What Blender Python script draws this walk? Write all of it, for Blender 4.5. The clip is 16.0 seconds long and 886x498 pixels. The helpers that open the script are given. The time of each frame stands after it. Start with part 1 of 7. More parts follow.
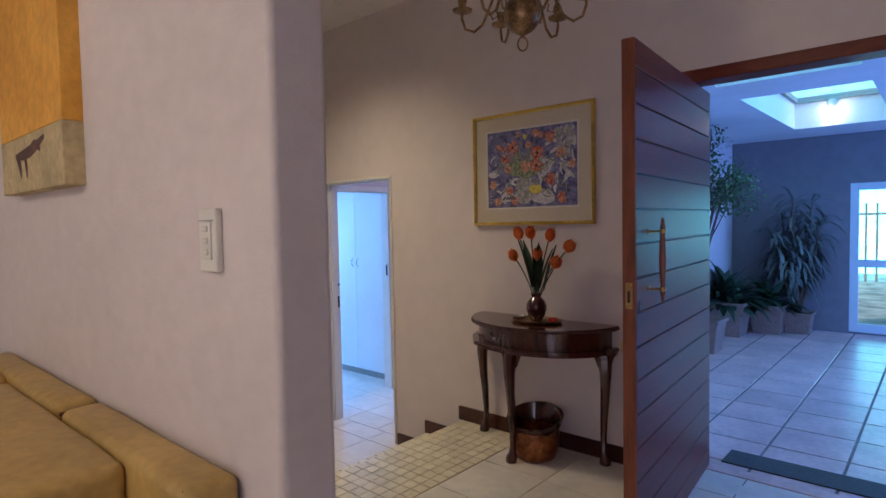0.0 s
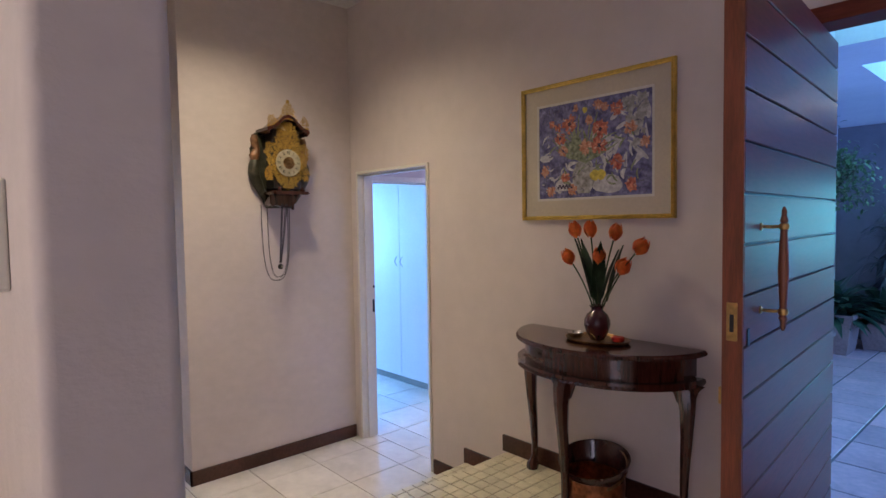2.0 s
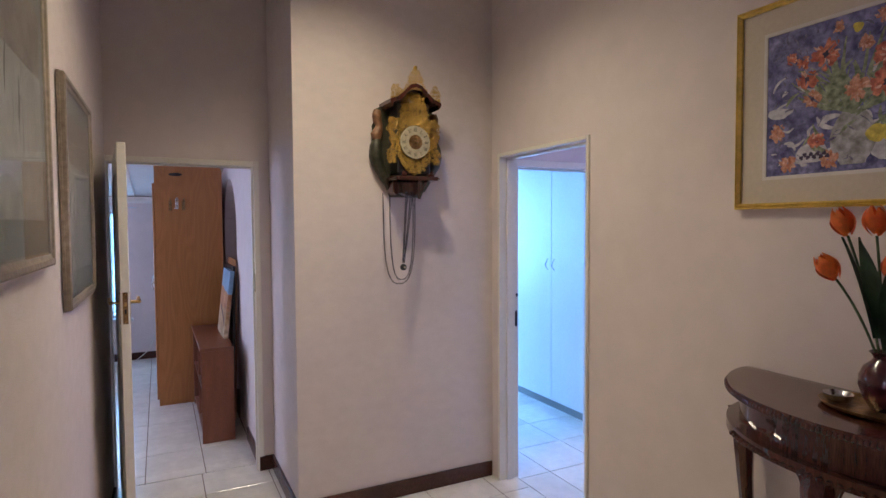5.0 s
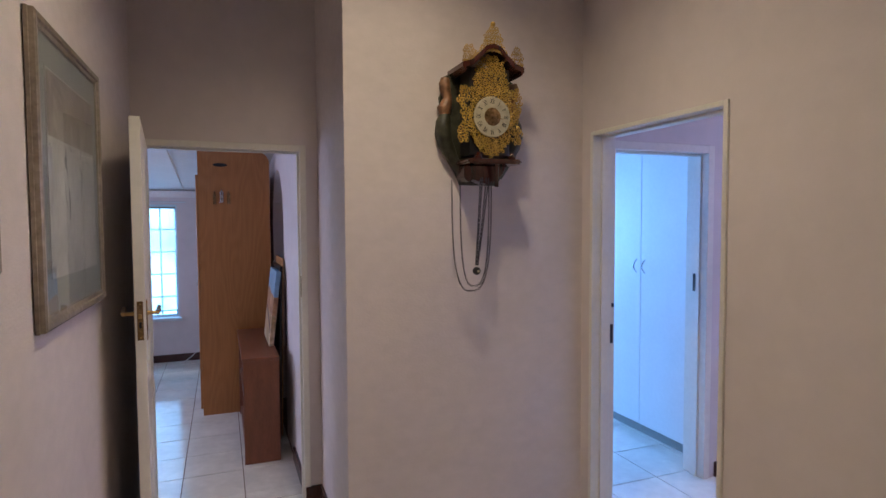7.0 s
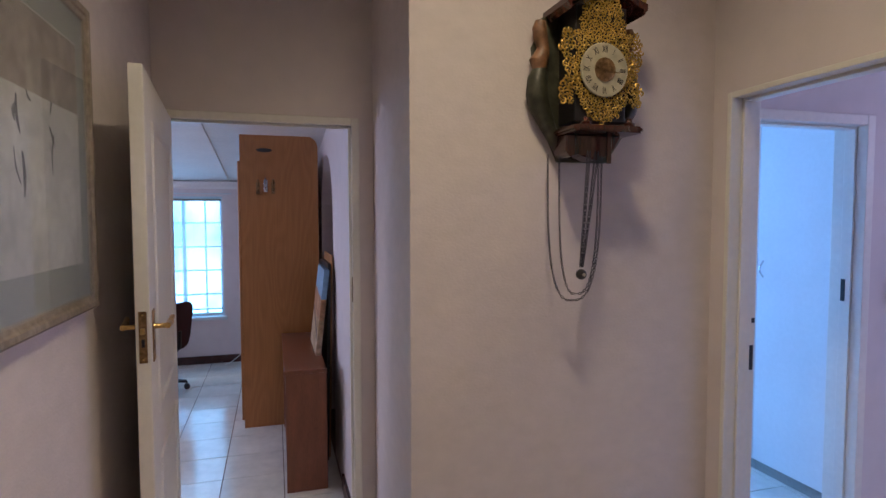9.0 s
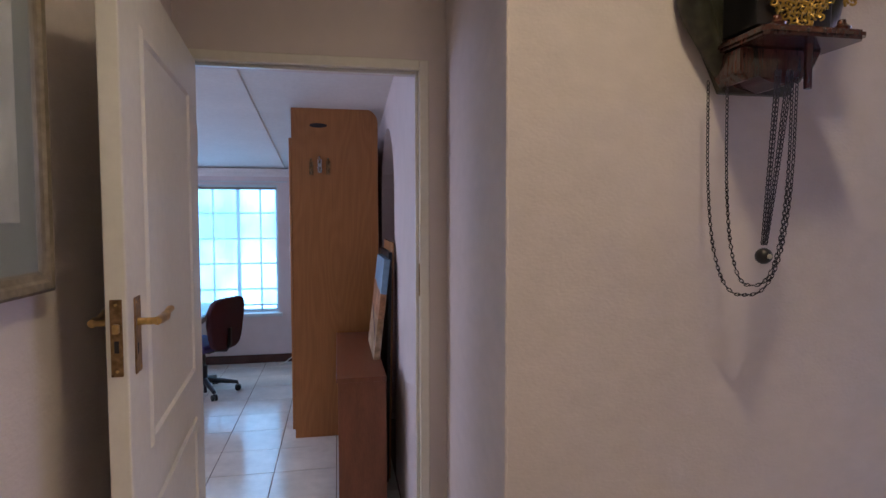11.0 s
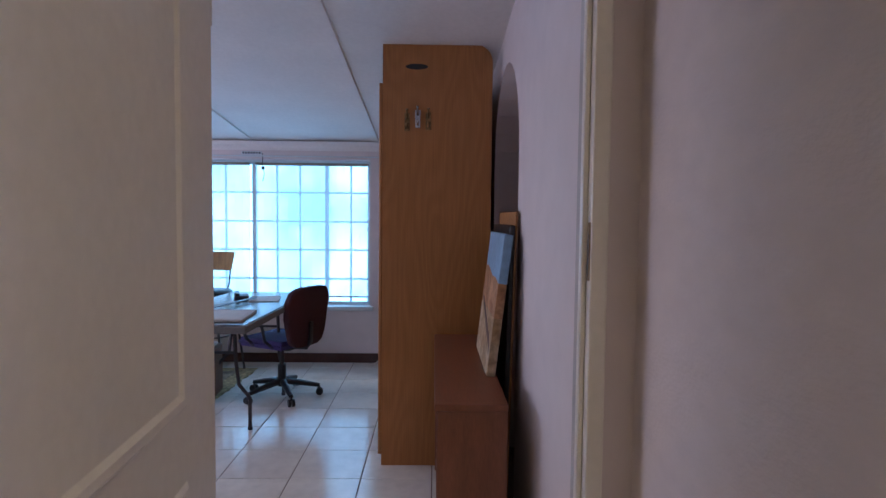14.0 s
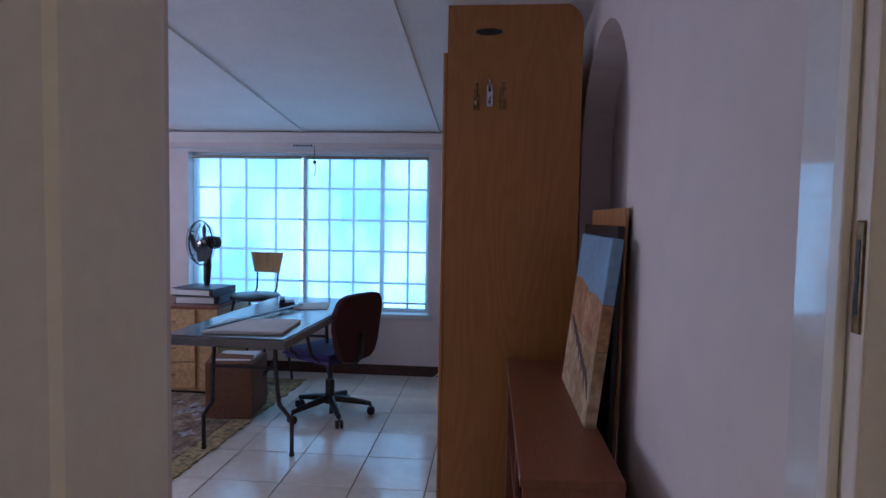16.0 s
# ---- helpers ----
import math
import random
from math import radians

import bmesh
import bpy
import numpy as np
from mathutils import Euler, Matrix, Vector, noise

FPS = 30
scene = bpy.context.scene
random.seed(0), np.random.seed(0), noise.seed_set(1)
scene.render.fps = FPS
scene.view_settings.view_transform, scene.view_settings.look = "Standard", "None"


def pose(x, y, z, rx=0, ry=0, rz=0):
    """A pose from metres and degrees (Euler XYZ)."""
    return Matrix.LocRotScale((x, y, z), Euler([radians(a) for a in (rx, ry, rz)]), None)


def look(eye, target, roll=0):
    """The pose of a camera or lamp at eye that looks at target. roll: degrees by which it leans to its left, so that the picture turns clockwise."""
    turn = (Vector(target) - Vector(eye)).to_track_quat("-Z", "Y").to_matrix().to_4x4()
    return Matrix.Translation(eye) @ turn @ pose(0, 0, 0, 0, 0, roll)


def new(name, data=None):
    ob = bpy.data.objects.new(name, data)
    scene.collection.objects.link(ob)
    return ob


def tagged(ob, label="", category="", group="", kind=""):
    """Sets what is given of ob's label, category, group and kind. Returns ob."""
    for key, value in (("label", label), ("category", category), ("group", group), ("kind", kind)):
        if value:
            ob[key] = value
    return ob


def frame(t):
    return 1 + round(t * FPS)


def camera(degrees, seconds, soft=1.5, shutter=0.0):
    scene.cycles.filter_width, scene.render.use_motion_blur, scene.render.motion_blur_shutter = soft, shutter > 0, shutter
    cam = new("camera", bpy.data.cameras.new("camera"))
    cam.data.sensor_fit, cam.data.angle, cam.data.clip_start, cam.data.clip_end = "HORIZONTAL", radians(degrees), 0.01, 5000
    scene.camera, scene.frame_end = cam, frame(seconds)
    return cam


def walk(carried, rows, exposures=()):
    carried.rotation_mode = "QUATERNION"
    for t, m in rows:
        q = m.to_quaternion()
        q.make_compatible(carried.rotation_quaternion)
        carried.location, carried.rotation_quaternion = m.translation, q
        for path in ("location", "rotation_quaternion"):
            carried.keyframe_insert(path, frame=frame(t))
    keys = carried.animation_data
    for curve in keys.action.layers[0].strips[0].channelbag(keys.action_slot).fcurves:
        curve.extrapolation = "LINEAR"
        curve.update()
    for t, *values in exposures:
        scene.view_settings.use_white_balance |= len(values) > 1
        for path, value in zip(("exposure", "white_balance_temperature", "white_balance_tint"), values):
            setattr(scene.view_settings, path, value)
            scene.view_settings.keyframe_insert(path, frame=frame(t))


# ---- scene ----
cam = camera(75.7, 16.0)
PATH = [
    (0, (-0.007, 0.052, 1.708), (-1.331, 1.548, 1.617), -1.1),
    (0.5, (-0.105, 0.208, 1.713), (-1.455, 1.681, 1.611), -1.2),
    (1, (-0.186, 0.341, 1.71), (-1.571, 1.78, 1.61), -1.1),
    (1.5, (-0.261, 0.465, 1.7), (-1.688, 1.863, 1.604), -1.1),
    (2, (-0.318, 0.601, 1.687), (-1.803, 1.937, 1.591), -0.9),
    (2.5, (-0.398, 0.709, 1.67), (-1.952, 1.966, 1.577), -0.9),
    (3, (-0.514, 0.808, 1.674), (-2.126, 1.989, 1.582), -0.8),
    (3.5, (-0.619, 0.894, 1.67), (-2.285, 1.996, 1.578), -0.6),
    (4, (-0.727, 0.992, 1.67), (-2.44, 2.02, 1.575), -0.7),
    (4.5, (-0.837, 1.073, 1.649), (-2.593, 2.027, 1.559), -0.5),
    (7, (-1.564, 1.282, 1.63), (-3.426, 2.005, 1.531), -0.3),
    (7.5, (-1.722, 1.287, 1.631), (-3.597, 1.974, 1.527), -0.2),
    (8, (-1.885, 1.292, 1.63), (-3.774, 1.943, 1.52), -0.1),
    (8.5, (-2.035, 1.32, 1.61), (-3.936, 1.933, 1.505), -0.2),
    (9, (-2.186, 1.352, 1.596), (-4.101, 1.916, 1.487), -0.1),
    (11.5, (-2.954, 1.402, 1.419), (-4.926, 1.716, 1.316), 0.0),
    (12, (-3.119, 1.397, 1.357), (-5.098, 1.662, 1.256), 0.2),
    (12.5, (-3.248, 1.382, 1.352), (-5.234, 1.595, 1.248), 0.4),
    (13, (-3.408, 1.397, 1.346), (-5.4, 1.544, 1.239), 0.5),
    (13.5, (-3.568, 1.392, 1.331), (-5.563, 1.478, 1.225), 0.5),
    (14, (-3.707, 1.38, 1.325), (-5.704, 1.412, 1.217), 0.6),
    (14.5, (-3.852, 1.365, 1.328), (-5.849, 1.349, 1.222), 0.6),
    (15, (-3.977, 1.345, 1.332), (-5.973, 1.29, 1.223), 0.8),
    (15.5, (-4.117, 1.325, 1.324), (-6.111, 1.215, 1.218), 0.8),
    (16, (-4.232, 1.309, 1.315), (-6.222, 1.142, 1.206), 1.0),
]
EXPOSURES = [
    (0, -0.13, 6200, 10),
    (1.5, -0.06, 6210, 10),
    (3, 0.22, 6080, 10),
    (4.5, 0.17, 6020, 10),
    (7, -0.23, 6050, 10),
    (9, -0.32, 6140, 10),
    (12, -0.38, 6480, 10),
    (14, -0.59, 6540, 10),
    (16, -1.03, 6290, 10),
]
walk(cam, [(t, look(eye, target, roll)) for t, eye, target, roll in PATH], EXPOSURES)


# ---- world and light ----
world = bpy.data.worlds.new("world")
scene.world = world
world.use_nodes = True
wn = world.node_tree
sky = wn.nodes.new("ShaderNodeTexSky")
sky.sky_type, sky.sun_disc, sky.sun_elevation, sky.sun_rotation = "NISHITA", False, radians(32), radians(200)
wn.links.new(sky.outputs[0], wn.nodes["Background"].inputs[0])
wn.nodes["Background"].inputs[1].default_value = 0.12
sun_data = bpy.data.lights.new("sun", "SUN")
sun_data.energy, sun_data.angle, sun_data.color = 2.0, radians(3), (1, 0.95, 0.88)
sun = new("sun", sun_data)
sun.matrix_world = look((0, 0, 20), (6, 12, 8))
scene.view_settings.exposure = 0.0


def lamp(name, kind, place, energy, color, size=0.2, aim=None, size_y=None):
    data = bpy.data.lights.new(name, kind)
    data.energy, data.color = energy, color
    if kind == "AREA":
        data.size = size
        if size_y:
            data.shape, data.size_y = "RECTANGLE", size_y
    else:
        data.shadow_soft_size = size
    ob = new(name, data)
    ob.matrix_world = look(place, aim or (place[0], place[1], place[2] - 1))
    return ob


WARM = (1.0, 0.81, 0.54)
SOFT = (0.92, 0.82, 1.08)
SKY = (0.17, 0.42, 1.0)
# study_window is the power of the added south fill, not the barred window.
# window is the power of the soft living room fill.
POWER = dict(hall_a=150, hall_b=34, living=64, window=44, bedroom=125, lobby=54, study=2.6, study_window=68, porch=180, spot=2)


def downlight(name, place, energy, color, size=0.13, spread=138):
    ob = lamp(name, "SPOT", place, energy, color, size)
    ob.data.spot_size, ob.data.spot_blend = radians(spread), 1.0
    return ob


downlight("hall_lamp", (-3.22, 1.93, 3.31), POWER["hall_a"], WARM, spread=139)
downlight("hall_lamp", (-2.75, 1.25, 3.31), POWER["hall_b"], (1.0, 0.81, 0.60), spread=128)
# Unseen fill, added in place of hall light spilling into the study.
downlight("study_fill", (-5.65, 0.55, 2.29), POWER["study"] * 4, (1.0, 0.88, 0.9), 0.1, 165)
lamp("living_lamp", "POINT", (-1.3, -2.0, 2.95), POWER["living"], (1.0, 0.82, 0.60), 0.1)
# Unseen soft fill added before the solid south wall; no window is built.
lamp("living_soft_fill", "AREA", (1.0, -4.55, 1.55), POWER["window"], SOFT, 2.6, (0.2, 2.0, 1.0), 1.8)
# Unseen fill added on the south side to brighten the study ceiling.
lamp("study_south_fill", "AREA", (-7.0, -2.86, 1.32), POWER["study_window"], (0.64, 0.65, 0.97), 1.5, (-7.0, 0.0, 1.45), 1.2)
# Lavender fill added out of view to brighten the lobby wall.
lamp("lobby_fill", "AREA", (-3.5, 6.6, 2.3), POWER["lobby"], (0.62, 0.60, 1.0), 0.9, (-3.9, 4.5, 1.2), 1.4)
lamp("bedroom_window_light", "AREA", (-7.95, 3.05, 1.5), POWER["bedroom"], SKY, 1.6, (-5.0, 3.9, 0.9), 1.2)
# Blue fill added out of view on the east side to brighten the porch.
lamp("porch_east_fill", "AREA", (2.27, 5.7, 1.35), POWER["porch"], (0.11, 0.29, 1.0), 2.6, (0.0, 5.7, 1.2), 1.5)
lamp("porch_spot", "POINT", (-0.93, 7.26, 2.80), POWER["spot"], (1, 0.92, 0.8), 0.02)

# ---- materials ----


def node_mat(name):
    m = bpy.data.materials.new(name)
    m.use_nodes = True
    return m, m.node_tree.nodes, m.node_tree.links, m.node_tree.nodes["Principled BSDF"]


def mat(name, color, rough=0.5, metal=0.0, var=0.08, scale=3.0, fine=40.0, bump=0.1, bump_scale=60.0, rand=0.0, stretch=(1, 1, 1), color2=None, coat=0.0, spec=0.5, deep=0.004):
    """A surface with broad and fine variation in colour and gloss, and fine relief."""
    m, nodes, links, bsdf = node_mat(name)
    geo = nodes.new("ShaderNodeNewGeometry")
    mapping = nodes.new("ShaderNodeMapping")
    mapping.inputs["Scale"].default_value = stretch
    links.new(geo.outputs["Position"], mapping.inputs[0])
    broad = nodes.new("ShaderNodeTexNoise")
    broad.inputs["Scale"].default_value, broad.inputs["Detail"].default_value = scale, 5
    small = nodes.new("ShaderNodeTexNoise")
    small.inputs["Scale"].default_value, small.inputs["Detail"].default_value = fine, 4
    grain = nodes.new("ShaderNodeTexNoise")
    grain.inputs["Scale"].default_value, grain.inputs["Detail"].default_value = bump_scale, 3
    for n in (broad, small, grain):
        links.new(mapping.outputs[0], n.inputs["Vector"])
    mix = nodes.new("ShaderNodeMix")
    mix.data_type = "RGBA"
    c2 = color2 or tuple(min(1, c * (1 + 2 * var)) for c in color)
    mix.inputs["A"].default_value = (*[c * (1 - var) for c in color], 1)
    mix.inputs["B"].default_value = (*c2, 1)
    ramp = nodes.new("ShaderNodeMapRange")
    ramp.inputs["From Min"].default_value, ramp.inputs["From Max"].default_value = 0.3, 0.7
    links.new(broad.outputs[0], ramp.inputs[0])
    links.new(ramp.outputs[0], mix.inputs["Factor"])
    value = nodes.new("ShaderNodeHueSaturation")
    vary = nodes.new("ShaderNodeMapRange")
    vary.inputs["To Min"].default_value, vary.inputs["To Max"].default_value = 1 - var, 1 + var
    vary.inputs["From Min"].default_value, vary.inputs["From Max"].default_value = 0.3, 0.7
    links.new(small.outputs[0], vary.inputs[0])
    if rand:
        info = nodes.new("ShaderNodeObjectInfo")
        shift = nodes.new("ShaderNodeMapRange")
        shift.inputs["To Min"].default_value, shift.inputs["To Max"].default_value = 1 - rand, 1 + rand
        links.new(info.outputs["Random"], shift.inputs[0])
        both = nodes.new("ShaderNodeMath")
        both.operation = "MULTIPLY"
        links.new(vary.outputs[0], both.inputs[0])
        links.new(shift.outputs[0], both.inputs[1])
        links.new(both.outputs[0], value.inputs["Value"])
    else:
        links.new(vary.outputs[0], value.inputs["Value"])
    links.new(mix.outputs["Result"], value.inputs["Color"])
    links.new(value.outputs[0], bsdf.inputs["Base Color"])
    gloss = nodes.new("ShaderNodeMapRange")
    gloss.inputs["To Min"].default_value, gloss.inputs["To Max"].default_value = max(0.02, rough * 0.85), min(1, rough * 1.15)
    links.new(broad.outputs[0], gloss.inputs[0])
    links.new(gloss.outputs[0], bsdf.inputs["Roughness"])
    bsdf.inputs["Metallic"].default_value = metal
    bsdf.inputs["Coat Weight"].default_value = coat
    bsdf.inputs["Specular IOR Level"].default_value = spec
    if bump:
        b = nodes.new("ShaderNodeBump")
        b.inputs["Strength"].default_value, b.inputs["Distance"].default_value = bump, deep
        links.new(grain.outputs[0], b.inputs["Height"])
        links.new(b.outputs[0], bsdf.inputs["Normal"])
    return m


def glow_mat(name, color, strength, color2=None, scale=1.0):
    m, nodes, links, bsdf = node_mat(name)
    nodes.remove(bsdf)
    e = nodes.new("ShaderNodeEmission")
    e.inputs["Strength"].default_value = strength
    e.inputs["Color"].default_value = (*color, 1)
    if color2:
        noise_tex = nodes.new("ShaderNodeTexNoise")
        noise_tex.inputs["Scale"].default_value, noise_tex.inputs["Detail"].default_value = scale, 4
        geo = nodes.new("ShaderNodeNewGeometry")
        links.new(geo.outputs["Position"], noise_tex.inputs["Vector"])
        mix = nodes.new("ShaderNodeMix")
        mix.data_type = "RGBA"
        mix.inputs["A"].default_value, mix.inputs["B"].default_value = (*color2, 1), (*color, 1)
        span = nodes.new("ShaderNodeMapRange")
        span.inputs["From Min"].default_value, span.inputs["From Max"].default_value = 0.38, 0.62
        links.new(noise_tex.outputs[0], span.inputs[0])
        links.new(span.outputs[0], mix.inputs["Factor"])
        links.new(mix.outputs["Result"], e.inputs["Color"])
    links.new(e.outputs[0], nodes["Material Output"].inputs[0])
    return m


def glass_mat(name, color=(1, 1, 1), rough=0.0):
    """Clear thin glass, whose gloss rises at grazing angles."""
    m, nodes, links, bsdf = node_mat(name)
    nodes.remove(bsdf)
    clear, shine, mix, facing, power, scale_up = (nodes.new(k) for k in ("ShaderNodeBsdfTransparent", "ShaderNodeBsdfGlossy", "ShaderNodeMixShader", "ShaderNodeLayerWeight", "ShaderNodeMath", "ShaderNodeMath"))
    clear.inputs[0].default_value = (*color, 1)
    shine.inputs["Roughness"].default_value = rough
    power.operation, scale_up.operation = "POWER", "MULTIPLY_ADD"
    power.inputs[1].default_value = 5.0
    scale_up.inputs[1].default_value, scale_up.inputs[2].default_value = 0.6, 0.025
    links.new(facing.outputs["Facing"], power.inputs[0])
    links.new(power.outputs[0], scale_up.inputs[0])
    links.new(scale_up.outputs[0], mix.inputs[0])
    links.new(clear.outputs[0], mix.inputs[1])
    links.new(shine.outputs[0], mix.inputs[2])
    links.new(mix.outputs[0], nodes["Material Output"].inputs[0])
    return m


def cloth_mat(name, color, through_share=0.6):
    """Thin fabric that lets light through."""
    m, nodes, links, bsdf = node_mat(name)
    nodes.remove(bsdf)
    d, t, mix, wave = (nodes.new(k) for k in ("ShaderNodeBsdfDiffuse", "ShaderNodeBsdfTranslucent", "ShaderNodeMixShader", "ShaderNodeTexNoise"))
    clear, mix2 = nodes.new("ShaderNodeBsdfTransparent"), nodes.new("ShaderNodeMixShader")
    d.inputs[0].default_value = t.inputs[0].default_value = (*color, 1)
    mix.inputs[0].default_value = through_share
    links.new(d.outputs[0], mix.inputs[1])
    links.new(t.outputs[0], mix.inputs[2])
    mix2.inputs[0].default_value = 0.55
    links.new(mix.outputs[0], mix2.inputs[1])
    links.new(clear.outputs[0], mix2.inputs[2])
    links.new(mix2.outputs[0], nodes["Material Output"].inputs[0])
    return m


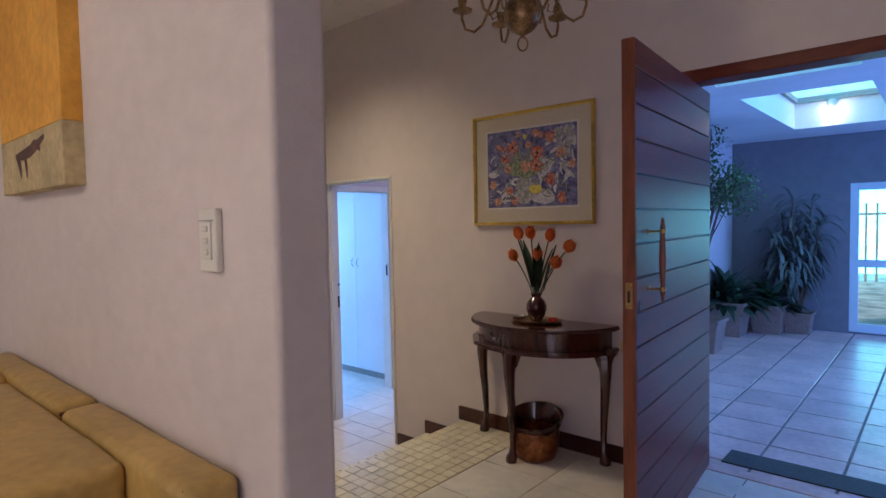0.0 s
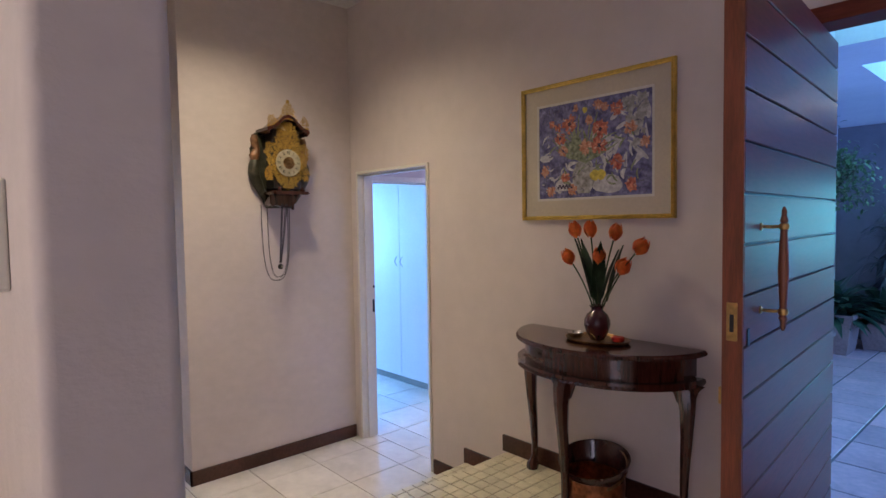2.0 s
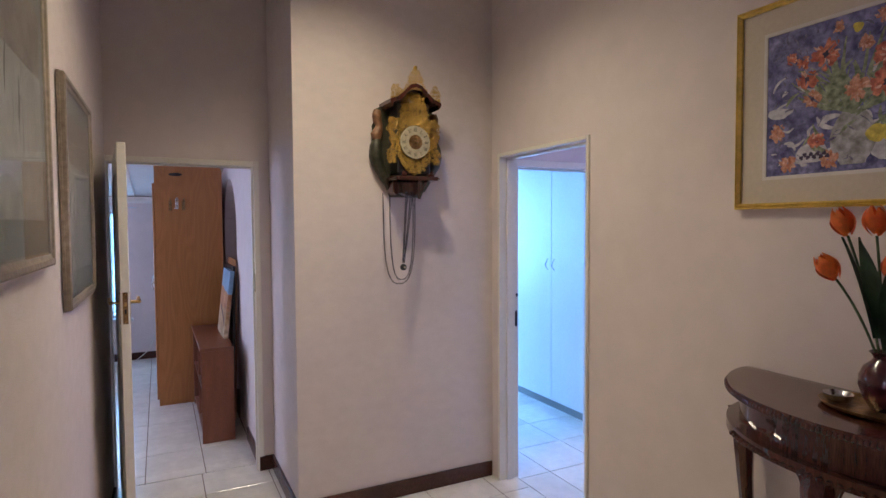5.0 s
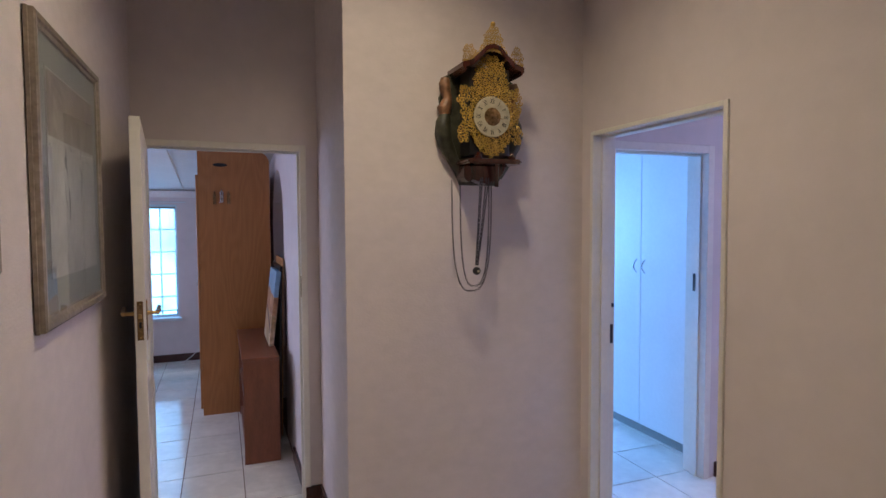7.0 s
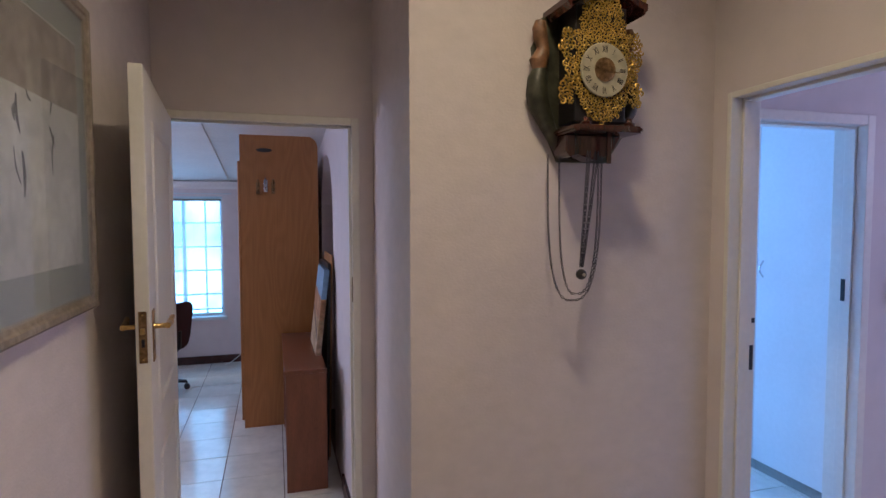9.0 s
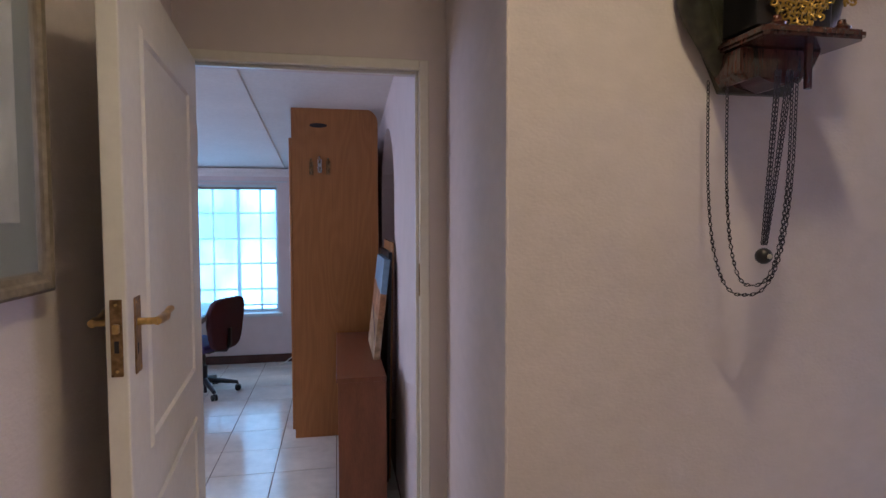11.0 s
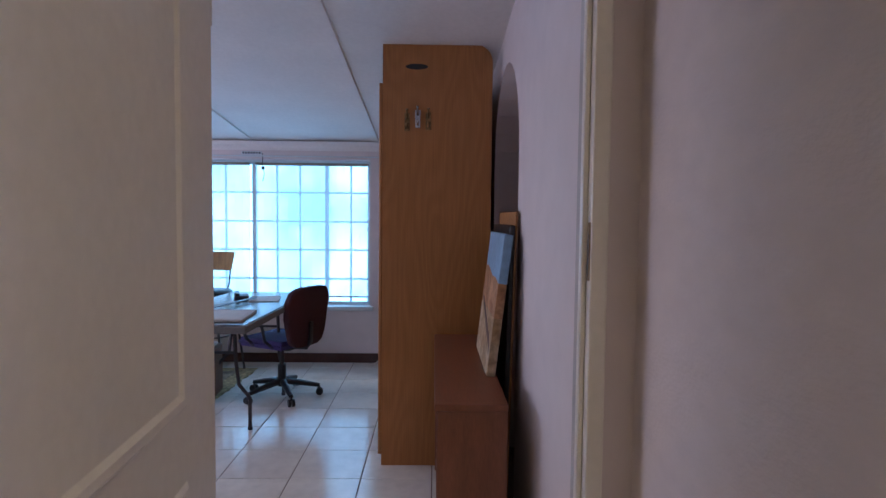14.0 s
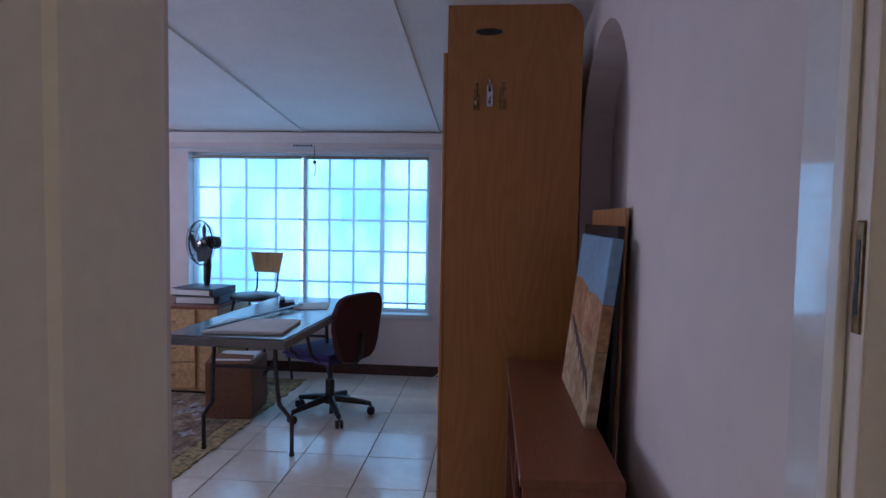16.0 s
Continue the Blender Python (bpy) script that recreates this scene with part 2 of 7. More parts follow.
M = {
    "plaster": mat("plaster", (0.675, 0.605, 0.592), 0.75, var=0.03, scale=1.2, fine=9, bump=0.16, bump_scale=90, deep=0.002),
    "plaster_rough": mat("plaster_rough", (0.675, 0.605, 0.592), 0.8, var=0.035, scale=1.2, fine=14, bump=0.36, bump_scale=85, deep=0.003, stretch=(1, 1, 1.6)),
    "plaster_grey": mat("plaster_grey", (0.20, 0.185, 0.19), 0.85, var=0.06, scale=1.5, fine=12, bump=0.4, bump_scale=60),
    "ceiling": mat("ceiling", (0.74, 0.72, 0.70), 0.8, var=0.03, bump=0.1),
    "white_gloss": mat("white_gloss", (0.76, 0.73, 0.67), 0.32, var=0.03, bump=0.08, bump_scale=30),
    "enamel": mat("enamel", (0.72, 0.70, 0.68), 0.10, var=0.03, bump=0.03, bump_scale=20, coat=0.6),
    "cupboard": mat("cupboard", (0.78, 0.79, 0.80), 0.35, var=0.02, bump=0.05),
    "skirting": mat("skirting", (0.060, 0.021, 0.015), 0.26, var=0.25, fine=80, bump=0.05),
    "tile": mat("tile", (0.74, 0.71, 0.64), 0.17, spec=0.85, var=0.05, scale=5, fine=18, bump=0.06, bump_scale=12, rand=0.05, deep=0.003),
    "mosaic": mat("mosaic", (0.72, 0.67, 0.50), 0.25, var=0.06, scale=12, fine=60, bump=0.08, rand=0.07),
    "grout": mat("grout", (0.16, 0.12, 0.085), 0.9, var=0.2, bump=0.3),
    "terracotta": mat("terracotta", (0.66, 0.45, 0.42), 0.30, var=0.12, scale=4, fine=25, bump=0.15, bump_scale=20, rand=0.12),
    "grout_light": mat("grout_light", (0.20, 0.17, 0.16), 0.9, var=0.2, bump=0.3),
    "dark_strip": mat("dark_strip", (0.05, 0.045, 0.05), 0.7, var=0.2, bump=0.5),
    "mahogany": mat("mahogany", (0.050, 0.014, 0.010), 0.16, var=0.35, scale=8, fine=60, bump=0.05, stretch=(6, 6, 0.6), coat=0.4),
    "door_wood": mat("door_wood", (0.150, 0.036, 0.024), 0.36, var=0.16, scale=2.5, fine=14, bump=0.012, bump_scale=30, stretch=(1, 1, 7), spec=0.2),
    "door_edge": mat("door_edge", (0.20, 0.055, 0.026), 0.35, var=0.2, scale=6, fine=40, bump=0.1, stretch=(8, 8, 0.7)),
    "oak": mat("oak", (0.34, 0.15, 0.05), 0.42, var=0.22, scale=5, fine=30, bump=0.1, bump_scale=40, stretch=(6, 6, 0.5), color2=(0.46, 0.23, 0.09)),
    "dark_oak": mat("dark_oak", (0.20, 0.070, 0.038), 0.35, var=0.10, scale=4, fine=26, bump=0.05, stretch=(0.8, 6, 1.2)),
    "gilt": mat("gilt", (0.47, 0.31, 0.075), 0.42, metal=0.8, var=0.15, scale=10, fine=60, bump=0.1),
    "gilt_frame": mat("gilt_frame", (0.66, 0.49, 0.13), 0.36, metal=0.8, var=0.12, scale=10, fine=60, bump=0.08),
    "brass": mat("brass", (0.55, 0.36, 0.14), 0.3, metal=1.0, var=0.2, scale=20, fine=90, bump=0.05),
    "brass_old": mat("brass_old", (0.24, 0.15, 0.072), 0.38, metal=0.9, var=0.35, scale=25, fine=90, bump=0.1),
    "steel_dark": mat("steel_dark", (0.05, 0.045, 0.05), 0.4, metal=0.7, var=0.2),
    "black": mat("black", (0.012, 0.011, 0.013), 0.4, var=0.2),
    "chrome": mat("chrome", (0.6, 0.6, 0.62), 0.2, metal=1.0, var=0.1),
    "mount": mat("mount", (0.55, 0.49, 0.40), 0.85, var=0.04, fine=60, bump=0.1),
    "mount_grey": mat("mount_grey", (0.30, 0.31, 0.29), 0.8, var=0.06, bump=0.1),
    "paper": mat("paper", (0.62, 0.60, 0.57), 0.85, var=0.05, bump=0.05),
    "sketch_paper": mat("sketch_paper", (0.50, 0.485, 0.46), 0.85, var=0.12, scale=6, fine=30, bump=0.05),
    "sketch_wash": mat("sketch_wash", (0.26, 0.22, 0.19), 0.85, var=0.25, scale=8, fine=30, bump=0.05),
    "sketch_dark": mat("sketch_dark", (0.10, 0.10, 0.11), 0.85, var=0.3, bump=0),
    "frame_grey": mat("frame_grey", (0.27, 0.225, 0.17), 0.4, metal=0.2, var=0.2, fine=60, bump=0.1),
    "leather": mat("leather", (0.47, 0.315, 0.10), 0.42, var=0.12, scale=4, fine=30, bump=0.3, bump_scale=180, deep=0.002),
    # Dark brown leather that puts the shade of seams and folds into the colour.
    "leather_crease_shade": mat("leather_crease_shade", (0.15, 0.07, 0.028), 0.5, var=0.2, bump=0.3, bump_scale=90),
    "copper": mat("copper", (0.32, 0.12, 0.055), 0.32, metal=0.9, var=0.35, scale=10, fine=40, bump=0.3, bump_scale=35),
    "plastic_white": mat("plastic_white", (0.72, 0.70, 0.64), 0.35, var=0.02, bump=0),
    "orange_paint": mat("orange_paint", (0.72, 0.33, 0.035), 0.7, var=0.12, scale=4, fine=30, bump=0.4, bump_scale=150, color2=(0.80, 0.42, 0.07)),
    "tan_paint": mat("tan_paint", (0.45, 0.36, 0.20), 0.75, var=0.15, scale=5, fine=40, bump=0.4, bump_scale=150),
    "brown_paint": mat("brown_paint", (0.09, 0.045, 0.04), 0.75, var=0.3, bump=0.4),
    "flower": mat("flower", (0.82, 0.11, 0.035), 0.5, var=0.12, scale=14, fine=70, bump=0.06, color2=(0.92, 0.27, 0.05)),
    "stem": mat("stem", (0.045, 0.075, 0.03), 0.55, var=0.25, scale=20, bump=0.1),
    "leaf": mat("leaf", (0.028, 0.060, 0.030), 0.4, var=0.3, scale=15, bump=0.1),
    "leaf_grey": mat("leaf_grey", (0.10, 0.12, 0.105), 0.45, var=0.35, scale=6, bump=0.1),
    "leaf_light": mat("leaf_light", (0.07, 0.13, 0.05), 0.4, var=0.3, scale=9, bump=0.1),
    "bark": mat("bark", (0.10, 0.07, 0.05), 0.9, var=0.3, bump=0.5),
    "vase": mat("vase", (0.055, 0.012, 0.018), 0.14, var=0.2, scale=20, bump=0.03, coat=0.5),
    "candle": mat("candle", (0.45, 0.03, 0.03), 0.4, var=0.1, bump=0),
    "pot_clay": mat("pot_clay", (0.25, 0.165, 0.13), 0.8, var=0.15, bump=0.3),
    "soil": mat("soil", (0.03, 0.022, 0.016), 0.95, var=0.3, bump=0.8),
    "art_blue": mat("art_blue", (0.06, 0.06, 0.22), 0.7, var=0.4, scale=22, fine=70, bump=0.05, color2=(0.26, 0.26, 0.48)),
    "art_red": mat("art_red", (0.44, 0.065, 0.055), 0.7, var=0.35, scale=45, fine=110, bump=0.05, color2=(0.70, 0.27, 0.17)),
    "art_pink": mat("art_pink", (0.66, 0.36, 0.27), 0.7, var=0.2, scale=60, bump=0.05, color2=(0.74, 0.50, 0.40)),
    "art_shade": mat("art_shade", (0.10, 0.085, 0.20), 0.7, var=0.3, scale=40, bump=0.05, color2=(0.24, 0.25, 0.33)),
    "art_orange": mat("art_orange", (0.52, 0.15, 0.06), 0.7, var=0.25, scale=60, fine=150, bump=0.05, color2=(0.62, 0.36, 0.27)),
    "art_green": mat("art_green", (0.13, 0.18, 0.10), 0.7, var=0.3, scale=60, bump=0.05, color2=(0.34, 0.38, 0.27)),
    "art_pale": mat("art_pale", (0.46, 0.46, 0.55), 0.7, var=0.15, scale=40, bump=0.05, color2=(0.60, 0.60, 0.62)),
    "art_grey": mat("art_grey", (0.32, 0.32, 0.30), 0.7, var=0.25, scale=40, bump=0.05, color2=(0.42, 0.42, 0.46)),
    "art_yellow": mat("art_yellow", (0.55, 0.45, 0.08), 0.7, var=0.2, scale=60, bump=0.05),
    "art_dark": mat("art_dark", (0.04, 0.03, 0.06), 0.7, var=0.3, bump=0.05),
    "clock_green": mat("clock_green", (0.035, 0.035, 0.022), 0.45, var=0.4, scale=18, bump=0.3),
    "clock_tan": mat("clock_tan", (0.17, 0.085, 0.042), 0.45, var=0.3, scale=18, bump=0.2),
    "dial": mat("dial", (0.42, 0.38, 0.27), 0.4, var=0.08, scale=25, bump=0.05),
    "sky_paint": mat("sky_paint", (0.20, 0.34, 0.48), 0.7, var=0.1, scale=6, bump=0.3, bump_scale=150),
    "sand_paint": mat("sand_paint", (0.42, 0.25, 0.10), 0.75, var=0.3, scale=9, bump=0.3, bump_scale=150, color2=(0.60, 0.46, 0.30)),
    "rock_paint": mat("rock_paint", (0.40, 0.17, 0.07), 0.75, var=0.3, scale=14, bump=0.3, bump_scale=150, color2=(0.52, 0.30, 0.16)),
    "seat_red": mat("seat_red", (0.045, 0.009, 0.016), 0.85, var=0.2, fine=150, bump=0.4, bump_scale=400),
    "seat_blue": mat("seat_blue", (0.05, 0.035, 0.14), 0.85, var=0.2, fine=150, bump=0.4, bump_scale=400),
    "laminate": mat("laminate", (0.085, 0.075, 0.070), 0.22, var=0.12, scale=8, bump=0.04),
    "table_edge": mat("table_edge", (0.13, 0.12, 0.11), 0.45, var=0.15, bump=0.05),
    "pine": mat("pine", (0.44, 0.27, 0.12), 0.45, var=0.18, scale=6, stretch=(1, 6, 6), bump=0.08),
    "ply": mat("ply", (0.50, 0.32, 0.14), 0.45, var=0.12, scale=6, stretch=(1, 6, 1), bump=0.05),
    "cardboard": mat("cardboard", (0.17, 0.075, 0.038), 0.8, var=0.15, bump=0.1),
    "rug": mat("rug", (0.15, 0.085, 0.055), 0.95, var=0.5, scale=9, fine=35, bump=0.8, bump_scale=160, color2=(0.33, 0.25, 0.17)),
    "rug_edge": mat("rug_edge", (0.26, 0.20, 0.10), 0.95, var=0.4, scale=30, bump=0.8, bump_scale=200),
    "binder": mat("binder", (0.035, 0.037, 0.055), 0.5, var=0.2, bump=0.05),
    "window_paint": mat("window_paint", (0.60, 0.66, 0.68), 0.4, var=0.03, bump=0.03),
    "blind": cloth_mat("blind", (0.80, 0.86, 0.86)),
    "glass": glass_mat("glass"),
    "lens_glass": glass_mat("lens_glass", (0.95, 0.97, 0.97), 0.02),
    "day_glow": glow_mat("day_glow", (0.26, 0.57, 1.0), 9.5, (0.075, 0.27, 0.56), 1.1),
    "sky_glow": glow_mat("sky_glow", (0.22, 0.66, 1.0), 3.4),
    "street_glow": glow_mat("street_glow", (0.20, 0.80, 1.0), 7.0, (0.16, 0.55, 0.70), 2.2),
    "lamp_glow": glow_mat("lamp_glow", (1.0, 0.92, 0.75), 6.0),
    "lawn": mat("lawn", (0.32, 0.33, 0.32), 0.9, var=0.4, bump=0.5),
}

# ---- building helpers ----


def box(bm, x0, y0, z0, x1, y1, z1):
    return bmesh.ops.create_cube(bm, size=1, matrix=Matrix.LocRotScale(((x0 + x1) / 2, (y0 + y1) / 2, (z0 + z1) / 2), None, (abs(x1 - x0), abs(y1 - y0), abs(z1 - z0))))["verts"]


def rounded(bm, width, segments=2):
    bmesh.ops.bevel(bm, geom=list(bm.edges), offset=width, segments=segments, affect="EDGES", profile=0.5)
    return bm


def rbox(x0, y0, z0, x1, y1, z1, width=0.004, segments=2):
    bm = bmesh.new()
    box(bm, x0, y0, z0, x1, y1, z1)
    return rounded(bm, width, segments)


def tube(bm, points, radius, sides=8, closed=False):
    """A round bar along points; radius is one number or one a point."""
    pts = [Vector(p) for p in points]
    n = len(pts)
    radii = radius if isinstance(radius, (list, tuple)) else [radius] * n
    rings = []
    side = None
    for i, p in enumerate(pts):
        if closed:
            way = (pts[(i + 1) % n] - pts[i - 1]).normalized()
        else:
            way = (pts[min(i + 1, n - 1)] - pts[max(i - 1, 0)]).normalized()
        if side is None:
            side = way.orthogonal().normalized()
        side = (side - way * side.dot(way)).normalized()
        other = way.cross(side)
        rings.append([bm.verts.new(p + radii[i] * (math.cos(a) * side + math.sin(a) * other)) for a in [2 * math.pi * k / sides for k in range(sides)]])
    for i in range(n if closed else n - 1):
        a, b = rings[i], rings[(i + 1) % n]
        for k in range(sides):
            bm.faces.new((a[k], a[(k + 1) % sides], b[(k + 1) % sides], b[k]))
    if not closed:
        bm.faces.new(rings[0][::-1])
        bm.faces.new(rings[-1])
    return bm


def lathe(bm, profile, center, sides=24, matrix=None):
    """Turns rows of (radius, height) round a vertical line through center."""
    rings = []
    c = Vector(center)
    for r, z in profile:
        ring = []
        for k in range(sides):
            a = 2 * math.pi * k / sides
            v = Vector((r * math.cos(a), r * math.sin(a), z))
            ring.append(bm.verts.new((matrix @ v if matrix else v) + c))
        rings.append(ring)
    for a, b in zip(rings, rings[1:]):
        for k in range(sides):
            bm.faces.new((a[k], a[(k + 1) % sides], b[(k + 1) % sides], b[k]))
    bm.faces.new(rings[0][::-1])
    bm.faces.new(rings[-1])
    return bm


def slab(bm, outline, thick, matrix=None):
    """A flat plate: outline of (u, v), thick along w, then laid by matrix."""
    m = matrix or Matrix()
    low = [bm.verts.new(m @ Vector((u, v, 0))) for u, v in outline]
    high = [bm.verts.new(m @ Vector((u, v, thick))) for u, v in outline]
    bm.faces.new(low[::-1])
    bm.faces.new(high)
    n = len(outline)
    for k in range(n):
        bm.faces.new((low[k], low[(k + 1) % n], high[(k + 1) % n], high[k]))
    return bm


def mesh_ob(name, bm, material, smooth=False):
    bmesh.ops.recalc_face_normals(bm, faces=bm.faces)
    me = bpy.data.meshes.new(name)
    bm.to_mesh(me)
    bm.free()
    me.materials.append(M[material] if isinstance(material, str) else material)
    if smooth:
        for p in me.polygons:
            p.use_smooth = True
        me.set_sharp_from_angle(angle=radians(40))
    return new(name, me)


def world_of(ob):
    m = ob.matrix_basis.copy()
    while ob.parent:
        ob = ob.parent
        m = ob.matrix_basis @ m
    return m


def part(name, bm, material, parent, label="", smooth=False, local=False):
    """Links a bmesh as one mesh object under a thing or part; in world places, or in the thing's own with local."""
    if not local:
        bm.transform(world_of(parent).inverted())
    ob = mesh_ob(name, bm, material, smooth)
    ob.parent = parent
    if label:
        ob["label"] = label
    return ob


def thing(name, label, category, group="", kind="", place=(0, 0, 0), turn=0.0):
    ob = tagged(new(name), label, category, group, kind)
    ob.empty_display_size = 0.1
    ob.matrix_basis = pose(*place, 0, 0, turn)
    return ob


def structure(name, bm, material, label="", smooth=False):
    return tagged(mesh_ob(name, bm, material, smooth), label, "", "", "structure")


def single(name, bm, material, label, category, group="", smooth=False):
    return tagged(mesh_ob(name, bm, material, smooth), label, category, group)


def wall(name, axis, a0, a1, b0, b1, z0, z1, holes, material, label=""):
    """A wall along x or y from a0 to a1, b0 to b1 thick, with holes of (start, end, low, high)."""
    bm = bmesh.new()

    def put(s, e, low, high):
        if e - s > 1e-4 and high - low > 1e-4:
            box(bm, *((s, b0, low, e, b1, high) if axis == "x" else (b0, s, low, b1, e, high)))

    at = a0
    for s, e, low, high in sorted(holes):
        put(at, s, z0, z1)
        put(s, e, z0, low)
        put(s, e, high, z1)
        at = e
    put(at, a1, z0, z1)
    return structure(name, bm, material, label)


def tiles(parent, name, x0, x1, y0, y1, z, px, py, ox, oy, material, gap=0.004, high=0.006):
    """Single tiles with eased edges over a field, from joints through (ox, oy)."""
    shared = {}
    i0, i1 = math.floor((x0 - ox) / px), math.ceil((x1 - ox) / px)
    j0, j1 = math.floor((y0 - oy) / py), math.ceil((y1 - oy) / py)
    for i in range(i0, i1):
        for j in range(j0, j1):
            ax, bx = max(x0, ox + i * px + gap / 2), min(x1, ox + (i + 1) * px - gap / 2)
            ay, by = max(y0, oy + j * py + gap / 2), min(y1, oy + (j + 1) * py - gap / 2)
            if bx - ax < 0.012 or by - ay < 0.012:
                continue
            key = (round(bx - ax, 3), round(by - ay, 3))
            if key not in shared:
                bm = bmesh.new()
                w, d, e = (bx - ax) / 2, (by - ay) / 2, 0.0015
                low = [bm.verts.new((sx * w, sy * d, -high)) for sx, sy in ((-1, -1), (1, -1), (1, 1), (-1, 1))]
                mid = [bm.verts.new((sx * w, sy * d, -e)) for sx, sy in ((-1, -1), (1, -1), (1, 1), (-1, 1))]
                top = [bm.verts.new((sx * (w - e), sy * (d - e), 0)) for sx, sy in ((-1, -1), (1, -1), (1, 1), (-1, 1))]
                bm.faces.new(top)
                for a, b in ((low, mid), (mid, top)):
                    for k in range(4):
                        bm.faces.new((a[k], a[(k + 1) % 4], b[(k + 1) % 4], b[k]))
                me = bpy.data.meshes.new(name)
                bm.to_mesh(me)
                bm.free()
                me.materials.append(M[material])
                shared[key] = me
            ob = new(name, shared[key])
            ob.location = ((ax + bx) / 2, (ay + by) / 2, z + random.uniform(-0.0004, 0.0004))
            ob.rotation_euler = (random.uniform(-0.001, 0.001), random.uniform(-0.001, 0.001), 0)
            ob.parent = parent


# ---- structure ----
CEIL = 3.33
UP, MID = 0.34, 0.17
RISE_1, RISE_2 = -2.84, -2.51

bm = bmesh.new()
box(bm, RISE_2, -4.6, -0.1, 3.2, 3.37, UP - 0.004)
floor_upper = structure("floor_upper", bm, "grout", "upper hall floor slab with cream glazed tiles")
bm = bmesh.new()
box(bm, -4.87, -4.6, -0.1, RISE_2, 0.667, UP - 0.004)
floor_living = structure("floor_living", bm, "grout", "living room floor of cream tiles")
bm = bmesh.new()
box(bm, RISE_1, 0.825, -0.1, RISE_2, 3.06, MID - 0.004)
step_middle = structure("step_middle", bm, "grout", "middle step clad in small cream tiles")
bm = bmesh.new()
box(bm, -5.0, 0.68, -0.1, RISE_1, 3.18, -0.004)
floor_lower = structure("floor_lower", bm, "grout", "lower hall floor with cream glazed tiles")
bm = bmesh.new()
box(bm, -9.1, -2.8, -0.1, -5.0, 1.95, -0.004)
floor_study = structure("floor_study", bm, "grout", "study floor with cream glazed tiles")
bm = bmesh.new()
box(bm, -8.2, 3.18, -0.1, RISE_1, 7.2, -0.004)
floor_lobby = structure("floor_lobby", bm, "grout", "lobby and bedroom floor with cream tiles")
bm = bmesh.new()
box(bm, -2.5, 3.37, 0.1, 2.4, 8.6, UP - 0.024)
floor_porch = structure("floor_porch", bm, "grout_light", "porch floor of pale terracotta tiles")

wall("wall_north", "x", -4.87, 3.2, 3.06, 3.18, 0, CEIL, [(-4.010, -3.185, 0, 2.067), (-1.045, 0.07, UP, 2.39)], "plaster", "cream plastered hall wall with two doorways")
wall("wall_clock", "y", 1.80, 3.06, -4.87, -4.11, 0, CEIL, [], "plaster_rough", "projecting cream plastered wall behind the clock")
wall("wall_west", "y", -2.8, 3.18, -5.0, -4.87, 0, CEIL, [(0.858, 1.72, 0, 2.03)], "plaster", "cream plastered wall with the study doorway")
wall_south = wall("wall_south", "x", -4.87, -1.0, 0.674, 0.812, 0, CEIL, [], "plaster_rough", "cream plastered wall ending between hall and living room")
SKEW = 0.013


def skewed(ob):
    """Turns the hall face of the south wall, which is not quite square to the hall."""
    for v in ob.data.vertices:
        if v.co.y > 0.75:
            v.co.y += SKEW * (-1.0 - v.co.x)


def round_end(ob, x, width):
    """Eases the upright corners of a wall's free end."""
    bm = bmesh.new()
    bm.from_mesh(ob.data)
    upright = [e for e in bm.edges if all(abs(v.co.x - x) < 1e-4 for v in e.verts) and abs(e.verts[0].co.z - e.verts[1].co.z) > 1]
    done = bmesh.ops.bevel(bm, geom=upright, offset=width, segments=5, affect="EDGES", profile=0.5)
    for f in done["faces"]:
        f.smooth = True
    bm.to_mesh(ob.data)
    bm.free()


round_end(wall_south, -1.0, 0.016)
skewed(wall_south)
wall("wall_living_south", "x", -5.0, 3.4, -4.8, -4.6, 0, CEIL, [], "plaster")
wall("wall_east", "y", -4.6, 3.26, 3.2, 3.4, 0, CEIL, [], "plaster")
bm = bmesh.new()
box(bm, -5.0, -4.8, CEIL, 3.4, 3.26, CEIL + 0.12)
structure("ceiling", bm, "ceiling", "white hall ceiling")
# study
WIN = (-1.25, 0.802, 0.51, 1.835)
wall("wall_study_west", "y", -2.8, 1.95, -9.07, -8.87, 0, 2.6, [WIN], "plaster", "white study wall with a wide barred window")
# Opening added for the study fill; no window is known on this side.
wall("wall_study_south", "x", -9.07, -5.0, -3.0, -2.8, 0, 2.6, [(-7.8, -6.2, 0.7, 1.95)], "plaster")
bm = bmesh.new()
for s, e in ((-8.87, -6.95), (-6.02, -5.0)):
    box(bm, s, 1.72, 0, e, 1.95, 2.6)
# arched niche
N = 14
x_a, x_b, top0 = -6.95, -6.02, 1.60
arch = [(x_a, 2.6), (x_a, top0)] + [((x_a + x_b) / 2 - (x_b - x_a) / 2 * math.cos(math.pi * k / N), top0 + 0.46 * math.sin(math.pi * k / N)) for k in range(1, N)] + [(x_b, top0), (x_b, 2.6)]
for (u0, v0), (u1, v1) in zip(arch[1:-2], arch[2:-1]):
    a = [bm.verts.new((u, y, v)) for y in (1.72, 1.95) for u, v in ((u0, v0), (u1, v1), (u1, 2.6), (u0, 2.6))]
    for f in ((0, 1, 2, 3), (7, 6, 5, 4), (0, 4, 5, 1)):
        bm.faces.new([a[k] for k in f])
box(bm, x_a, 1.86, 0, x_b, 1.95, top0 + 0.5)
structure("wall_study_north", bm, "plaster", "white study wall with an arched niche")
SLOPE = 0.1


def study_ceiling(x):
    return 2.0 + SLOPE * (x + 8.87)


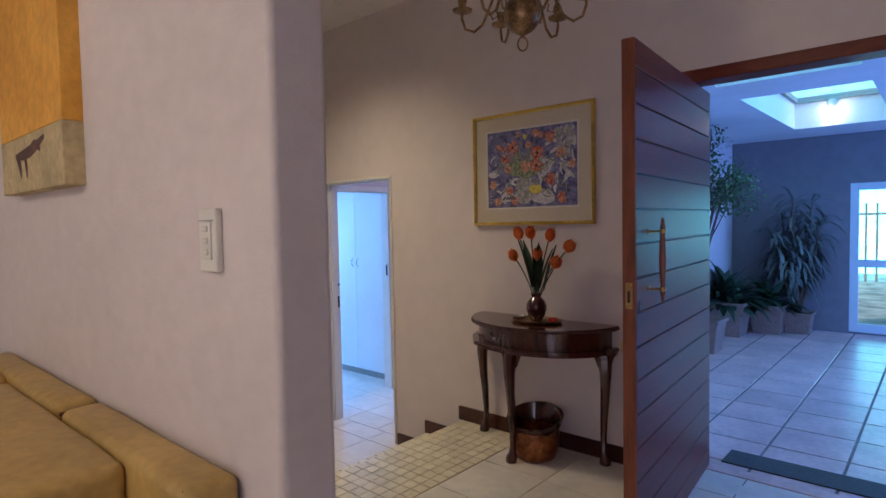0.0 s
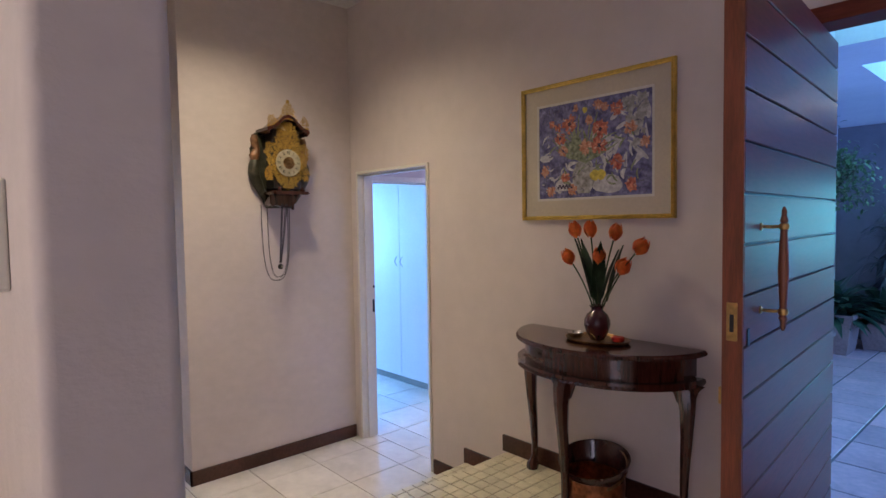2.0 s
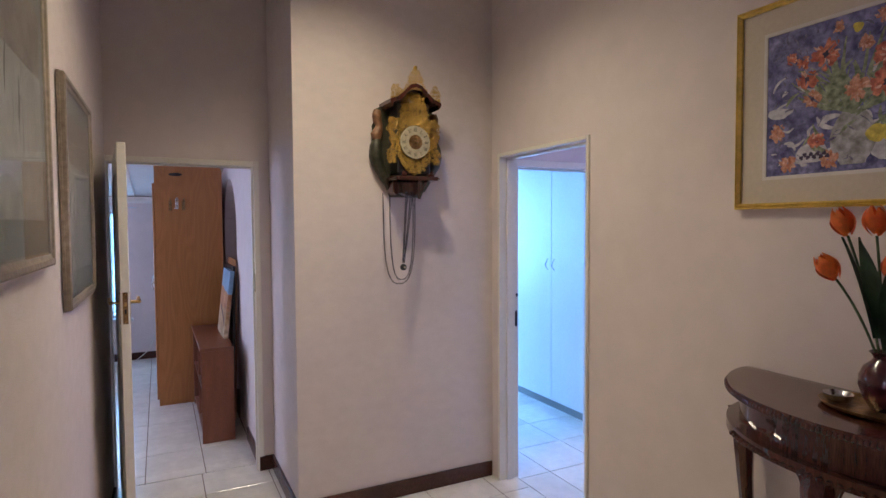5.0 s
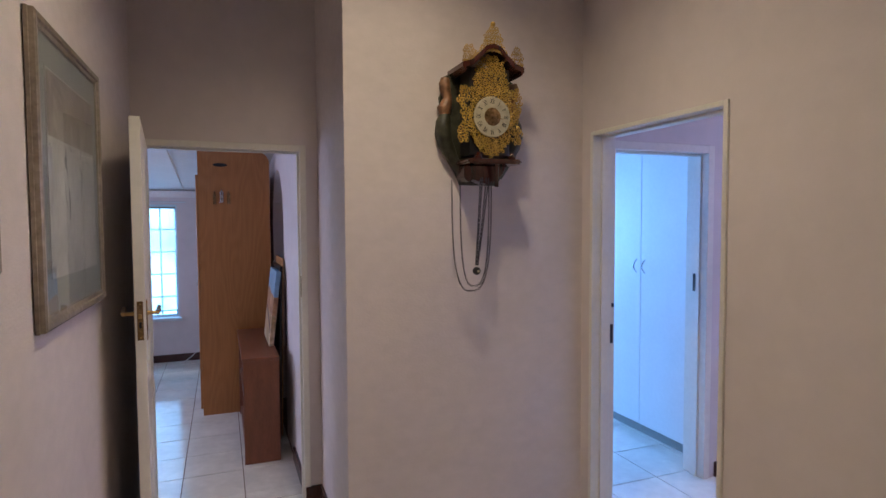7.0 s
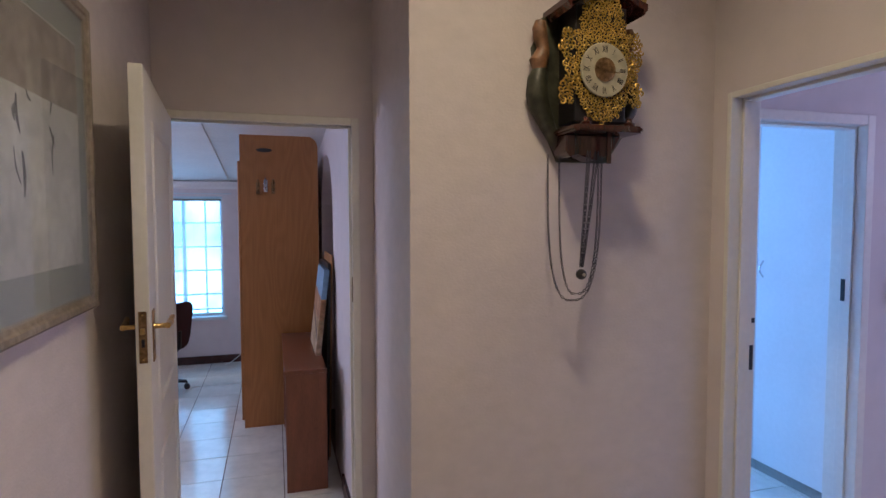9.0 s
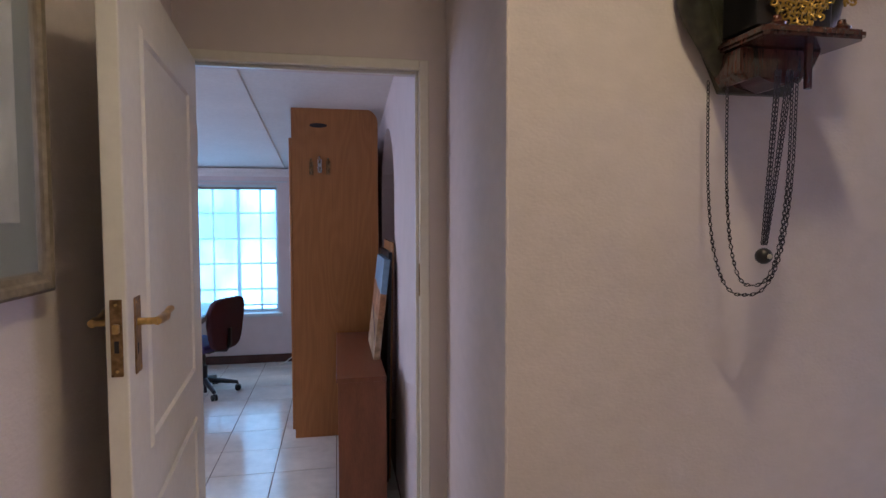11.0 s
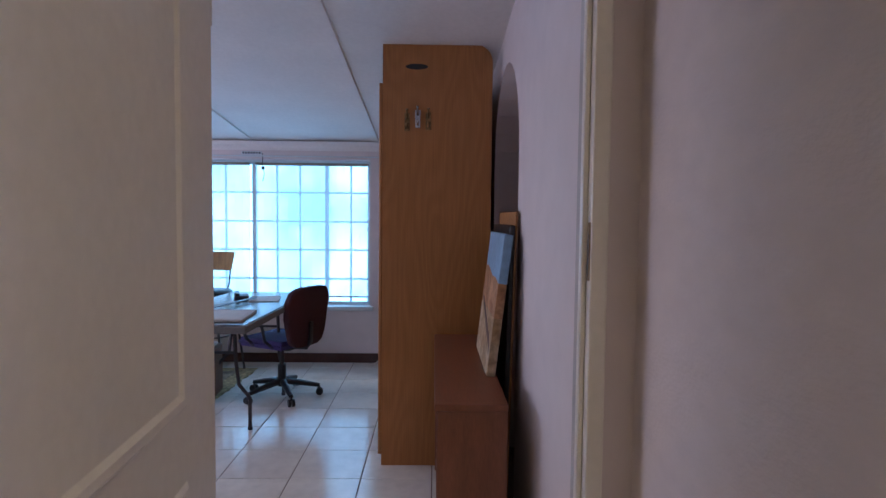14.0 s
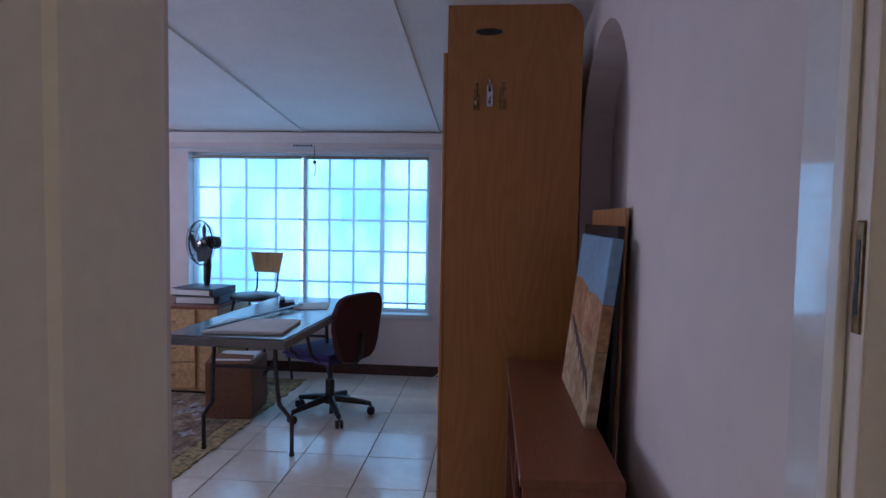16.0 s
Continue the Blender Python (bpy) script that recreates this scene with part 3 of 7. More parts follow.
bm = bmesh.new()
v = [bm.verts.new((x, y, study_ceiling(x) + h)) for h in (0, 0.08) for x, y in ((-9.0, -2.9), (-4.95, -2.9), (-4.95, 1.9), (-9.0, 1.9))]
for f in ((0, 3, 2, 1), (4, 5, 6, 7), (0, 1, 5, 4), (1, 2, 6, 5), (2, 3, 7, 6), (3, 0, 4, 7)):
    bm.faces.new([v[k] for k in f])
for y in (-1.35, -0.25, 0.87):
    v = [bm.verts.new((x, y + s * 0.022, study_ceiling(x) - d)) for x in (-8.9, -5.0) for s, d in ((-1, -0.01), (1, -0.01), (0.6, 0.010), (-0.6, 0.010))]
    for f in ((0, 1, 5, 4), (1, 2, 6, 5), (2, 3, 7, 6), (3, 0, 4, 7)):
        bm.faces.new([v[k] for k in f])
structure("ceiling_study", bm, "ceiling", "sloping white board ceiling with cover strips")
bm = bmesh.new()
prof = [(0, 0), (0.012, 0), (0.02, 0.02), (0.045, 0.045), (0.06, 0.075), (0, 0.085)]
v = [[bm.verts.new((-8.87 + d, y, 1.915 + h)) for d, h in prof] for y in (-2.8, 1.72)]
for k in range(len(prof) - 1):
    bm.faces.new((v[0][k], v[0][k + 1], v[1][k + 1], v[1][k]))
structure("trim_cornice", bm, "ceiling", "white plaster cornice above the window")
# lobby and bedroom behind the first doorway
wall("wall_lobby_west", "y", 3.18, 7.0, -4.40, -4.25, 0, 2.7, [(3.29, 4.066, 0, 2.04)], "plaster", "white lobby wall with the bedroom doorway")
wall("wall_lobby_east", "y", 3.18, 7.0, -2.84, -2.64, 0, 2.7, [], "plaster")
wall("wall_lobby_north", "x", -4.4, -2.64, 7.0, 7.2, 0, 2.7, [], "plaster")
wall("wall_bedroom_west", "y", 1.95, 5.2, -8.2, -8.05, 0, 2.7, [(2.2, 3.9, 0.8, 2.1)], "plaster")
wall("wall_bedroom_north", "x", -8.05, -4.4, 4.85, 5.0, 0, 2.7, [], "plaster")
wall("wall_bedroom_south", "x", -8.05, -5.0, 1.96, 2.06, 0, 2.7, [], "plaster")
bm = bmesh.new()
box(bm, -8.05, 1.96, -0.1, -5.0, 3.18, -0.004)
structure("floor_bedroom", bm, "tile", "bedroom floor with cream tiles")
bm = bmesh.new()
box(bm, -8.2, 1.96, 2.6, -5.0, 3.18, 2.7)
box(bm, -8.2, 3.18, 2.6, -2.64, 7.2, 2.7)
structure("ceiling_lobby", bm, "ceiling", "white lobby ceiling")
# porch
PC = 2.66
wall("wall_porch_west", "y", 3.18, 8.2, -2.33, -2.13, 0.1, 3.3, [], "plaster", "pale porch side wall")
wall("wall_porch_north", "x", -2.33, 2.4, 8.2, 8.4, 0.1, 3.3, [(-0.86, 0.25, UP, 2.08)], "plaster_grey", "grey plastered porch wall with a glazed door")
# The unseen east opening is made up to hold the porch fill.
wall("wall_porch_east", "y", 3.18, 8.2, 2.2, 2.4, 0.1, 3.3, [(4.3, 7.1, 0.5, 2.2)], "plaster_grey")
bm = bmesh.new()
SK = [(3.75, 4.55), (5.15, 7.35)]
edges = [3.18, SK[0][0], SK[0][1], SK[1][0], SK[1][1], 8.2]
for k in range(0, 6, 2):
    box(bm, -2.13, edges[k], PC, 2.2, edges[k + 1], PC + 0.15)
for y0, y1 in SK:
    box(bm, -2.13, y0, PC, -1.28, y1, PC + 0.15)
    box(bm, -0.42, y0, PC, 2.2, y1, PC + 0.15)
structure("ceiling_porch", bm, "ceiling", "white porch ceiling with skylight shafts")

# ---- fixed joinery ----


def skirting(axis, a0, a1, face, sign, z, high=0.095, thick=0.016):
    """One run of dark skirting against a wall face; sign: the way that the face looks."""
    bm = bmesh.new()
    f1 = face + sign * thick
    box(bm, *((a0, min(face, f1), z, a1, max(face, f1), z + high) if axis == "x" else (min(face, f1), a0, z, max(face, f1), a1, z + high)))
    rounded(bm, 0.002, 1)
    return structure("baseboard", bm, "skirting", "dark glossy brown skirting")


skirting("x", RISE_2 - 0.03, -1.11, 3.06, -1, UP)
skirting("x", RISE_1 - 0.03, RISE_2 - 0.03, 3.06, -1, MID - 0.006)
skirting("x", -3.164, RISE_1 - 0.03, 3.06, -1, 0)
skirting("y", 1.784, 3.05, -4.11, 1, 0)
skirting("x", -4.86, -4.094, 1.80, -1, 0)
skirting("y", 1.705, 1.80, -4.87, 1, 0)
skewed(skirting("x", -4.8, RISE_1, 0.812, 1, 0))
skewed(skirting("x", -2.5, -1.0, 0.812, 1, UP))
skirting("y", -2.8, 1.72, -8.87, 1, 0, 0.085)
skirting("x", -5.5, -5.0, 1.72, -1, 0)
skirting("y", 4.16, 6.9, -4.25, 1, 0)


def steel_frame(name, axis, a0, a1, b0, b1, top, low=0.0, wide=0.048, lip=0.012, label=""):
    """A pressed steel door frame round an opening a0 to a1 in a wall b0 to b1 thick."""
    holder = thing(name, label or "white painted pressed steel door frame", "door frame", kind="structure")

    def bar(nm, s, e, lo, hi):
        bm = bmesh.new()
        c0, c1 = b0 - lip, b1 + lip
        box(bm, *((s, c0, lo, e, c1, hi) if axis == "x" else (c0, s, lo, c1, e, hi)))
        rounded(bm, 0.004, 2)
        part(nm, bm, "white_gloss", holder)
        # rebate stop in the middle of the depth
        return (c0 + c1) / 2

    bar("jamb", a0 - wide, a0, low, top + wide)
    bar("jamb", a1, a1 + wide, low, top + wide)
    mid = bar("head", a0, a1, top, top + wide)
    for s, e, lo, hi in ((a0, a0 + 0.012, low, top), (a1 - 0.012, a1, low, top), (a0 + 0.012, a1 - 0.012, top - 0.012, top)):
        bm = bmesh.new()
        d0, d1 = (mid - 0.02, mid + 0.035) if b1 - b0 > 0.1 else (mid - 0.022, mid)
        box(bm, *((s, d0, lo, e, d1, hi) if axis == "x" else (d0, s, lo, d1, e, hi)))
        rounded(bm, 0.002, 1)
        part("stop", bm, "white_gloss", holder)
    return holder


frame_1 = steel_frame("door_frame_1", "x", -4.005, -3.200, 3.06, 3.18, 2.056, wide=0.022)
part("strike_plate", rbox(-4.006, 3.165, 0.985, -4.002, 3.182, 1.085, 0.001, 1), "black", frame_1, "dark metal strike plate")
part("bolt_hole", rbox(-4.006, 3.172, 1.175, -4.001, 3.185, 1.195, 0.001, 1), "black", frame_1)
frame_2 = steel_frame("door_frame_2", "y", 0.866, 1.698, -4.897, -4.868, 2.022, wide=0.036)
part("strike_plate", rbox(-4.874, 1.6955, 1.20, -4.860, 1.6992, 1.32, 0.001, 1), "brass_old", frame_2, "worn metal strike plate")
part("latch_hole", rbox(-4.870, 1.6948, 1.22, -4.864, 1.6970, 1.30, 0.0008, 1), "black", frame_2)
part("jamb_lining", rbox(-5.012, 1.706, 0.0, -4.899, 1.7225, 2.02, 0.002, 1), "enamel", frame_2, "glossy white enamelled jamb lining")
frame_3 = steel_frame("door_frame_3", "y", 3.296, 4.064, -4.40, -4.25, 2.032)
part("strike_plate", rbox(-4.338, 4.0495, 1.18, -4.316, 4.053, 1.29, 0.001, 1), "black", frame_3, "dark metal strike plate")


def panel_rim(bm, u0, u1, z0, z1, y, sign, wide=0.036, deep=0.006):
    """A raised moulding round a sunk panel."""
    ring = lambda o, d: [Vector((u0 + o, y + sign * d, z0 + o)), Vector((u1 - o, y + sign * d, z0 + o)), Vector((u1 - o, y + sign * d, z1 - o)), Vector((u0 + o, y + sign * d, z1 - o))]  # noqa: E731
    loops = [[bm.verts.new(v) for v in ring(o, d)] for o, d in ((0, 0), (wide * 0.25, deep), (wide * 0.6, deep * 0.9), (wide, -deep * 0.6))]
    for a, b in zip(loops, loops[1:]):
        for k in range(4):
            bm.faces.new((a[k], a[(k + 1) % 4], b[(k + 1) % 4], b[k]))
    bm.faces.new(loops[-1])


def study_door():
    t = thing("panel_door", "open white painted panel door with old brass lever handle", "door", place=(-4.86, 0.917, 0), turn=4.7)
    bm = bmesh.new()
    box(bm, 0, -0.019, 0.012, 0.925, 0.019, 2.02)
    rounded(bm, 0.003, 2)
    leaf = part("leaf", bm, "white_gloss", t, local=True)
    for sign in (1, -1):
        for z0, z1 in ((0.99, 1.89), (0.17, 0.86)):
            bm = bmesh.new()
            panel_rim(bm, 0.17, 0.775, z0, z1, sign * 0.0195, sign)
            part("panel", bm, "white_gloss", leaf, local=True)
        plate = part("lock_plate", rbox(0.838, sign * 0.019, 1.181, 0.880, sign * 0.0225, 1.333, 0.0015, 1), "brass_old", leaf, "tarnished brass lock plate", local=True)
        for z in (1.19, 1.324):
            for u in (0.845, 0.873):
                bm = bmesh.new()
                lathe(bm, [(0.0028, 0), (0.0028, 0.001), (0.001, 0.0016)], (u, sign * 0.0222, z), 8, Matrix.Rotation(-sign * math.pi / 2, 3, "X"))
                part("screw", bm, "brass", plate, local=True)
        bm = bmesh.new()
        slab(bm, [(-0.003, -0.012), (0.003, -0.012), (0.0018, 0.002), (0.004, 0.006), (0.0025, 0.010), (-0.0025, 0.010), (-0.004, 0.006), (-0.0018, 0.002)], 0.0008, Matrix.Translation((0.866, sign * 0.0229 + 0.0004, 1.232)) @ Matrix.Rotation(math.pi / 2, 4, "X"))
        part("keyhole", bm, "black", plate, local=True)
        bm = bmesh.new()
        y = sign
        tube(bm, [(0.862, y * 0.022, 1.283), (0.862, y * 0.030, 1.283), (0.862, y * 0.058, 1.283)], [0.0095, 0.0075, 0.0075], 10)
        tube(bm, [(0.866, y * 0.058, 1.283), (0.84, y * 0.060, 1.283), (0.815, y * 0.060, 1.281), (0.80, y * 0.060, 1.282), (0.785, y * 0.061, 1.288), (0.765, y * 0.062, 1.291), (0.752, y * 0.063, 1.291)], [0.0085, 0.0095, 0.0085, 0.0105, 0.007, 0.008, 0.007], 10)
        part("lever", bm, "brass", leaf, "worn brass lever handle", True, local=True)
    edge = part("edge_plate", rbox(0.9245, -0.0105, 1.190, 0.9275, 0.0105, 1.336, 0.0008, 1), "brass_old", leaf, "tarnished brass mortice lock face", local=True)
    part("latch", rbox(0.925, -0.006, 1.272, 0.935, 0.006, 1.290, 0.002, 1), "brass", edge, local=True)
    part("bolt_slot", rbox(0.927, -0.004, 1.235, 0.9282, 0.004, 1.258, 0.0004, 1), "black", edge, local=True)
    for z in (1.2, 1.326):
        bm = bmesh.new()
        lathe(bm, [(0.003, 0), (0.003, 0.001), (0.001, 0.0015)], (0.9273, 0, z), 8, Matrix.Rotation(math.pi / 2, 3, "Y"))
        part("screw", bm, "brass", edge, local=True)
    for z in (0.25, 1.75):
        bm = bmesh.new()
        tube(bm, [(-0.004, 0.014, z - 0.05), (-0.004, 0.014, z + 0.05)], 0.006, 8)
        part("hinge", bm, "white_gloss", t, local=True)


study_door()


def pull_handle(parent, y, side):
    """A turned timber pull on brass brackets; side: the way it stands off the door."""
    x0 = -0.855 if side > 0 else -0.905
    x = x0 + side * 0.055
    bm = bmesh.new()
    prof = [(0.004, 1.385), (0.008, 1.395), (0.006, 1.405), (0.012, 1.418), (0.006, 1.430), (0.0085, 1.44), (0.012, 1.50), (0.0145, 1.545), (0.012, 1.60), (0.0085, 1.655), (0.006, 1.665), (0.011, 1.676), (0.006, 1.69), (0.007, 1.70), (0.003, 1.712)]
    lathe(bm, prof, (x, y, 0), 12)
    grip = part("pull_handle", bm, "dark_oak", parent, "turned wooden pull handle with brass ends", True)
    for z in (1.435, 1.66):
        bm = bmesh.new()
        tube(bm, [(x0, y, z), (x, y, z)], 0.0045, 8)
        lathe(bm, [(0.011, 0), (0.011, 0.003), (0.006, 0.006)], (x0, y, z), 12, Matrix.Rotation(side * math.pi / 2, 3, "Y"))
        part("bracket", bm, "brass", grip, "brass bracket", True)
        bm = bmesh.new()
        lathe(bm, [(0.011, -0.008), (0.014, 0), (0.011, 0.008)], (x, y, z), 12)
        part("collar", bm, "brass", grip, "", True)


def front_door():
    t = thing("front_door", "open mahogany front door of horizontal planks with turned pull handle", "door", place=(-0.855, 2.066, UP))
    bm = bmesh.new()
    box(bm, -0.893, 2.074, UP + 0.008, -0.867, 3.29, 2.372)
    part("core", bm, "black", t, "dark core showing in the plank grooves")
    bm = bmesh.new()
    box(bm, -0.905, 2.066, UP + 0.006, -0.855, 2.074, 2.376)
    rounded(bm, 0.002, 1)
    edge = part("edge_strip", bm, "door_edge", t, "reddish timber lock edge")
    pitch, z = 0.1305, UP - 0.026
    while z < 2.36:
        top = min(z + pitch - 0.006, 2.375)
        for x0, x1 in ((-0.867, -0.855), (-0.905, -0.893)):
            part("plank", rbox(x0, 2.0745, max(z, UP + 0.008), x1, 3.29, top, 0.0025, 1), "door_wood", t)
        z += pitch
    lock = part("lock_face", rbox(-0.893, 2.063, 1.372, -0.867, 2.067, 1.470, 0.001, 1), "brass", edge, "brass mortice lock face")
    part("bolt_slot", rbox(-0.885, 2.0622, 1.395, -0.875, 2.0635, 1.440, 0.0005, 1), "black", lock)
    pull_handle(t, 2.22, 1)
    pull_handle(t, 2.30, -1)
    part("escutcheon", rbox(-0.856, 2.10, 1.355, -0.852, 2.12, 1.40, 0.001, 1), "black", t)
    part("bottom_latch", rbox(-0.915, 2.075, 1.20, -0.905, 2.09, 1.245, 0.002, 1), "brass", t)
    t.matrix_basis = pose(-0.873, 2.109, UP, rz=4.6)
    f = thing("front_door_frame", "dark mahogany front door frame", "door frame", kind="structure")
    part("jamb", rbox(-1.105, 3.048, UP, -1.045, 3.192, 2.39, 0.004), "door_wood", f)
    part("jamb", rbox(0.04, 3.048, UP, 0.10, 3.192, 2.39, 0.004), "door_wood", f)
    part("head", rbox(-1.105, 3.048, 2.386, 0.10, 3.192, 2.448, 0.004), "door_wood", f)
    part("threshold", rbox(-1.04, 3.275, UP - 0.01, 0.04, 3.365, UP + 0.004, 0.003), "terracotta", f)


front_door()
bm = rbox(-0.95, 3.47, UP - 0.021, 0.6, 3.68, UP - 0.012, 0.003)
single("drain_mat", bm, "dark_strip", "dark rubber strip mat on the porch tiles outside the door", "mat")


def cupboard(x0, x1, hand):
    t = thing("cupboard", "white full-height bedroom cupboard door with bow handle", "cupboard", "bedroom cupboards", place=((x0 + x1) / 2, 4.3, 0))
    part("carcass", rbox(x0, 4.245, 0.07, x1, 4.80, 2.58, 0.002, 1), "cupboard", t)
    part("plinth", rbox(x0, 4.252, 0, x1, 4.28, 0.07, 0.002, 1), "mount_grey", t, "grey plinth")
    door = part("door", rbox(x0 + 0.002, 4.222, 0.075, x1 - 0.002, 4.243, 2.56, 0.003), "cupboard", t)
    hx = x1 - 0.045 if hand > 0 else x0 + 0.045
    bm = bmesh.new()
    tube(bm, [(hx, 4.222 - 0.028 * math.sin(math.pi * k / 10), 1.23 + 0.10 * k / 10) for k in range(11)], 0.005, 8)
    part("handle", bm, "chrome", door, "bow shaped chrome handle", True)


for k in range(3):
    cupboard(-7.77 + k * 1.10, -7.22 + k * 1.10, 1)
    cupboard(-7.22 + k * 1.10, -6.67 + k * 1.10, -1)


def wall_switch(name, x0, z0, x1, z1, y, sign, label):
    t = thing(name, label, "light switch", place=((x0 + x1) / 2, y, (z0 + z1) / 2))
    yy = sorted((y, y + sign * 0.017))
    part("plate", rbox(x0, yy[0], z0, x1, yy[1], z1, 0.004), "plastic_white", t)
    h = (z1 - z0)
    inner = sorted((y + sign * 0.010, y + sign * 0.021))
    body = part("rocker_panel", rbox(x0 + 0.018, inner[0], z0 + 0.2 * h, x1 - 0.018, inner[1], z1 - 0.2 * h, 0.002), "plastic_white", t)
    for k in range(3):
        zz = z0 + h * (0.32 + 0.18 * k)
        r = sorted((y + sign * 0.020, y + sign * 0.026))
        part("rocker", rbox((x0 + x1) / 2 - 0.012, r[0], zz - 0.007, (x0 + x1) / 2 + 0.012, r[1], zz + 0.007, 0.003), "plastic_white", body)
    part("seam", rbox(x0 + 0.006, inner[0], z1 - 0.19 * h, x1 - 0.006, inner[0] + 0.0025, z1 - 0.18 * h, 0.0003, 1), "mount_grey", t)


wall_switch("light_switch", -1.285, 1.608, -1.205, 1.750, 0.674, -1, "white three-gang light switch on the plastered wall")

def plaster_corner(x, y, z0, z1, seed):
    """A trowelled, slightly lumpy wall corner."""
    rnd = random.Random(seed)
    bm = bmesh.new()
    n = int((z1 - z0) / 0.012)
    pts = [(x + rnd.gauss(0, 0.0009), y + rnd.gauss(0, 0.0009), z0 + (z1 - z0) * k / n) for k in range(n + 1)]
    tube(bm, pts, [0.0040 + 0.0007 * rnd.random() + 0.0016 * noise.noise(Vector((seed, 0, k * 0.11))) for k in range(n + 1)], 8)
    structure("trim_corner", bm, "plaster_rough", "rough trowelled plaster corner", True)


plaster_corner(-4.1135, 1.8035, 0.1, CEIL - 0.01, 1)

# ---- hall things ----


def ring_frame(parent, name, u0, u1, z0, z1, y, sign, wide, deep, material, steps):
    """A mitred picture frame moulding in the plane of y; steps: (share of the width, share of the depth)."""
    bm = bmesh.new()
    loops = []
    for o, d in steps:
        oo, dd = o * wide, y + sign * d * deep
        loops.append([bm.verts.new((a, dd, b)) for a, b in ((u0 + oo, z0 + oo), (u1 - oo, z0 + oo), (u1 - oo, z1 - oo), (u0 + oo, z1 - oo))])
    for a, b in zip(loops, loops[1:]):
        for k in range(4):
            bm.faces.new((a[k], a[(k + 1) % 4], b[(k + 1) % 4], b[k]))
    return part(name, bm, material, parent)


def blob(bm, cx, cz, r, y, lumps=5, rough=0.25, squash=1.0, turn=0.0):
    n = 16
    y += random.uniform(-4e-5, 4e-5)
    pts = []
    ph = random.uniform(0, 6.28)
    for k in range(n):
        a = 2 * math.pi * k / n
        rr = r * (1 + rough * math.sin(lumps * a + ph) + random.uniform(-0.08, 0.08))
        u, v = rr * math.cos(a), rr * squash * math.sin(a)
        pts.append((cx + u * math.cos(turn) - v * math.sin(turn), cz + u * math.sin(turn) + v * math.cos(turn)))
    vs = [bm.verts.new((u, y, v)) for u, v in pts]
    bm.faces.new(vs)


def stroke(bm, p, q, bend, w, y):
    """A tapering brush stroke from p to q."""
    n = 7
    y += random.uniform(-4e-5, 4e-5)
    (x0, z0), (x1, z1) = p, q
    dx, dz = x1 - x0, z1 - z0
    ln = math.hypot(dx, dz) or 1
    nx, nz = -dz / ln, dx / ln
    left, right = [], []
    for k in range(n):
        s = k / (n - 1)
        b = bend * math.sin(math.pi * s)
        ww = w * (0.35 + math.sin(math.pi * min(1, s * 0.85 + 0.1)))
        cx, cz = x0 + dx * s + nx * b, z0 + dz * s + nz * b
        left.append(bm.verts.new((cx + nx * ww, y, cz + nz * ww)))
        right.append(bm.verts.new((cx - nx * ww, y, cz - nz * ww)))
    for k in range(n - 1):
        bm.faces.new((left[k], left[k + 1], right[k + 1], right[k]))


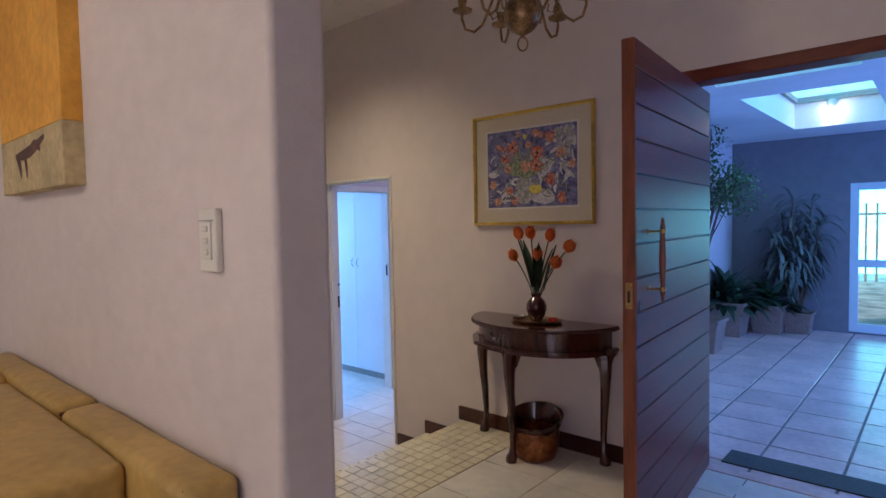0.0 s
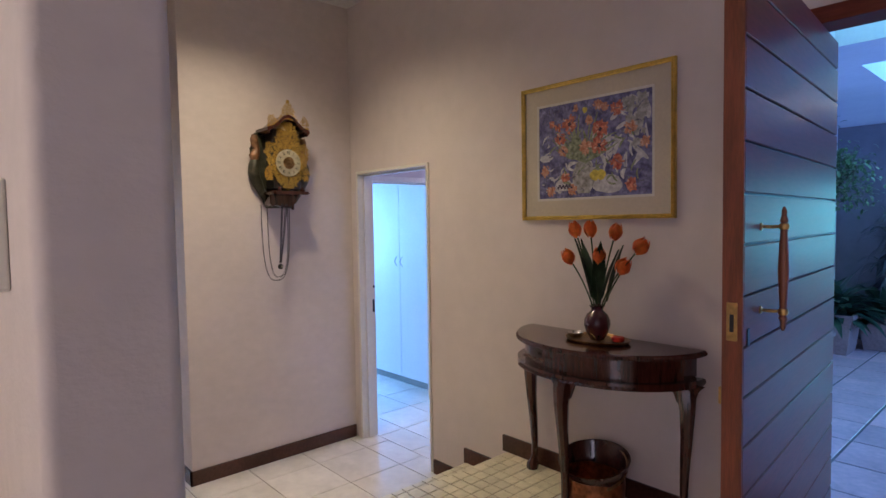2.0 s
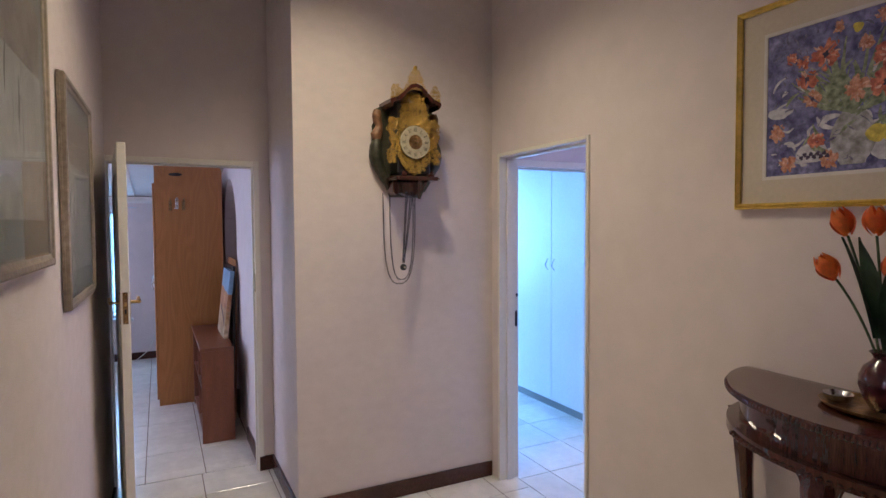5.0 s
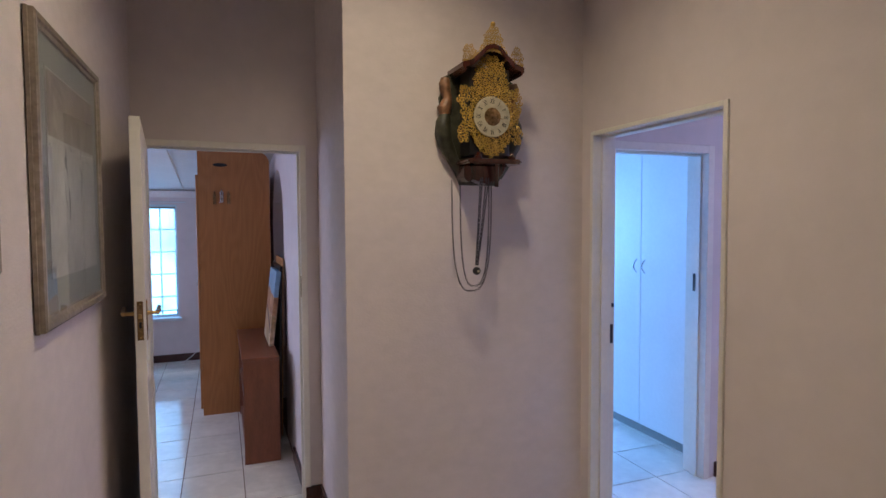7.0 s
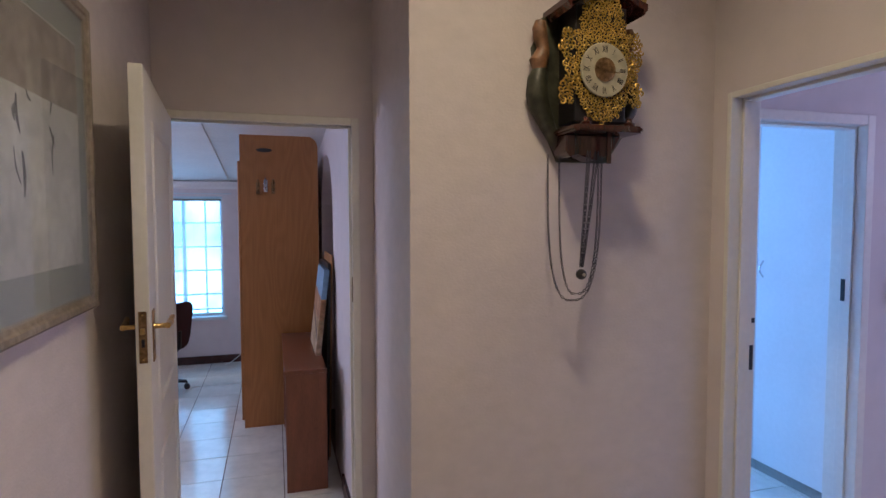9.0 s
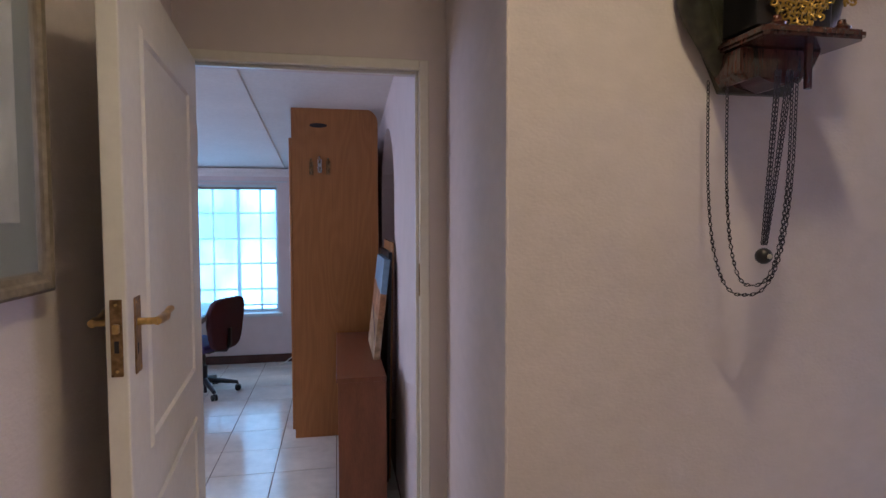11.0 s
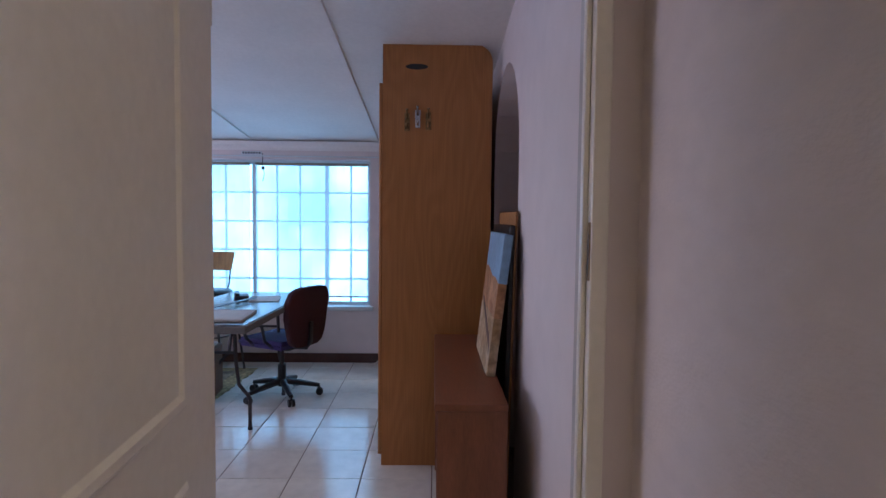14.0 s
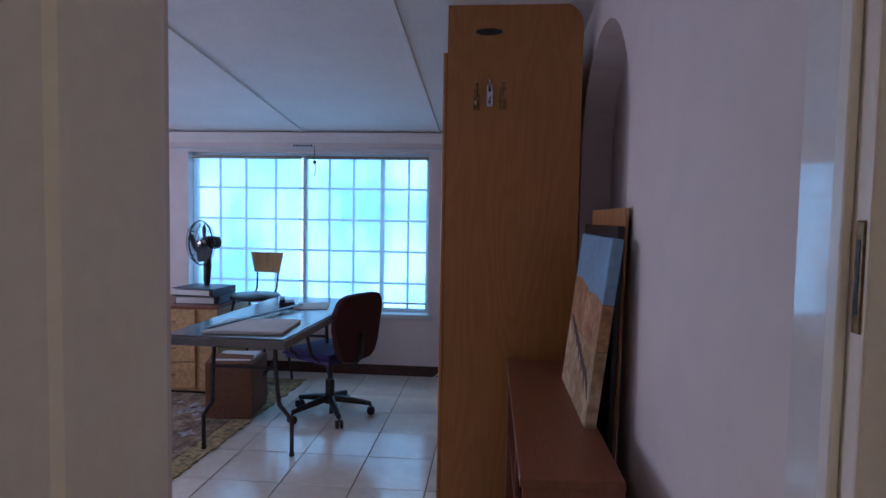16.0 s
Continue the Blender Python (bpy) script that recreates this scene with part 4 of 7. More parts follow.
def tulip_print():
    rnd = random.Random(7)
    X0, X1, Z0, Z1, Y = -2.367, -1.500, 1.687, 2.391, 3.06
    t = thing("framed_print", "gilt framed floral watercolour with wide cream mount on the wall", "picture", place=((X0 + X1) / 2, Y, Z0))
    ring_frame(t, "frame", X0, X1, Z0, Z1, Y - 0.004, -1, 0.020, 0.024, "gilt_frame", [(0, 0), (0, 0.8), (0.25, 1), (0.5, 0.75), (0.7, 0.95), (1, 0.7), (1, 0.1)])
    part("backing", rbox(X0 + 0.006, Y - 0.006, Z0 + 0.006, X1 - 0.006, Y - 0.001, Z1 - 0.006, 0.001, 1), "black", t)
    mx, mz0, mz1 = 0.112, 0.112, 0.112
    a0, a1, b0, b1 = X0 + mx, X1 - mx, Z0 + mz0, Z1 - mz1
    ring_frame(t, "mount", X0 + 0.016, X1 - 0.016, Z0 + 0.016, Z1 - 0.016, Y - 0.0085, -1, mx - 0.016, 0.0025, "mount", [(0, 0), (0, 1), (1, 1), (1, 0)])
    ring_frame(t, "mount_bevel", a0 - 0.012, a1 + 0.012, b0 - 0.012, b1 + 0.012, Y - 0.0112, -1, 0.012, 0.002, "paper", [(0, 0), (0, 0.6), (0.6, 0.6), (1, 0)])
    bm = bmesh.new()
    box(bm, a0, Y - 0.0085, b0, a1, Y - 0.0065, b1)
    art = part("artwork", bm, "art_blue", t, "loose watercolour of red and orange flowers on blue")
    W, Hh = a1 - a0, b1 - b0
    at = lambda u, v: (a0 + u * W, b0 + v * Hh)  # noqa: E731
    layer = [0]

    def sheet(name, material, fn):
        layer[0] += 1
        bm = bmesh.new()
        fn(bm, Y - 0.0087 - 0.00016 * layer[0])
        tagged(part(name, bm, material, art), kind="stuff")

    def clipped(u, v):
        return min(0.97, max(0.03, u)), min(0.96, max(0.04, v))

    def pale(bm, y):
        for _ in range(46):
            u, v = clipped(rnd.uniform(0.55, 1), rnd.uniform(0.25, 0.97))
            p = at(u, v)
            q = at(*clipped(u + rnd.uniform(-0.10, 0.10), v + rnd.uniform(-0.16, 0.16)))
            stroke(bm, p, q, rnd.uniform(-0.01, 0.01), rnd.uniform(0.004, 0.010), y)
        for _ in range(26):
            u, v = clipped(rnd.uniform(0, 0.5), rnd.uniform(0.05, 0.6))
            stroke(bm, at(u, v), at(*clipped(u + rnd.uniform(-0.1, 0.12), v + rnd.uniform(-0.06, 0.10))), 0.01, rnd.uniform(0.003, 0.008), y)
        blob(bm, *at(0.64, 0.12), 0.085, y, 3, 0.05, 0.5)
        blob(bm, *at(0.24, 0.14), 0.05, y, 3, 0.05, 0.7)
        blob(bm, *at(0.07, 0.44), 0.045, y, 3, 0.1, 0.4)

    def grey(bm, y):
        for _ in range(20):
            u, v = clipped(rnd.uniform(0.8, 0.99), rnd.uniform(0.5, 0.97))
            blob(bm, *at(min(u, 0.93), min(v, 0.92)), rnd.uniform(0.012, 0.03), y, 4, 0.3, 1.2)
        stroke(bm, at(0.43, 0.04), at(0.43, 0.40), 0.0, 0.050, y)

    def green(bm, y):
        for _ in range(60):
            a = rnd.uniform(-1.35, 1.35)
            ln = rnd.uniform(0.12, 0.40)
            s0 = rnd.uniform(0.0, 0.12)
            u, v = 0.43 + (s0 + ln) * math.sin(a) * 0.75, 0.40 + (s0 + ln) * math.cos(a)
            stroke(bm, at(0.43 + s0 * math.sin(a), 0.36 + s0), at(*clipped(u, v)), rnd.uniform(-0.02, 0.02), rnd.uniform(0.002, 0.006), y)
        for _ in range(24):
            u, v = clipped(rnd.uniform(0.1, 0.9), rnd.uniform(0.1, 0.6))
            stroke(bm, at(u, v), at(*clipped(u + rnd.uniform(-0.08, 0.08), v + rnd.uniform(0.02, 0.12))), 0.006, 0.004, y)

    reds = [(0.30, 0.78, 0.062), (0.21, 0.64, 0.048), (0.58, 0.68, 0.060), (0.57, 0.52, 0.062), (0.72, 0.86, 0.048), (0.13, 0.80, 0.026), (0.26, 0.22, 0.036), (0.72, 0.34, 0.050), (0.84, 0.10, 0.045), (0.19, 0.76, 0.03)]
    oranges = [(0.44, 0.52, 0.055), (0.24, 0.50, 0.038), (0.48, 0.79, 0.034), (0.56, 0.94, 0.040), (0.83, 0.66, 0.045), (0.95, 0.50, 0.040), (0.06, 0.30, 0.042), (0.12, 0.08, 0.040), (0.33, 0.08, 0.040), (0.36, 0.93, 0.025), (0.62, 0.90, 0.03)]

    def petals(bm, y, rows):
        for u, v, r in rows:
            r *= 0.80
            for k in range(9):
                a = k * 0.698 + rnd.uniform(-0.35, 0.35)
                far = rnd.uniform(0.35, 0.62)
                cu, cv = a0 + u * W + far * r * math.cos(a), b0 + v * Hh + far * r * math.sin(a)
                cu, cv = min(a1 - r * 0.72, max(a0 + r * 0.72, cu)), min(b1 - r * 0.72, max(b0 + r * 0.72, cv))
                blob(bm, cu, cv, r * rnd.uniform(0.34, 0.52), y - 0.00001 * k, 3, 0.22, rnd.uniform(0.45, 0.8), a)

    sheet("pale_wash", "art_pale", pale)
    sheet("grey_wash", "art_grey", grey)
    sheet("green_wash", "art_green", green)
    for material, rows in (("art_orange", oranges), ("art_red", reds)):
        layer[0] += 1
        for k, row in enumerate(rows):
            bm = bmesh.new()
            petals(bm, Y - 0.0087 - 0.00016 * layer[0] - 0.000012 * k, [row])
            part("painted_flower", bm, material, art)

    def lights(bm, y):
        for u, v, r in reds + oranges:
            for _ in range(7):
                a, far = rnd.uniform(0, 6.28), r * rnd.uniform(0.15, 0.55)
                pu, pv = clipped(u + far * math.cos(a) / W, v + far * math.sin(a) / Hh)
                qu, qv = clipped(pu + rnd.uniform(0.1, 0.35) * r * math.cos(a) / W, pv + rnd.uniform(0.1, 0.35) * r * math.sin(a) / Hh)
                stroke(bm, at(pu, pv), at(qu, qv), 0.002, rnd.uniform(0.0012, 0.0035), y)

    def shades(bm, y):
        for _ in range(90):
            u, v = clipped(rnd.uniform(0.03, 0.97), rnd.uniform(0.05, 0.95))
            q = clipped(u + rnd.uniform(-0.06, 0.06), v + rnd.uniform(-0.08, 0.08))
            stroke(bm, at(u, v), at(*q), rnd.uniform(-0.006, 0.006), rnd.uniform(0.0010, 0.0028), y)

    sheet("petal_light", "art_pink", lights)
    sheet("blue_shade", "art_shade", shades)

    def centres(bm, y):
        for u, v, r in reds[:4] + [oranges[1]]:
            blob(bm, *at(u, v), r * 0.16, y, 4, 0.3)
        for k in range(9):
            blob(bm, *at(0.19 + 0.016 * k, 0.11 + 0.02 * (k % 2)), 0.007, y, 3, 0.2)

    sheet("dark_detail", "art_dark", centres)

    def fruit(bm, y):
        blob(bm, *at(0.53, 0.22), 0.028, y, 3, 0.04)
        blob(bm, *at(0.59, 0.22), 0.026, y, 3, 0.04)
        blob(bm, *at(0.445, 0.90), 0.015, y, 3, 0.1)

    sheet("yellow_fruit", "art_yellow", fruit)


tulip_print()


def sketch_picture(x0, x1, z0, z1, seed):
    """A framed drawing on the south hall wall."""
    rnd = random.Random(seed)
    Y = 0.812
    t = thing("framed_sketch", "framed pale pencil sketch in a bronze-grey moulded frame on the wall", "picture", "pictures along the hall wall", place=((x0 + x1) / 2, Y, z0))
    ring_frame(t, "frame", x0, x1, z0, z1, Y + 0.004, 1, 0.042, 0.026, "frame_grey", [(0, 0), (0, 0.35), (0.06, 0.40), (0.06, 0.85), (0.2, 1.0), (0.5, 0.96), (0.62, 0.78), (0.85, 0.70), (1, 0.55), (1, 0.2)])
    part("backing", rbox(x0 + 0.01, Y + 0.003, z0 + 0.01, x1 - 0.01, Y + 0.012, z1 - 0.01, 0.001, 1), "black", t)
    part("mount", rbox(x0 + 0.04, Y + 0.013, z0 + 0.04, x1 - 0.04, Y + 0.018, z1 - 0.04, 0.001, 1), "mount_grey", t, "grey-green mount")
    s = part("drawing", rbox(x0 + 0.10, Y + 0.0183, z0 + 0.13, x1 - 0.10, Y + 0.0205, z1 - 0.12, 0.0005, 1), "sketch_paper", t, "pale paper with loose dark pencil marks")
    part("wash", rbox(x0 + 0.104, Y + 0.0206, z0 + 0.13 + (z1 - z0 - 0.25) * 0.68, x1 - 0.104, Y + 0.0209, z1 - 0.124, 0.0001, 1), "sketch_wash", s, "brown wash over the drawing")
    bm = bmesh.new()
    w, h = x1 - x0 - 0.2, z1 - z0 - 0.25
    y = Y + 0.0208
    for _ in range(9):
        u, v = x0 + 0.1 + w * rnd.uniform(0.25, 0.75), z0 + 0.13 + h * rnd.uniform(0.45, 0.75)
        stroke(bm, (u, v), (u + rnd.uniform(-0.03, 0.03), v - rnd.uniform(0.02, 0.12)), rnd.uniform(-0.01, 0.01), rnd.uniform(0.001, 0.006), y)
    tagged(part("pencil_marks", bm, "sketch_dark", s), kind="stuff")
    part("glazing", rbox(x0 + 0.036, Y + 0.0215, z0 + 0.036, x1 - 0.036, Y + 0.0225, z1 - 0.036, 0.0004, 1), "lens_glass", t, "picture glass").visible_shadow = False
    mid = (x0 + x1) / 2
    t.matrix_basis = pose(mid, Y + SKEW * (-1.0 - mid), z0, rz=-math.degrees(SKEW))


sketch_picture(-3.975, -3.24, 1.350, 2.160, 1)
sketch_picture(-2.965, -2.23, 1.525, 2.335, 2)
sketch_picture(-1.955, -1.22, 1.70, 2.51, 3)


def orange_canvas():
    t = thing("canvas_painting", "thick orange and tan abstract canvas with a dark brown mark", "painting", place=(-2.6, 0.65, 1.85))
    y0, y1 = 0.612, 0.676
    part("upper_field", rbox(-2.84, y0, 2.055, -2.052, y1, 2.66, 0.004), "orange_paint", t, "orange painted upper field")
    part("lower_field", rbox(-2.84, y0, 1.852, -2.052, y1, 2.055, 0.004), "tan_paint", t, "tan painted lower field")
    bm = bmesh.new()
    stroke(bm, (-2.62, 1.985), (-2.24, 2.025), -0.015, 0.016, y0 - 0.0006)
    stroke(bm, (-2.60, 1.99), (-2.55, 1.905), 0.01, 0.016, y0 - 0.0009)
    stroke(bm, (-2.50, 1.99), (-2.47, 1.90), 0.01, 0.012, y0 - 0.0012)
    stroke(bm, (-2.40, 2.01), (-2.29, 1.985), 0.01, 0.012, y0 - 0.0015)
    tagged(part("mark", bm, "brown_paint", t), kind="stuff")
    t.location.x -= 0.03


orange_canvas()


def soft_box(x0, y0, z0, x1, y1, z1, r, puff=0.0, cuts=3, wobble=0.006):
    """A stuffed cushion: rounded box with slightly swollen, uneven faces."""
    bm = bmesh.new()
    box(bm, x0, y0, z0, x1, y1, z1)
    bmesh.ops.bevel(bm, geom=list(bm.edges), offset=r, segments=4, affect="EDGES", profile=0.5)
    bmesh.ops.subdivide_edges(bm, edges=[e for e in bm.edges if e.calc_length() > 0.12], cuts=cuts, use_grid_fill=True)
    c = Vector(((x0 + x1) / 2, (y0 + y1) / 2, (z0 + z1) / 2))
    for v in bm.verts:
        d = v.co - c
        n = noise.noise(v.co * 5) * wobble
        k = 1 - min(1, max(abs(d.x) / abs(x1 - x0), abs(d.y) / abs(y1 - y0)) * 1.6)
        v.co += d.normalized() * n + Vector((0, 0, math.copysign(puff * max(0, k), d.z)))
    return bm


def sofa():
    t = thing("sofa", "mustard leather sofa with loose back cushions against the wall", "sofa", place=(-2.4, 0.25, UP))
    part("base", soft_box(-3.15, -0.25, UP + 0.05, -1.10, 0.64, UP + 0.30, 0.04), "leather", t, "", True)
    for x in (-3.0, -1.25):
        for y in (-0.15, 0.55):
            part("foot", rbox(x - 0.03, y - 0.03, UP, x + 0.03, y + 0.03, UP + 0.06, 0.005), "mahogany", t)
    for x0, x1 in ((-3.10, -2.02), (-1.965, -1.12)):
        back = part("backrest", soft_box(x0, 0.545, UP + 0.28, x1, 0.668, 1.172, 0.028, 0.004), "leather", t, "", True)
        bm = bmesh.new()
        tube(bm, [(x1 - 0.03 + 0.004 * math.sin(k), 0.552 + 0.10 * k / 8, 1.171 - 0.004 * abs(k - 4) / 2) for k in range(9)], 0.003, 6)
        part("seam", bm, "leather_crease_shade", back, "", True)
    # The join and its creases are coloured dark for the shade between pleats.
    join = part("fold", soft_box(-2.06, 0.555, UP + 0.28, -1.955, 0.655, 1.135, 0.02, wobble=0.012), "leather_crease_shade", t, "creased leather join, coloured darker for shade", True)
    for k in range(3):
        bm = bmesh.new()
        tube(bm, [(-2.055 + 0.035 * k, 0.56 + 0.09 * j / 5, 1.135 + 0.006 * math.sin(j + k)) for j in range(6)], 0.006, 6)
        part("crease", bm, "leather_crease_shade", join, "", True)
    for x0, x1, top in ((-3.06, -2.60, 1.17), (-2.55, -1.43, 1.152)):
        c = part("back_cushion", soft_box(x0, 0.12, UP + 0.40, x1, 0.548, top, 0.032, 0.02, 4, wobble=0.014), "leather", t, "", True)
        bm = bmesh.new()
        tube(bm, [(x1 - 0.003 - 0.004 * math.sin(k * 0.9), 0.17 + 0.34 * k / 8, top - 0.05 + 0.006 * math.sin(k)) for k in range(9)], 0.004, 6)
        part("seam", bm, "leather_crease_shade", c, "", True)
    for x0, x1 in ((-3.10, -2.16), (-2.14, -1.35)):
        part("seat_cushion", soft_box(x0, -0.28, UP + 0.27, x1, 0.30, UP + 0.44, 0.05, 0.02), "leather", t, "", True)
    part("armrest", soft_box(-1.34, -0.28, UP + 0.05, -1.11, 0.50, UP + 0.56, 0.06), "leather", t, "", True)
    t.location.x -= 0.03


sofa()


def console_table():
    cx, back, rx, ry = -1.832, 3.042, 0.478, 0.405
    t = thing("console_table", "dark polished mahogany half-moon console table with carved edge", "table", place=(cx, 2.95, UP))

    def half(k_r, steps=40, scallop=0.0):
        pts = []
        for k in range(steps + 1):
            a = math.pi + math.pi * k / steps
            s = 1 + scallop * (1 if k % 2 else -1)
            pts.append((cx + rx * k_r * s * math.cos(a), back + (ry - 0.0) * k_r * s * math.sin(a)))
        return pts

    def plate(name, k_r, z0, z1, bev, material="mahogany", scallop=0.0, steps=40):
        bm = bmesh.new()
        slab(bm, half(k_r, steps, scallop), z1 - z0, Matrix.Translation((0, 0, z0)))
        if bev:
            bmesh.ops.bevel(bm, geom=[e for e in bm.edges if abs(e.verts[0].co.z - e.verts[1].co.z) < 1e-5], offset=bev, segments=2, affect="EDGES", profile=0.5)
        return part(name, bm, material, t, "", True)

    top = plate("tabletop", 0.985, 1.098, 1.122, 0.008)
    bm = bmesh.new()
    pts = half(0.985, 110)
    for k in range(0, 110):
        p, q = Vector((*pts[k], 1.106)), Vector((*pts[k + 1], 1.106))
        bmesh.ops.create_icosphere(bm, subdivisions=1, radius=0.0088, matrix=Matrix.LocRotScale((p + q) / 2, None, (1, 1, 1.25)))
    part("carved_edge", bm, "mahogany", top, "carved gadroon edge", True)
    plate("apron", 0.90, 1.0, 1.098, 0.002)
    low = plate("lower_rim", 0.985, 0.970, 1.0, 0.010)
    bm = bmesh.new()
    pts = half(0.99, 60)
    for k in range(16, 44):
        p, q = Vector((*pts[k], 0.979)), Vector((*pts[k + 1], 0.979))
        bmesh.ops.create_icosphere(bm, subdivisions=1, radius=0.010, matrix=Matrix.LocRotScale((p + q) / 2, None, (1, 1, 0.9)))
    part("carved_edge", bm, "mahogany", low, "", True)
    bm = bmesh.new()
    for k in range(5):
        tube(bm, [(cx - 0.24 + 0.03 * k, back - 0.352 - 0.012 * k * 0.6, 1.045 + 0.006 * math.sin(k * 1.7)), (cx - 0.215 + 0.03 * k, back - 0.357 - 0.012 * k * 0.6, 1.045 - 0.006 * math.sin(k * 1.7))], 0.006, 6)
    part("carving", bm, "mahogany", t, "", True)

    def leg(dx, dy, ox, oy):
        """A cabriole leg from the apron down to a claw foot; (ox, oy) is the way its knee swells."""
        bm = bmesh.new()
        rows = [(0.98, -0.005, 0.044), (0.93, 0.012, 0.042), (0.86, 0.020, 0.034), (0.75, 0.014, 0.027), (0.62, 0.002, 0.022), (0.50, -0.006, 0.0185), (0.42, -0.004, 0.017), (0.395, 0.004, 0.020), (0.375, 0.010, 0.031), (0.352, 0.012, 0.034), (UP + 0.001, 0.012, 0.030)]
        rings = []
        for z, s, r in rows:
            rings.append([bm.verts.new((cx + dx + ox * s + r * math.cos(a), back + dy + oy * s + r * math.sin(a), z)) for a in [math.pi / 4 + k * math.pi / 4 for k in range(8)]])
        for a, b in zip(rings, rings[1:]):
            for k in range(8):
                bm.faces.new((a[k], a[(k + 1) % 8], b[(k + 1) % 8], b[k]))
        bm.faces.new(rings[0])
        bm.faces.new(rings[-1])
        part("leg", bm, "mahogany", t, "", True)
        bm = bmesh.new()
        slab(bm, [(-0.085, 0), (0.085, 0), (0.05, -0.03), (0.035, -0.09), (-0.035, -0.09), (-0.05, -0.03)], 0.02, Matrix.Translation((cx + dx, back + dy + 0.01, 0.975)) @ Matrix.Rotation(math.pi / 2, 4, "X"))
        rounded(bm, 0.004, 1)
        part("leg_bracket", bm, "mahogany", t)

    leg(-0.425, -0.055, -0.7, -0.3)
    leg(0.405, -0.055, 0.7, -0.3)
    leg(-0.015, -0.345, 0, -1)


console_table()


def tray_and_vase():
    c = (-1.795, 2.885)
    bm = bmesh.new()
    lathe(bm, [(0.120, 0.0005), (0.150, 0.004), (0.160, 0.014), (0.157, 0.015), (0.146, 0.007), (0.0, 0.006)], (*c, 1.1225), 36, Matrix.Diagonal((1.0, 0.72, 1)))
    single("tray", bm, "brass_old", "small oval bronze tray on the console table", "tray", smooth=True)
    bm = bmesh.new()
    lathe(bm, [(0.030, 0), (0.033, 0.006), (0.048, 0.03), (0.060, 0.068), (0.059, 0.092), (0.048, 0.118), (0.030, 0.134), (0.026, 0.142), (0.031, 0.152), (0.037, 0.158), (0.033, 0.160), (0.024, 0.146), (0.022, 0.09), (0.0, 0.085)], (c[0], c[1], 1.1290), 32)
    single("vase", bm, "vase", "glossy dark burgundy ceramic vase on the bronze tray", "vase", smooth=True)
    bm = bmesh.new()
    lathe(bm, [(0.026, 0), (0.036, 0.012), (0.038, 0.022), (0.035, 0.023), (0.026, 0.010), (0, 0.009)], (c[0] - 0.105, c[1] - 0.02, 1.1300), 20)
    single("dish", bm, "chrome", "small silver dish on the bronze tray", "dish", smooth=True)
    bm = bmesh.new()
    lathe(bm, [(0.024, 0), (0.029, 0.006), (0.029, 0.018), (0.024, 0.022), (0.0, 0.018)], (c[0] + 0.095, c[1] + 0.02, 1.1300), 18)
    single("tealight", bm, "candle", "small red tealight on the bronze tray", "candle", smooth=True)
    heads = [(-0.112, -0.03, 0.400, -0.9), (-0.085, -0.03, 0.525, -0.1), (-0.018, -0.02, 0.525, 0.1), (0.072, 0.02, 0.512, 0.15), (0.028, -0.03, 0.405, 0.1), (0.108, 0.00, 0.365, 0.8), (0.172, 0.035, 0.455, 0.55)]
    for k, (dx, dy, h, lean) in enumerate(heads):
        rnd = random.Random(k)
        t = thing("tulip", "orange-red silk tulip with dark green leaves in the vase", "flower", "tulips in the vase", place=(c[0], c[1], 1.25))
        base, tip = Vector((c[0] + dx * 0.06, c[1] + dy * 0.06, 1.235)), Vector((c[0] + dx, c[1] + dy, 1.122 + h - 0.045))
        mid = base.lerp(tip, 0.5) + Vector((-dx * 0.13, -dy * 0.13, 0.02))
        path = [base * (1 - s) ** 2 + 2 * mid * s * (1 - s) + tip * s * s for s in [j / 9 for j in range(10)]]
        bm = bmesh.new()
        tube(bm, path, 0.0035, 7)
        part("stem", bm, "stem", t, "", True)
        way = (path[-1] - path[-2]).normalized()
        q = way.to_track_quat("Z", "Y").to_matrix()
        for j in range(6):
            a = j * 1.047 + rnd.uniform(-0.15, 0.15)
            bm = bmesh.new()
            inner = j % 2
            open_ = 1.0 + 0.18 * (k in (5, 6))
            grid = []
            for r in range(6):
                s = r / 5
                rad = (0.0305 - 0.0040 * inner) * math.sin(math.pi * (0.10 + 0.74 * s)) * open_ + 0.001
                z = 0.078 * s + (0.006 if inner else 0)
                half_w = 0.62 * math.sin(math.pi * (0.14 + 0.80 * s)) + 0.06
                grid.append([bm.verts.new(tip + q @ Vector((rad * math.cos(a + w * half_w), rad * math.sin(a + w * half_w), z - 0.004 * abs(w) * s))) for w in (-1, -0.5, 0, 0.5, 1)])
            for r in range(5):
                for w in range(4):
                    bm.faces.new((grid[r][w], grid[r][w + 1], grid[r + 1][w + 1], grid[r + 1][w]))
            bmesh.ops.solidify(bm, geom=bm.faces[:], thickness=0.0012)
            part("petal", bm, "flower", t, "", True)
        if k in (1, 2, 3, 4, 6):
            bm = bmesh.new()
            rows = []
            out = Vector((dx, dy, 0)).normalized() if k != 2 else Vector((-0.3, -1, 0)).normalized()
            sidev = Vector((0, 0, 1)).cross(out)
            ln = rnd.uniform(0.26, 0.34)
            for r in range(9):
                s = r / 8
                p = path[2] + Vector((0, 0, 1)) * ln * s * (1 - 0.12 * s) + out * (0.05 * s + 0.03 * s * s)
                w = 0.030 * math.sin(math.pi * min(1, 0.12 + 0.88 * s)) + 0.0008
                rows.append([bm.verts.new(p - sidev * w + out * 0.006), bm.verts.new(p), bm.verts.new(p + sidev * w + out * 0.006)])
            for r in range(8):
                for w in range(2):
                    bm.faces.new((rows[r][w], rows[r][w + 1], rows[r + 1][w + 1], rows[r + 1][w]))
